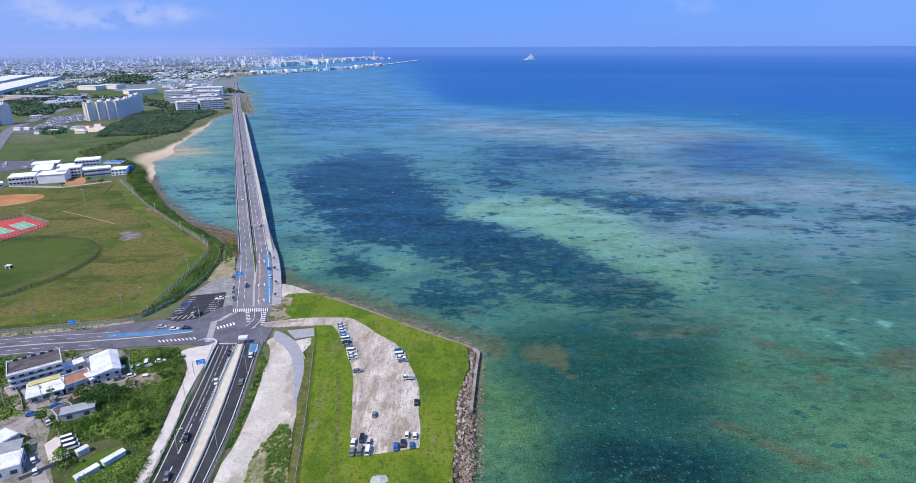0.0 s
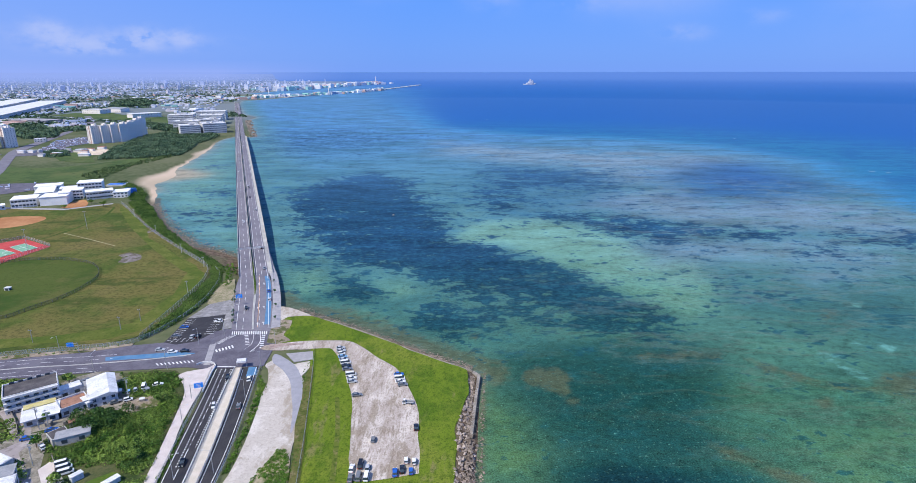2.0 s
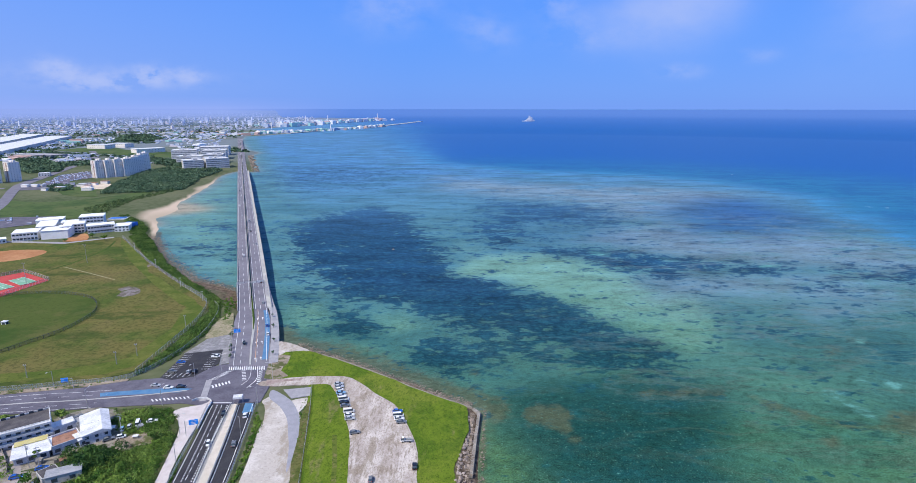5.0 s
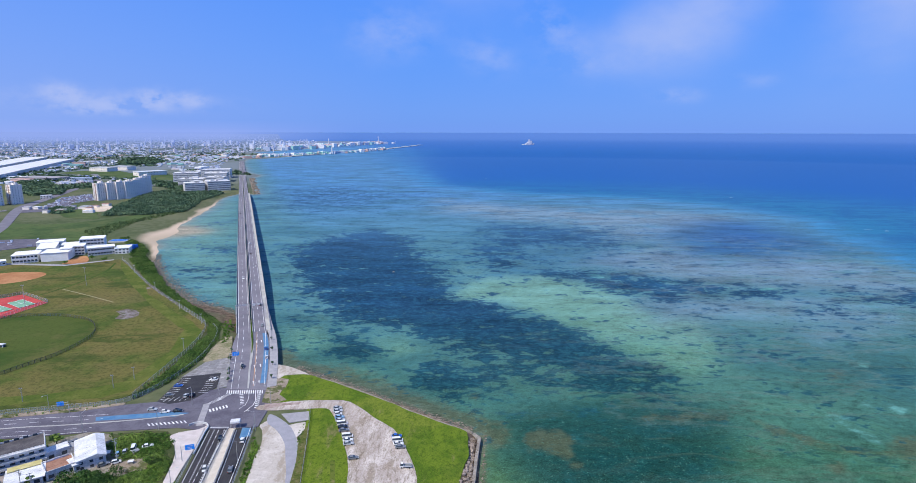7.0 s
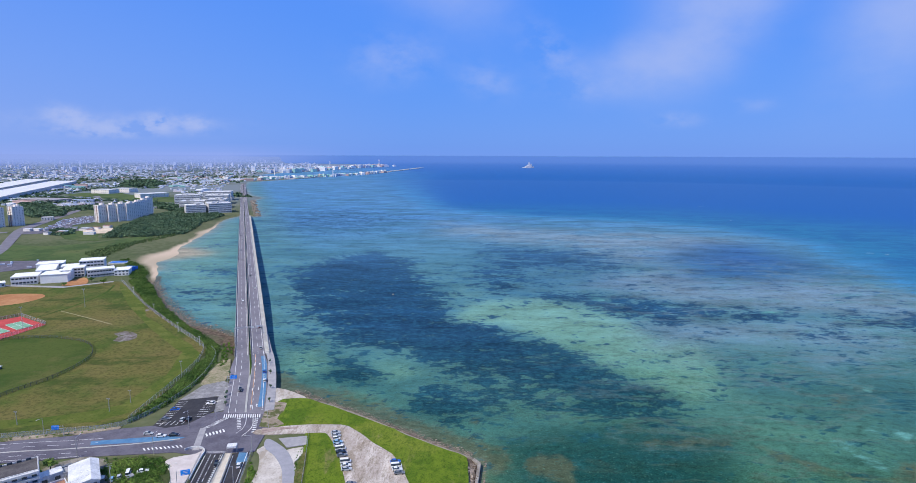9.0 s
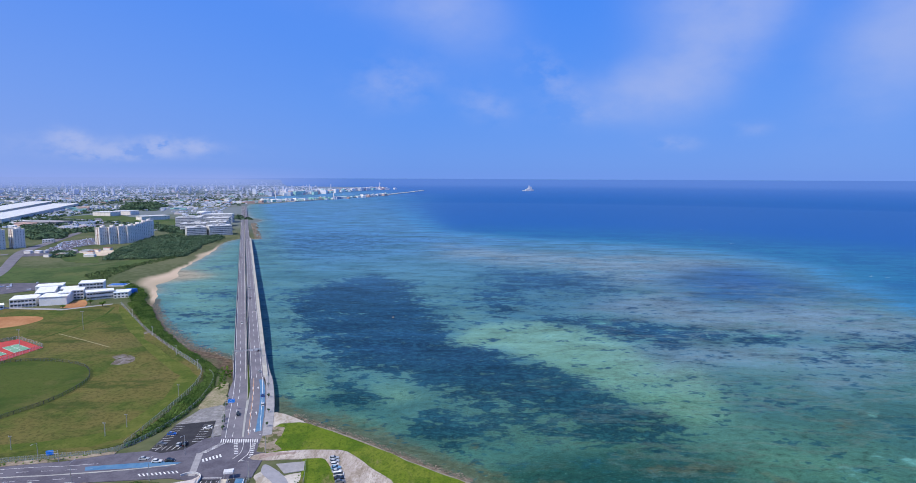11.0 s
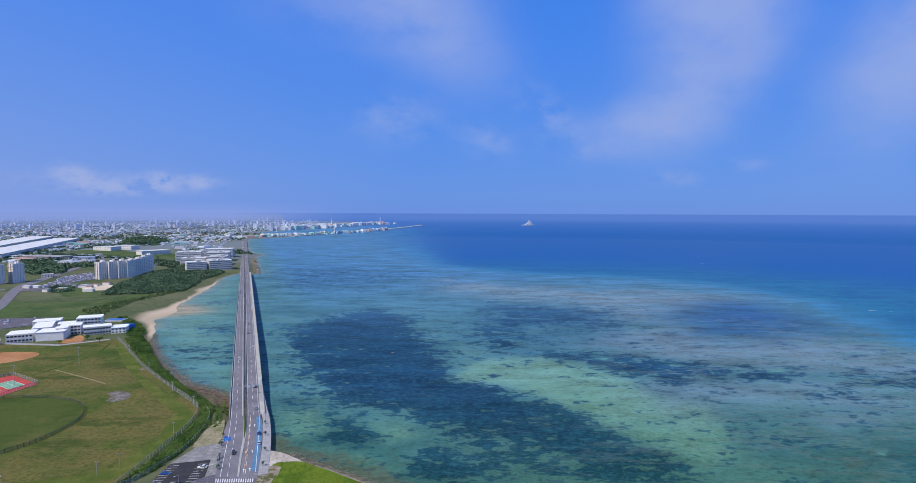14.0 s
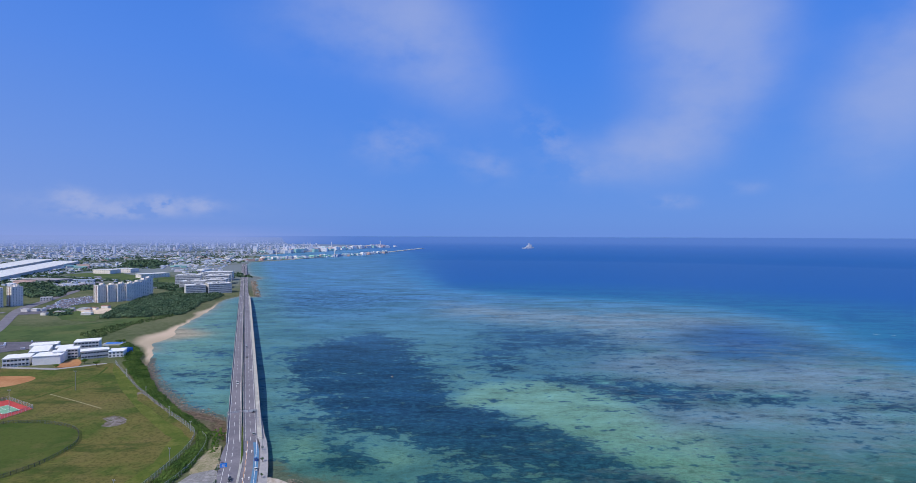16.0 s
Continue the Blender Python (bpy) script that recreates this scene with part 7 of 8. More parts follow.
fence([(-376, 399), (-349, 433.6), (-313, 411.8), (-321.6, 363.6)], 3.0, 2.6, "grey wire fence round the tennis courts", curve=1)
for line in ([(-111.2, 226), (-107, 203), (-102, 172), (-97, 141), (-94, 110)], [(-98, 226), (-92.6, 199), (-87.1, 166), (-84.1, 141), (-82.1, 110)], [(-90.4, 229), (-85.4, 199), (-80.9, 169), (-78.4, 141), (-76.4, 110)], [(-101, 226), (-96.9, 199), (-91.4, 166), (-87.9, 141), (-85.9, 110)]):
    fence(line, 1.1, 2.2, "low grey steel guard rail beside the road", "guard_rail", z=3.5, post_r=0.1)
for court in ([(-342.8, 409.5), (-338.2, 418.7), (-320, 407.7), (-324.9, 397.9)], [(-349.5, 396.5), (-345.2, 404.2), (-327.1, 394.8), (-331.6, 384.6)]):
    inner = patch("ground_court_inner", court, Z + 0.36, GREENCOURT, "green tennis court with white lines", "court", thick=0.3)
    a, b, c, d = (Vector((*p, Z + 0.36)) for p in court)
    for p, q in ((a, b), (b, c), (c, d), (d, a), (a.lerp(b, 0.5), d.lerp(c, 0.5)), (a.lerp(d, 0.5), b.lerp(c, 0.5))):
        marking([p, q], 0.25, 4, 0, inner, None, 0.02, "court_line")
# dugout, scoreboard and field details
building("hut", "small white hut inside the oval", -278.5, 321, -275.5, 321, 2.2, 1.9, 1, 1, parapet=0, eaves=0.2, category="hut")
BARE = mottle("bare_grey_soil", (0.15, 0.125, 0.115), [((0.27, 0.25, 0.25), 0.25, 0.46, 0.6, 0.8, (1, 1), 0), ((0.07, 0.085, 0.025), 0.3, 0.54, 0.62, 0.9, (1, 1), 30), ((0.10, 0.085, 0.06), 1.2, 0.5, 0.66, 0.6, (1, 1), 0)], 0.3)
for pts in ([(-240, 376), (-247, 392), (-241, 396), (-230, 387), (-229, 377), (-233, 371)], [(-262, 455), (-258, 459), (-255, 455), (-258, 451)]):
    patch("ground_bare_patch", pts, Z + 0.012, BARE, "bare grey patch worn in the turf", "soil", 2, rough_edge=3.0, thick=0.05)
marking(flat([(-328, 449), (-297, 432), (-264, 413)]), 1.1, 5, 0, bpy.data.objects["ground_field"], mat("worn_path", (0.22, 0.2, 0.1), (0.3, 0.27, 0.15), 0.3, 0.95, 0), 0.03, "worn_track")
marking(flat([(-430, 440), (-345, 427), (-330, 452), (-328, 481), (-329, 508), (-341, 544)]), 2.0, 4, 0, bpy.data.objects["ground_field"], GRASS_DARK, 0.03, "turf_edge")
marking(flat([(-36, 110), (-41, 150), (-45, 179), (-50, 203)]), 1.8, 4, 0, bpy.data.objects["ground_grass_strip"], mottle("wheel_track", (0.11, 0.14, 0.025), [((0.22, 0.18, 0.085), 0.15, 0.5, 0.62, 0.8, (1, 1), 0), ((0.05, 0.09, 0.012), 0.7, 0.48, 0.6, 0.8, (1, 1), 0)], 0.4), 0.05, "wheel_track")

# ---- sea wall and boulders ----
sea_wall = ribbon("wall_sea", [Vector(v) for v in ((6.2, 225.4, 2.0), (8.5, 222.2, 2.0), (6.8, 207.5, 2.0), (4.1, 179.3, 2.0))], [Vector(v) for v in ((7.2, 226.6, 2.0), (9.9, 222.8, 2.0), (8.1, 207.5, 2.0), (5.3, 178.8, 2.0))], WEATHERED, None, "weathered concrete sea wall", "wall", thick=3.6, n=1)
ribbon("wall_shore", [Vector(v) for v in ((6, 226.5, 2.2), (-6.4, 234.2, 2.2), (-23.8, 246.4, 2.2), (-47, 264.4, 2.2), (-73.6, 281.6, 2.2))], [Vector(v) for v in ((6.4, 227, 2.2), (-6, 234.7, 2.2), (-23.4, 246.9, 2.2), (-46.6, 264.9, 2.2), (-73.2, 282.1, 2.2))], WEATHERED, None, "low weathered concrete shore kerb", "wall", thick=3.0, n=3)


def boulder_mesh(seed):
    bm = bmesh.new()
    bmesh.ops.create_icosphere(bm, subdivisions=1, radius=1)
    for v in bm.verts:
        v.co *= 0.75 + 0.5 * noise.noise(v.co * 1.3 + Vector((seed * 7.1, 0, 0)))
        v.co.z *= 0.7
    me = bpy.data.meshes.new("boulder")
    bm.to_mesh(me)
    bm.free()
    me.materials.append(ROCK2)
    return me


ROCK2 = mat("boulder_rock", (0.20, 0.160, 0.135), (0.42, 0.35, 0.30), 0.6, 0.95, 0.4, 5, vary=0.3)
heap = tagged(empty("rock_revetment", pose(0, 160, 0)), "heaped brown boulders along the sea edge", "boulders")
boulders = [boulder_mesh(i) for i in range(7)]
for i in range(300):
    y = 104 + 116 * RNG.random() ** 1.3
    t = RNG.random()
    inner = float(np.interp(y, [104, 149, 170, 180, 193, 206, 225], [-4, -2.4, -0.6, -1.2, 1.4, 3.8, 4.4]))
    outer = float(np.interp(y, [104, 152, 165, 176, 177, 200, 225], [3.8, 4.8, 5.6, 7.0, 3.4, 5.4, 7.4]))
    x = inner + (outer - inner) * t
    s = RNG.uniform(0.55, 1.15)
    ground = float(np.clip(0.45 * inside(np.array([x]), np.array([y]), COAST)[0], -0.3, 3.0))
    ob = new("boulder", boulders[i % 7])
    ob.parent = heap
    ob.matrix_local = pose(x, y - 160, ground + 0.15 * s, RNG.uniform(0, 40), RNG.uniform(0, 40), RNG.uniform(0, 360)) @ Matrix.Scale(s, 4)


def rubble(name, line, width, n, smin, smax, label, z=0.2):
    """Many small stones along a shore line, in one mesh."""
    run = along([(x, y, 0) for x, y in line], 4)
    total = run[-1][0]
    verts, faces = [], []
    base = [(1, 0, 0), (0, 1, 0), (-1, 0, 0), (0, -1, 0), (0, 0, 0.8), (0, 0, -0.8)]
    tri = [(0, 1, 4), (1, 2, 4), (2, 3, 4), (3, 0, 4), (1, 0, 5), (2, 1, 5), (3, 2, 5), (0, 3, 5)]
    for i in range(n):
        p, d = at(run, RNG.random() * total)
        side = Vector((d.y, -d.x, 0)) * float(RNG.normal() * width)
        s = RNG.uniform(smin, smax)
        c = p + side
        k = len(verts)
        turn = RNG.random() * 6
        for a, b, e in base:
            j = RNG.uniform(0.6, 1.2) * s
            verts.append((c.x + (a * math.cos(turn) - b * math.sin(turn)) * j, c.y + (a * math.sin(turn) + b * math.cos(turn)) * j, z + e * j * 0.6))
        faces += [(k + a, k + b, k + e) for a, b, e in tri]
    me = bpy.data.meshes.new(name)
    me.from_pydata(verts, [], faces)
    me.materials.append(ROCK)
    return tagged(new(name, me), label, "rocks", kind="stuff")


rubble("shore_rocks", [(-160, 386), (-180, 402), (-212, 428), (-240, 460), (-282, 514), (-318, 570)], 4.5, 1800, 0.25, 0.9, "brown tidal rocks along the lagoon shore")
rubble("shore_rocks", [(6, 231), (-24, 251), (-50, 270.5), (-81, 291), (-92, 299)], 1.6, 2200, 0.12, 0.5, "small brown rocks below the shore wall", 0.7)
rubble("shore_rocks", [(0.5, 104), (2, 141), (3.4, 160), (3, 176), (4.2, 200), (6, 222)], 1.3, 2600, 0.15, 0.55, "heaped small brown stones of the sea edge", 2.0)
rubble("shore_rocks", [(7, 130), (8.5, 176), (12, 228)], 0.5, 160, 0.2, 0.6, "small brown rocks in the shallows")
rubble("shore_rocks", [(-430, 1195), (-500, 1365), (-590, 1600)], 5, 260, 1.5, 3.5, "pale rocks along the far bridge end", 0.8)
for x, y in ((-62, 522),):
    bm = bmesh.new()
    bmesh.ops.create_icosphere(bm, subdivisions=2, radius=1.4)
    for v in bm.verts:
        v.co *= 0.8 + 0.5 * noise.noise(v.co)
        v.co.z *= 0.6
    ob = part("sea_rock", bm, ROCK)
    ob.location = (x, y, 0.1)
    tagged(ob, "small dark rock above the shallow water", "rock")

# bridge piers
for i in range(13):
    u = 60 + i * 62
    root = empty("bridge_pier", Matrix.Translation(bp(u, 0) * 1.0) @ pose(0, 0, 0, 0, 0, 20.9))
    h = bz(u) - 1.3
    for w in (-5.1, 5.6):
        bm = bmesh.new()
        box(bm, w, 0, -bz(u) - 2.5, 3.2, 1.8, h + 2.6)
        bmesh.ops.bevel(bm, geom=list(bm.edges), offset=0.3, segments=1, affect="EDGES")
        part("column", bm, CONCRETE, root)
    tagged(root, "pale concrete pier under the sea bridge", "pier", "bridge piers")
# street shrubs
for i, (u, w) in enumerate(((-92, -13.2), (-85, -12.9), (-79, -12.8), (-62, -12.4), (-50, -12.0), (-96, 8.2), (-78, 9.8), (-56, 10.6), (-38, 11.2))):
    p = bp(u, w)
    tree("street_tree", p.x, p.y, 2.6, 0.9, "small dark street tree on the pavement", "street trees", z=p.z, material=LEAF_DARK, card=0.3)
for x, y, h, s in ((-110.5, 163, 5, 2.4), (-121, 199, 5, 2.6), (-167, 213, 6, 3), (-187, 206, 6, 3.2), (-151, 171, 5, 2.4), (-158, 186, 4, 1.8), (-130, 151, 5, 2.6), (-353, 545, 6, 3), (-372, 556, 5, 2.6), (-386, 536, 4, 2)):
    tree("tree", x, y, h, s, "leafy dark green tree with short trunk", "trees by the buildings")

patch("pavement_wedge", [(-82, 240.5), (-69.8, 243), (-68, 235), (-76, 232.5)], Z + 0.03, GREY_PAVING, "grey asphalt wedge beside the path", "pavement")
patch("ground_sand_strip", [(-77, 229), (-69, 233), (-67.5, 226), (-69.4, 220), (-73, 223)], Z + 0.01, GRAVEL, "pale sandy ground beside the path", "sand", 2, rough_edge=0.5)


def gravel_heap(x, y, r, h):
    bm = bmesh.new()
    rings = []
    for k in range(6):
        ring = []
        for i in range(18):
            a = i * math.tau / 18
            q = r * k / 5 * (1 + 0.18 * noise.noise(Vector((math.cos(a), math.sin(a), x))))
            ring.append(bm.verts.new((q * math.cos(a), q * 0.75 * math.sin(a), h * (math.cos(math.pi * k / 5) * 0.5 + 0.5) - 0.1 + 0.12 * noise.noise(Vector((q * math.cos(a), q * math.sin(a), 3))))))
        rings.append(ring)
    for a, b in zip(rings[1:], rings[2:]):
        for i in range(18):
            j = (i + 1) % 18
            bm.faces.new((a[i], b[i], b[j], a[j]))
    bm.faces.new(rings[1])
    bmesh.ops.delete(bm, geom=rings[0], context="VERTS")
    bmesh.ops.recalc_face_normals(bm, faces=bm.faces)
    ob = part("gravel_heap", bm, mottle("netted_gravel", (0.36, 0.38, 0.36), [((0.52, 0.52, 0.50), 0.5, 0.46, 0.6, 0.8, (1, 1), 0), ((0.16, 0.30, 0.24), 0.6, 0.52, 0.64, 0.7, (1, 1), 0)], 0.4))
    ob.location = (x, y, Z)
    tagged(ob, "low pale gravel heap under a green net on grass", "heap")


gravel_heap(-25, 142.2, 3.9, 0.7)

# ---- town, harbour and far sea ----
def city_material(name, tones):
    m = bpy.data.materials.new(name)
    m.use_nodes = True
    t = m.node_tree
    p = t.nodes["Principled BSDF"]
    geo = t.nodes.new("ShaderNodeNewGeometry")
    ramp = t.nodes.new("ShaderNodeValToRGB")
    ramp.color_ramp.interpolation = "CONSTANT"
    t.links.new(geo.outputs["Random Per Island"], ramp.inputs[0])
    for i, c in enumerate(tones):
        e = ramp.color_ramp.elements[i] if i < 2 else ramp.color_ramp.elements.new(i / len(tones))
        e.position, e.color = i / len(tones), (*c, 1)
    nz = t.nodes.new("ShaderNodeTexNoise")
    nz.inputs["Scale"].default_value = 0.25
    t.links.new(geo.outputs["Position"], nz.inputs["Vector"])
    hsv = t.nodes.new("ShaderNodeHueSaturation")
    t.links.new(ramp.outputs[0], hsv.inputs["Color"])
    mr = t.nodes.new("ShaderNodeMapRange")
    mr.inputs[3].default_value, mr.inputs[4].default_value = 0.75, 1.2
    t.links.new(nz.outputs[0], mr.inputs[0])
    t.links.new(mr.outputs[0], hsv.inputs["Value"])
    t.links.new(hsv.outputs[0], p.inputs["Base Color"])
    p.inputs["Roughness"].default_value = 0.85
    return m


# wall tones paled and blued: distance haze is painted into these colours
CITY = city_material("town_walls_haze_tint", [(0.66, 0.69, 0.78), (0.46, 0.51, 0.64), (0.72, 0.74, 0.82), (0.42, 0.47, 0.61), (0.60, 0.57, 0.62), (0.48, 0.54, 0.66), (0.76, 0.78, 0.84), (0.38, 0.45, 0.58), (0.56, 0.58, 0.66), (0.62, 0.56, 0.58)])
HARBOUR = city_material("harbour_sheds", [(0.75, 0.75, 0.75), (0.30, 0.55, 0.50), (0.62, 0.64, 0.66), (0.55, 0.38, 0.33), (0.8, 0.8, 0.8), (0.35, 0.42, 0.55)])


def boxes_mesh(name, rows, material):
    """Small buildings: x, y, width, depth, height, turn; ground follows the far rim."""
    verts, faces = [], []
    for x, y, w, d, h, turn in rows:
        o, k = far(x, y, 2.5)
        c, s = math.cos(turn), math.sin(turn)
        b = len(verts)
        for zz in (-3, h):
            for ax, ay in ((-1, -1), (1, -1), (1, 1), (-1, 1)):
                px, py = ax * w / 2, ay * d / 2
                verts.append((o.x + (px * c - py * s) * k, o.y + (px * s + py * c) * k, o.z + zz * k))
        faces += [tuple(b + i for i in f) for f in ((4, 5, 6, 7), (0, 1, 5, 4), (1, 2, 6, 5), (2, 3, 7, 6), (3, 0, 4, 7))]
        if h > 12:
            b = len(verts)
            for zz in (h, h + 3):
                for ax, ay in ((-1, -1), (1, -1), (1, 1), (-1, 1)):
                    px, py = ax * w / 7, ay * d / 7
                    verts.append((o.x + (px * c - py * s) * k, o.y + (px * s + py * c) * k, o.z + zz * k))
            faces += [tuple(b + i for i in f) for f in ((4, 5, 6, 7), (0, 1, 5, 4), (1, 2, 6, 5), (2, 3, 7, 6), (3, 0, 4, 7))]
    me = bpy.data.meshes.new(name)
    me.from_pydata(verts, [], faces)
    me.materials.append(material)
    return new(name, me)


KEEP_FREE = [[(-532, 780), (-660, 830), (-860, 1040), (-1100, 1340), (-1050, 1430), (-880, 1300), (-560, 1215), (-440, 1180), (-440, 700)],
             [(-1230, 1470), (-1660, 2440), (-1990, 2700), (-1560, 1700)], [(-1260, 1700), (-760, 1480), (-880, 1830), (-1100, 2110), (-1280, 2080)], [(-800, 1420), (-500, 1200), (-440, 1240), (-620, 1700), (-800, 1600)],
             [(-1236, 2151), (-1180, 2300), (-1267, 2440), (-1461, 2690), (-1500, 2500), (-1350, 2230)], [(-400, 1200), (-560, 1200), (-1000, 2400), (-1040, 2700), (-820, 2300)]]


def town():
    n = 19000
    dep = np.radians(0.12 + 4.8 * RNG.random(n) ** 1.6)
    az = np.radians(RNG.uniform(-47, -14, n))
    r = 129 / np.tan(dep)
    x, y = r * np.sin(az), r * np.cos(az)
    ok = inside(x, y, COAST) > 25
    for poly in KEEP_FREE:
        ok &= inside(x, y, poly) < 5
    ok &= y > 1180
    thin = np.clip((r - 1400) / 3000, 0.08, 0.9) * np.clip(fbm(x, y, 420, 21) * 3.4 - 1.15, 0.05, 1)
    ok &= RNG.random(n) < thin
    x, y, r = x[ok], y[ok], r[ok]
    m = x.size
    grow = np.clip(r / 3500, 0.7, 2.2)
    w, d = RNG.uniform(6, 17, m) * grow ** 0.5 * np.where(RNG.random(m) < 0.07, 2.2, 1.0), RNG.uniform(6, 15, m) * grow ** 0.5
    h = RNG.uniform(2.5, 6.5, m) + (RNG.random(m) < 0.022) * (r > 2600) * RNG.uniform(5, 18, m) + (RNG.random(m) < 0.05) * (r > 4200) * RNG.uniform(15, 40, m)
    turn = (fbm(x, y, 900, 33) * 3).round(1) + (RNG.random(m) < 0.5) * 1.57
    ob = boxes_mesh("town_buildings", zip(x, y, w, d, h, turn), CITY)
    tagged(ob, "white and grey town of low concrete buildings, tinted pale blue as haze", "town", kind="stuff")
    rows = []
    for i in range(170):
        a, dd = np.radians(RNG.uniform(-45, -22)), np.radians(RNG.uniform(1.2, 4.2))
        rr = 129 / np.tan(dd)
        X, Y = rr * np.sin(a), rr * np.cos(a)
        q = np.array([X]), np.array([Y])
        if inside(*q, COAST)[0] < 60 or any(inside(*q, p)[0] > -30 for p in KEEP_FREE) or Y < 1300:
            continue
        rows.append((X, Y, RNG.uniform(20, 60), RNG.uniform(14, 30), RNG.uniform(4, 9), RNG.choice([0.4, 1.97, 1.2])))
    ob = boxes_mesh("town_halls", rows, HARBOUR)
    tagged(ob, "pale sheds and halls scattered in the town", "town", kind="stuff")
    # trees between the buildings
    k = 9000
    dep = np.radians(0.5 + 4.3 * RNG.random(k) ** 1.2)
    az = np.radians(RNG.uniform(-47, -17, k))
    r = 129 / np.tan(dep)
    x, y = r * np.sin(az), r * np.cos(az)
    ok = (inside(x, y, COAST) > 25) & (y > 1150) & (fbm(x, y, 260, 41) > 0.46)
    for poly in KEEP_FREE[1:4]:
        ok &= inside(x, y, poly) < 5
    c, rad = [], []
    for X, Y in zip(x[ok], y[ok]):
        o, s = far(X, Y, 3)
        c.append(o)
        rad.append(s * RNG.uniform(4, 10))
    ob = new("town_trees", leaf_mesh("town_trees", np.array([list(v) for v in c]), np.array(rad), 4.5, 16, LEAF_DARK))
    tagged(ob, "dark green trees between the town buildings", "trees", kind="stuff")


town()


def harbour():
    def strip(name, line, width, h, label):
        L, Rr = [], []
        P = smooth(line, 8)
        for i, p in enumerate(P):
            d = (P[min(i + 1, len(P) - 1)] - P[max(i - 1, 0)]).normalized()
            s = Vector((d.y, -d.x, 0)) * width / 2
            L.append(far(p.x - s.x, p.y - s.y, h)[0])
            Rr.append(far(p.x + s.x, p.y + s.y, h)[0])
        return ribbon(name, L, Rr, CONCRETE, None, label, "breakwater", thick=h + 2, n=1)

    strip("ground_breakwater", [(-900, 3000), (-812, 3352), (-674, 3701), (-560, 4300), (-378, 5700)], 45, 4, "long pale breakwater running out to sea")
    strip("ground_quay", [(-1250, 4300), (-1180, 5000), (-1040, 5900), (-900, 6500)], 180, 4, "pale harbour quay with sheds")
    rows = []
    for i in range(210):
        t = RNG.random() ** 1.3
        x, y = float(np.interp(t, [0, 0.35, 0.6, 1], [-1010, -830, -680, -560])), float(np.interp(t, [0, 0.35, 0.6, 1], [2760, 3320, 3690, 4300]))
        rows.append((x + RNG.normal() * 22 - (40 if t < 0.3 else 0), y + RNG.normal() * 22, RNG.uniform(12, 45), RNG.uniform(10, 25), RNG.uniform(4, 13), RNG.uniform(0, 3)))
    for i in range(240):
        t = RNG.random()
        x, y = float(np.interp(t, [0, 0.4, 1], [-1320, -1180, -900])), float(np.interp(t, [0, 0.4, 1], [4000, 5000, 6450]))
        rows.append((x + RNG.normal() * 60, y + RNG.normal() * 60, RNG.uniform(20, 80), RNG.uniform(15, 40), RNG.uniform(8, 26), RNG.uniform(0, 3)))
    ob = boxes_mesh("harbour_buildings", rows, HARBOUR)
    tagged(ob, "white and coloured harbour sheds and stores", "harbour", kind="stuff")
    for x, y, h, w in ((-905, 6420, 75, 9), (-1190, 3650, 45, 5), (-1250, 4700, 70, 6), (-1150, 5050, 70, 6), (-780, 3500, 36, 5)):
        o, k = far(x, y, 2)
        root = empty("harbour_tower", Matrix.Translation(o))
        bm = bmesh.new()
        box(bm, 0, 0, -2, w * k, w * k, h * k + 2, 0, 0.6)
        part("shaft", bm, CREAM_WALL, root)
        bm = bmesh.new()
        box(bm, 0, 0, h * k * 0.8, w * k * 2.4, w * k * 0.5, h * k * 0.05)
        part("platform", bm, STEEL, root)
        tagged(root, "slender pale harbour tower far off", "tower", "harbour towers")


harbour()


def islet():
    o, k = far(745, 6000)
    bm = bmesh.new()
    bmesh.ops.create_icosphere(bm, subdivisions=3, radius=1)
    for v in bm.verts:
        n = noise.noise(v.co * 2.1)
        v.co = Vector((v.co.x * (55 + 30 * n), v.co.y * 40, max(v.co.z, -0.1) * (62 + 40 * n) * max(0.0, 1 - abs(v.co.x) * 0.55)))
        v.co *= k * 0.8
    # rock tones blued and flattened: the sea haze is part of this colour
    ob = part("islet", bm, mat("islet_rock_haze_tint", (0.26, 0.29, 0.36), (0.40, 0.42, 0.48), 0.05, 0.95, 0.2))
    ob.location = o
    tagged(ob, "small craggy rock islet far out at sea", "islet")
    bm = bmesh.new()
    box(bm, 0, 0, -1, 60 * k, 20 * k, 1 + 6 * k, 0, 0.9)
    box(bm, 12 * k, 0, 6 * k, 20 * k, 14 * k, 8 * k, 0, 0.8)
    ob = part("ship", bm, WHITE_WALL)
    ob.location = far(690, 5950)[0]
    tagged(ob, "small white ship beside the islet", "ship")


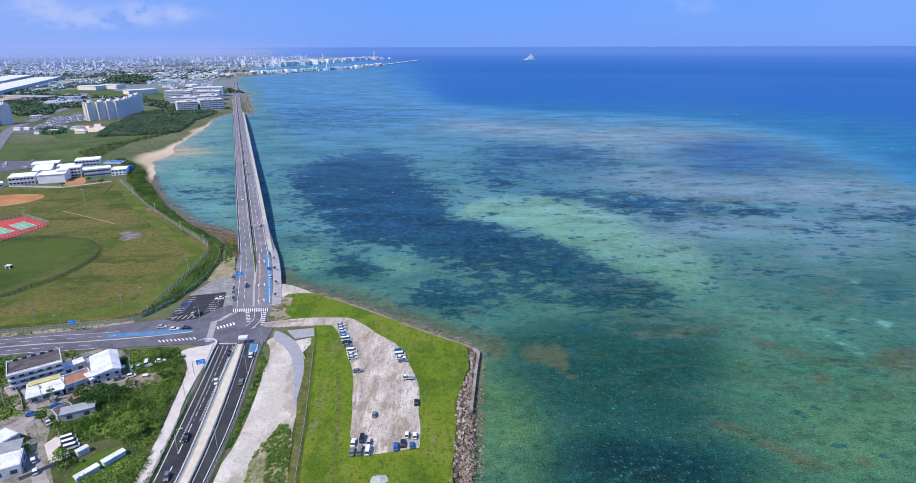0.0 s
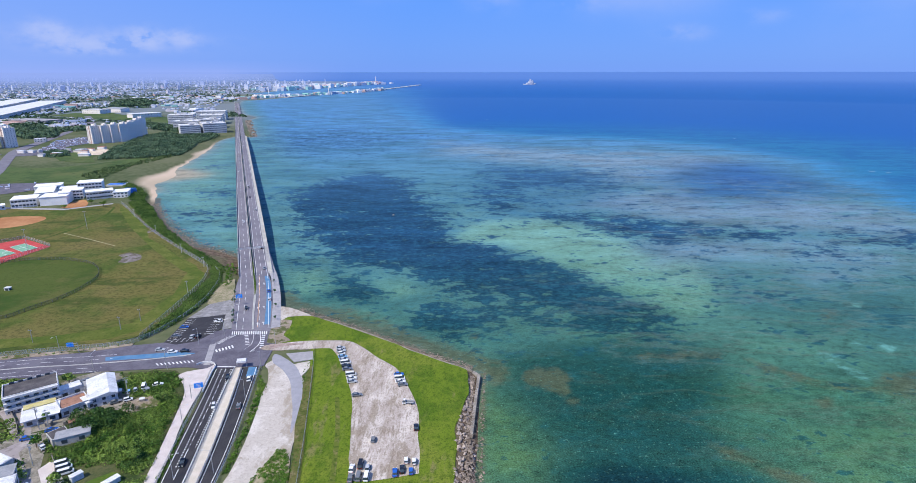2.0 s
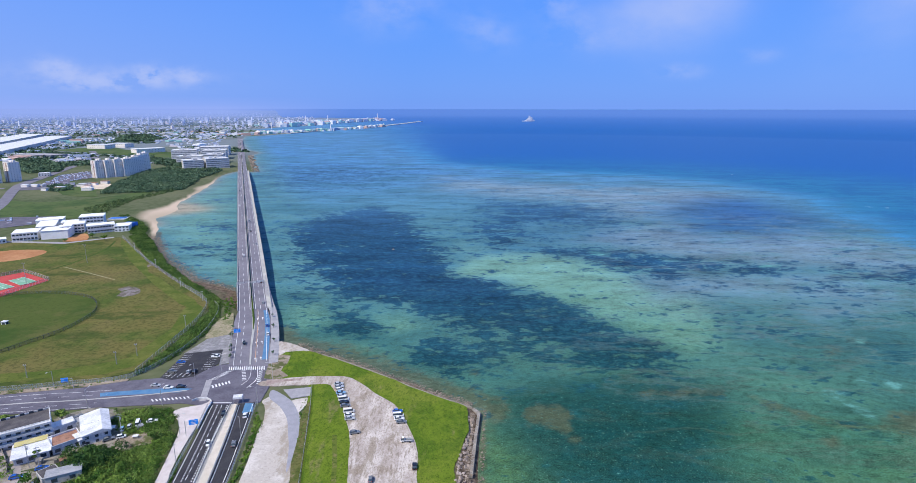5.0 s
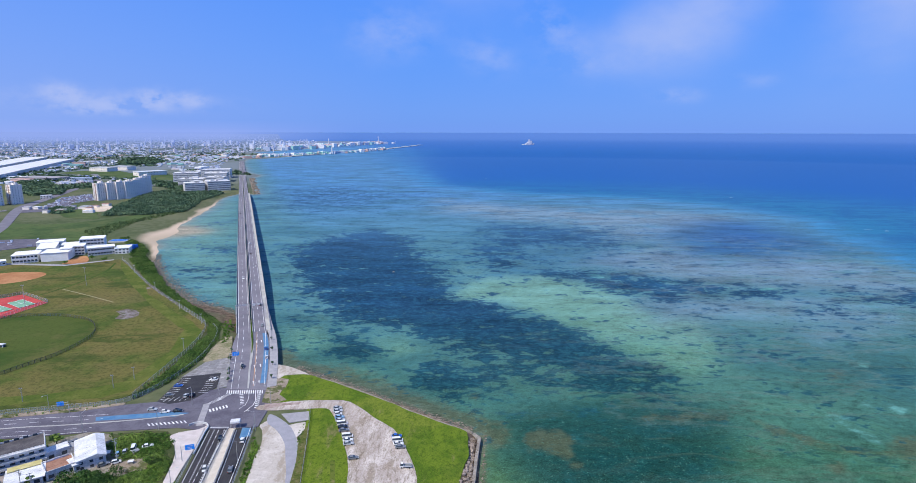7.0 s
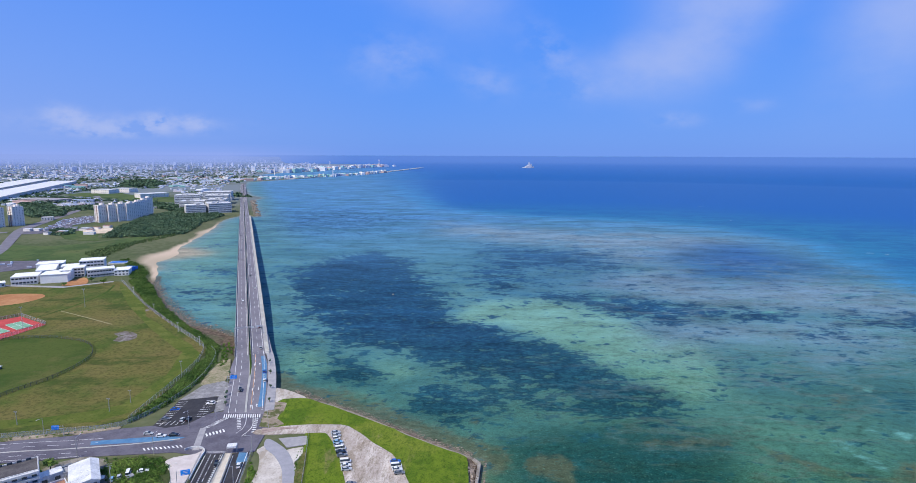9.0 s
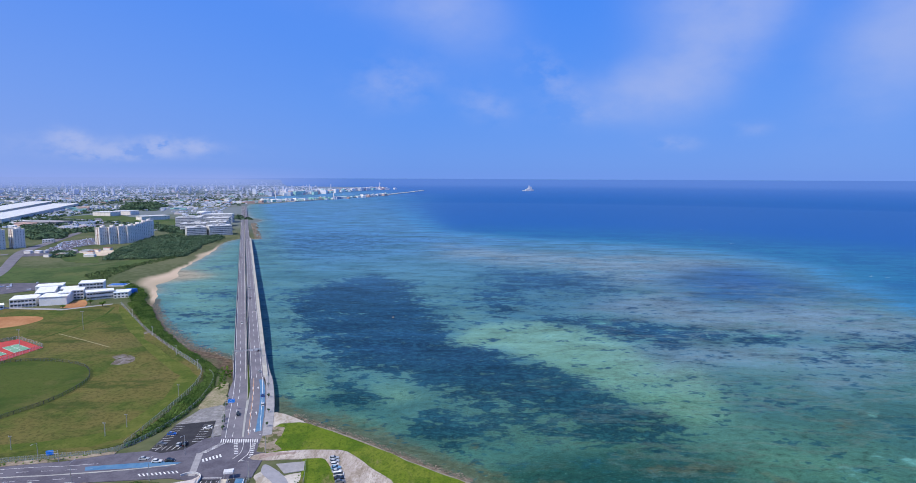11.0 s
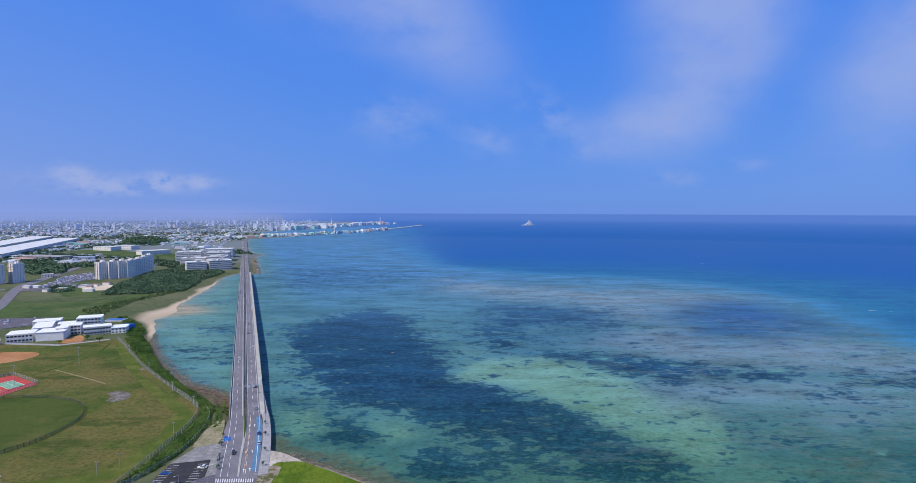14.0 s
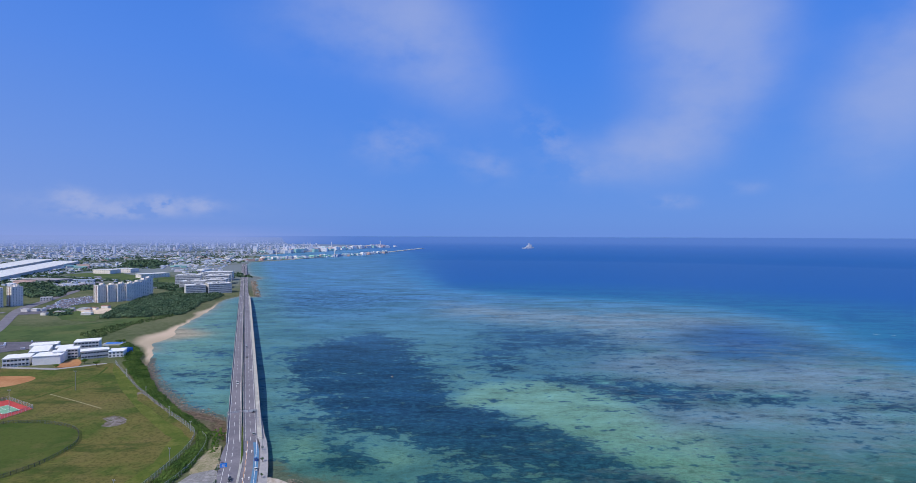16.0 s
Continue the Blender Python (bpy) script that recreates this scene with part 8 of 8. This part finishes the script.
islet()
FOAM = mat("surf_foam", (0.6, 0.66, 0.7), (0.8, 0.82, 0.84), 0.2, 0.8, 0)
for x, y, w, turn in ((566, 764, 12, -0.3), (584, 756, 7, -0.2), (640, 1480, 14, 0.0), (82, 1630, 14, 0.05), (560, 1150, 9, -0.1)):
    bm = bmesh.new()
    n = 12
    up, dn = [], []
    for i in range(n + 1):
        s = (i / n - 0.5) * w
        t = math.sin(math.pi * i / n) * (0.9 + noise.noise(Vector((s, x, 0))) * 0.8)
        for lst, e in ((up, t), (dn, -t * 0.7)):
            lst.append(bm.verts.new((x + s * math.cos(turn) - e * math.sin(turn), y + s * math.sin(turn) + e * math.cos(turn), 0.25)))
    for i in range(n):
        try:
            bm.faces.new((dn[i], dn[i + 1], up[i + 1], up[i]))
        except ValueError:
            pass
    ob = part("surf", bm, FOAM)
    tagged(ob, "short white line of surf on the reef", "surf", kind="stuff")


def haze_glow_ring():
    """A plain glowing ring added to imitate far haze; it thickens towards the horizon, over the land most of all."""
    m = bpy.data.materials.new("glowing_haze")
    m.use_nodes = True
    t = m.node_tree
    t.nodes.clear()
    sep = t.nodes.new("ShaderNodeSeparateXYZ")
    t.links.new(t.nodes.new("ShaderNodeNewGeometry").outputs["Position"], sep.inputs[0])
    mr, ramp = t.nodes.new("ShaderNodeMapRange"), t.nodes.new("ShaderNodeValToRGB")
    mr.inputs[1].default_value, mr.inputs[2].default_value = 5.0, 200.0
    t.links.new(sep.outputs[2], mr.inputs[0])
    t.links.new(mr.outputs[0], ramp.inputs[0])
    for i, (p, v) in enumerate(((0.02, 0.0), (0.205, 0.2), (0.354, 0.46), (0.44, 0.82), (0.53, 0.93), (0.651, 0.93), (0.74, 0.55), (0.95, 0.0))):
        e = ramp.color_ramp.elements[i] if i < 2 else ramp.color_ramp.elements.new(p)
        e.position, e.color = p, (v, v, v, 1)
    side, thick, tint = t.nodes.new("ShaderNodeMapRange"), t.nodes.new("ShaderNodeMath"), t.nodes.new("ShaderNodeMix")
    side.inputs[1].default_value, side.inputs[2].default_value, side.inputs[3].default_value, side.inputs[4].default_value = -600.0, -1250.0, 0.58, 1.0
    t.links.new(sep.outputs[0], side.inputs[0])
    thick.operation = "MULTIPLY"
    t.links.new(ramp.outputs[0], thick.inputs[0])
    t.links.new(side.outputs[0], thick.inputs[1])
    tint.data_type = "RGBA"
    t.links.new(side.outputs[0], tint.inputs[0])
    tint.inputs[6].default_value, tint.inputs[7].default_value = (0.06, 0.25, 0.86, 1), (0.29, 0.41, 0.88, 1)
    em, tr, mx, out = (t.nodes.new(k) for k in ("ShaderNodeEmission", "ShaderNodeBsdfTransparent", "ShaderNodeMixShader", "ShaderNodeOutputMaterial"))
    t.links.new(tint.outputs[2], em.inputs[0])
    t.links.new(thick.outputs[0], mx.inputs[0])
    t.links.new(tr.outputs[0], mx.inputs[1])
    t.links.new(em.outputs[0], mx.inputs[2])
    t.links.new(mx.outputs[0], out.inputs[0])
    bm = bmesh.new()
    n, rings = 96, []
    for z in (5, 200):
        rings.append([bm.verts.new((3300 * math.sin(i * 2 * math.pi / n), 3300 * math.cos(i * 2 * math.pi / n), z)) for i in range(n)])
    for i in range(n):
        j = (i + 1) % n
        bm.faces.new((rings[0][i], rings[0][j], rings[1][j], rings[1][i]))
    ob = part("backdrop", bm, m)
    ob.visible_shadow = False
    tagged(ob, "glowing pale blue haze ring added where land, sea and sky meet", "backdrop", kind="structure")


haze_glow_ring()


# parked vehicles and stores on the inland lots, too far to tell apart
def lot_clutter(poly, n, label, name="lot_vehicles"):
    x, y = scatter(poly, 9.0)
    pick = RNG.permutation(x.size)[:n]
    rows = [(x[i], y[i], 4.5, 1.9, 1.0, 0.6 + 1.57 * (RNG.random() < 0.5)) for i in pick]
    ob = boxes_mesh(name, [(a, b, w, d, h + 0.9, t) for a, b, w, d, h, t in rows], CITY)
    tagged(ob, label, "vehicles", kind="stuff")


lot_clutter([(-712, 950), (-780, 1105), (-765, 1170), (-690, 1060), (-700, 1010), (-665, 950)], 110, "rows of far parked cars by the apartments")
lot_clutter([(-977, 1338), (-1060, 1500), (-985, 1505), (-900, 1330), (-870, 1290)], 90, "far vehicles and stores on a yard")
lot_clutter([(-640, 600), (-505, 600), (-465, 640), (-490, 672), (-640, 650)], 26, "parked cars on the school lot")
for pts, m, lab in (([(-700, 890), (-640, 930), (-660, 960), (-730, 930)], ASPHALT, "grey asphalt works yard"), ([(-600, 900), (-570, 930), (-590, 975), (-640, 960)], SAND, "bare sandy works ground")):
    patch("ground_works_yard", pts, Z + 0.05, m, lab, "yard", 2, rough_edge=3.0)
for i in range(14):
    a, b = float(RNG.uniform(-740, -590)), float(RNG.uniform(880, 985))
    building("works_shed", "low far works shed with pale roof", a, b, a + RNG.uniform(8, 16), b + RNG.uniform(-3, 3), RNG.uniform(6, 9), RNG.uniform(3, 4.5), 1, 0, wall=CREAM_WALL, roof=(WHITE_ROOF, GREY_ROOF, BROWN_ROOF)[i % 3], parapet=0, eaves=0.3, category="shed", group="works sheds")
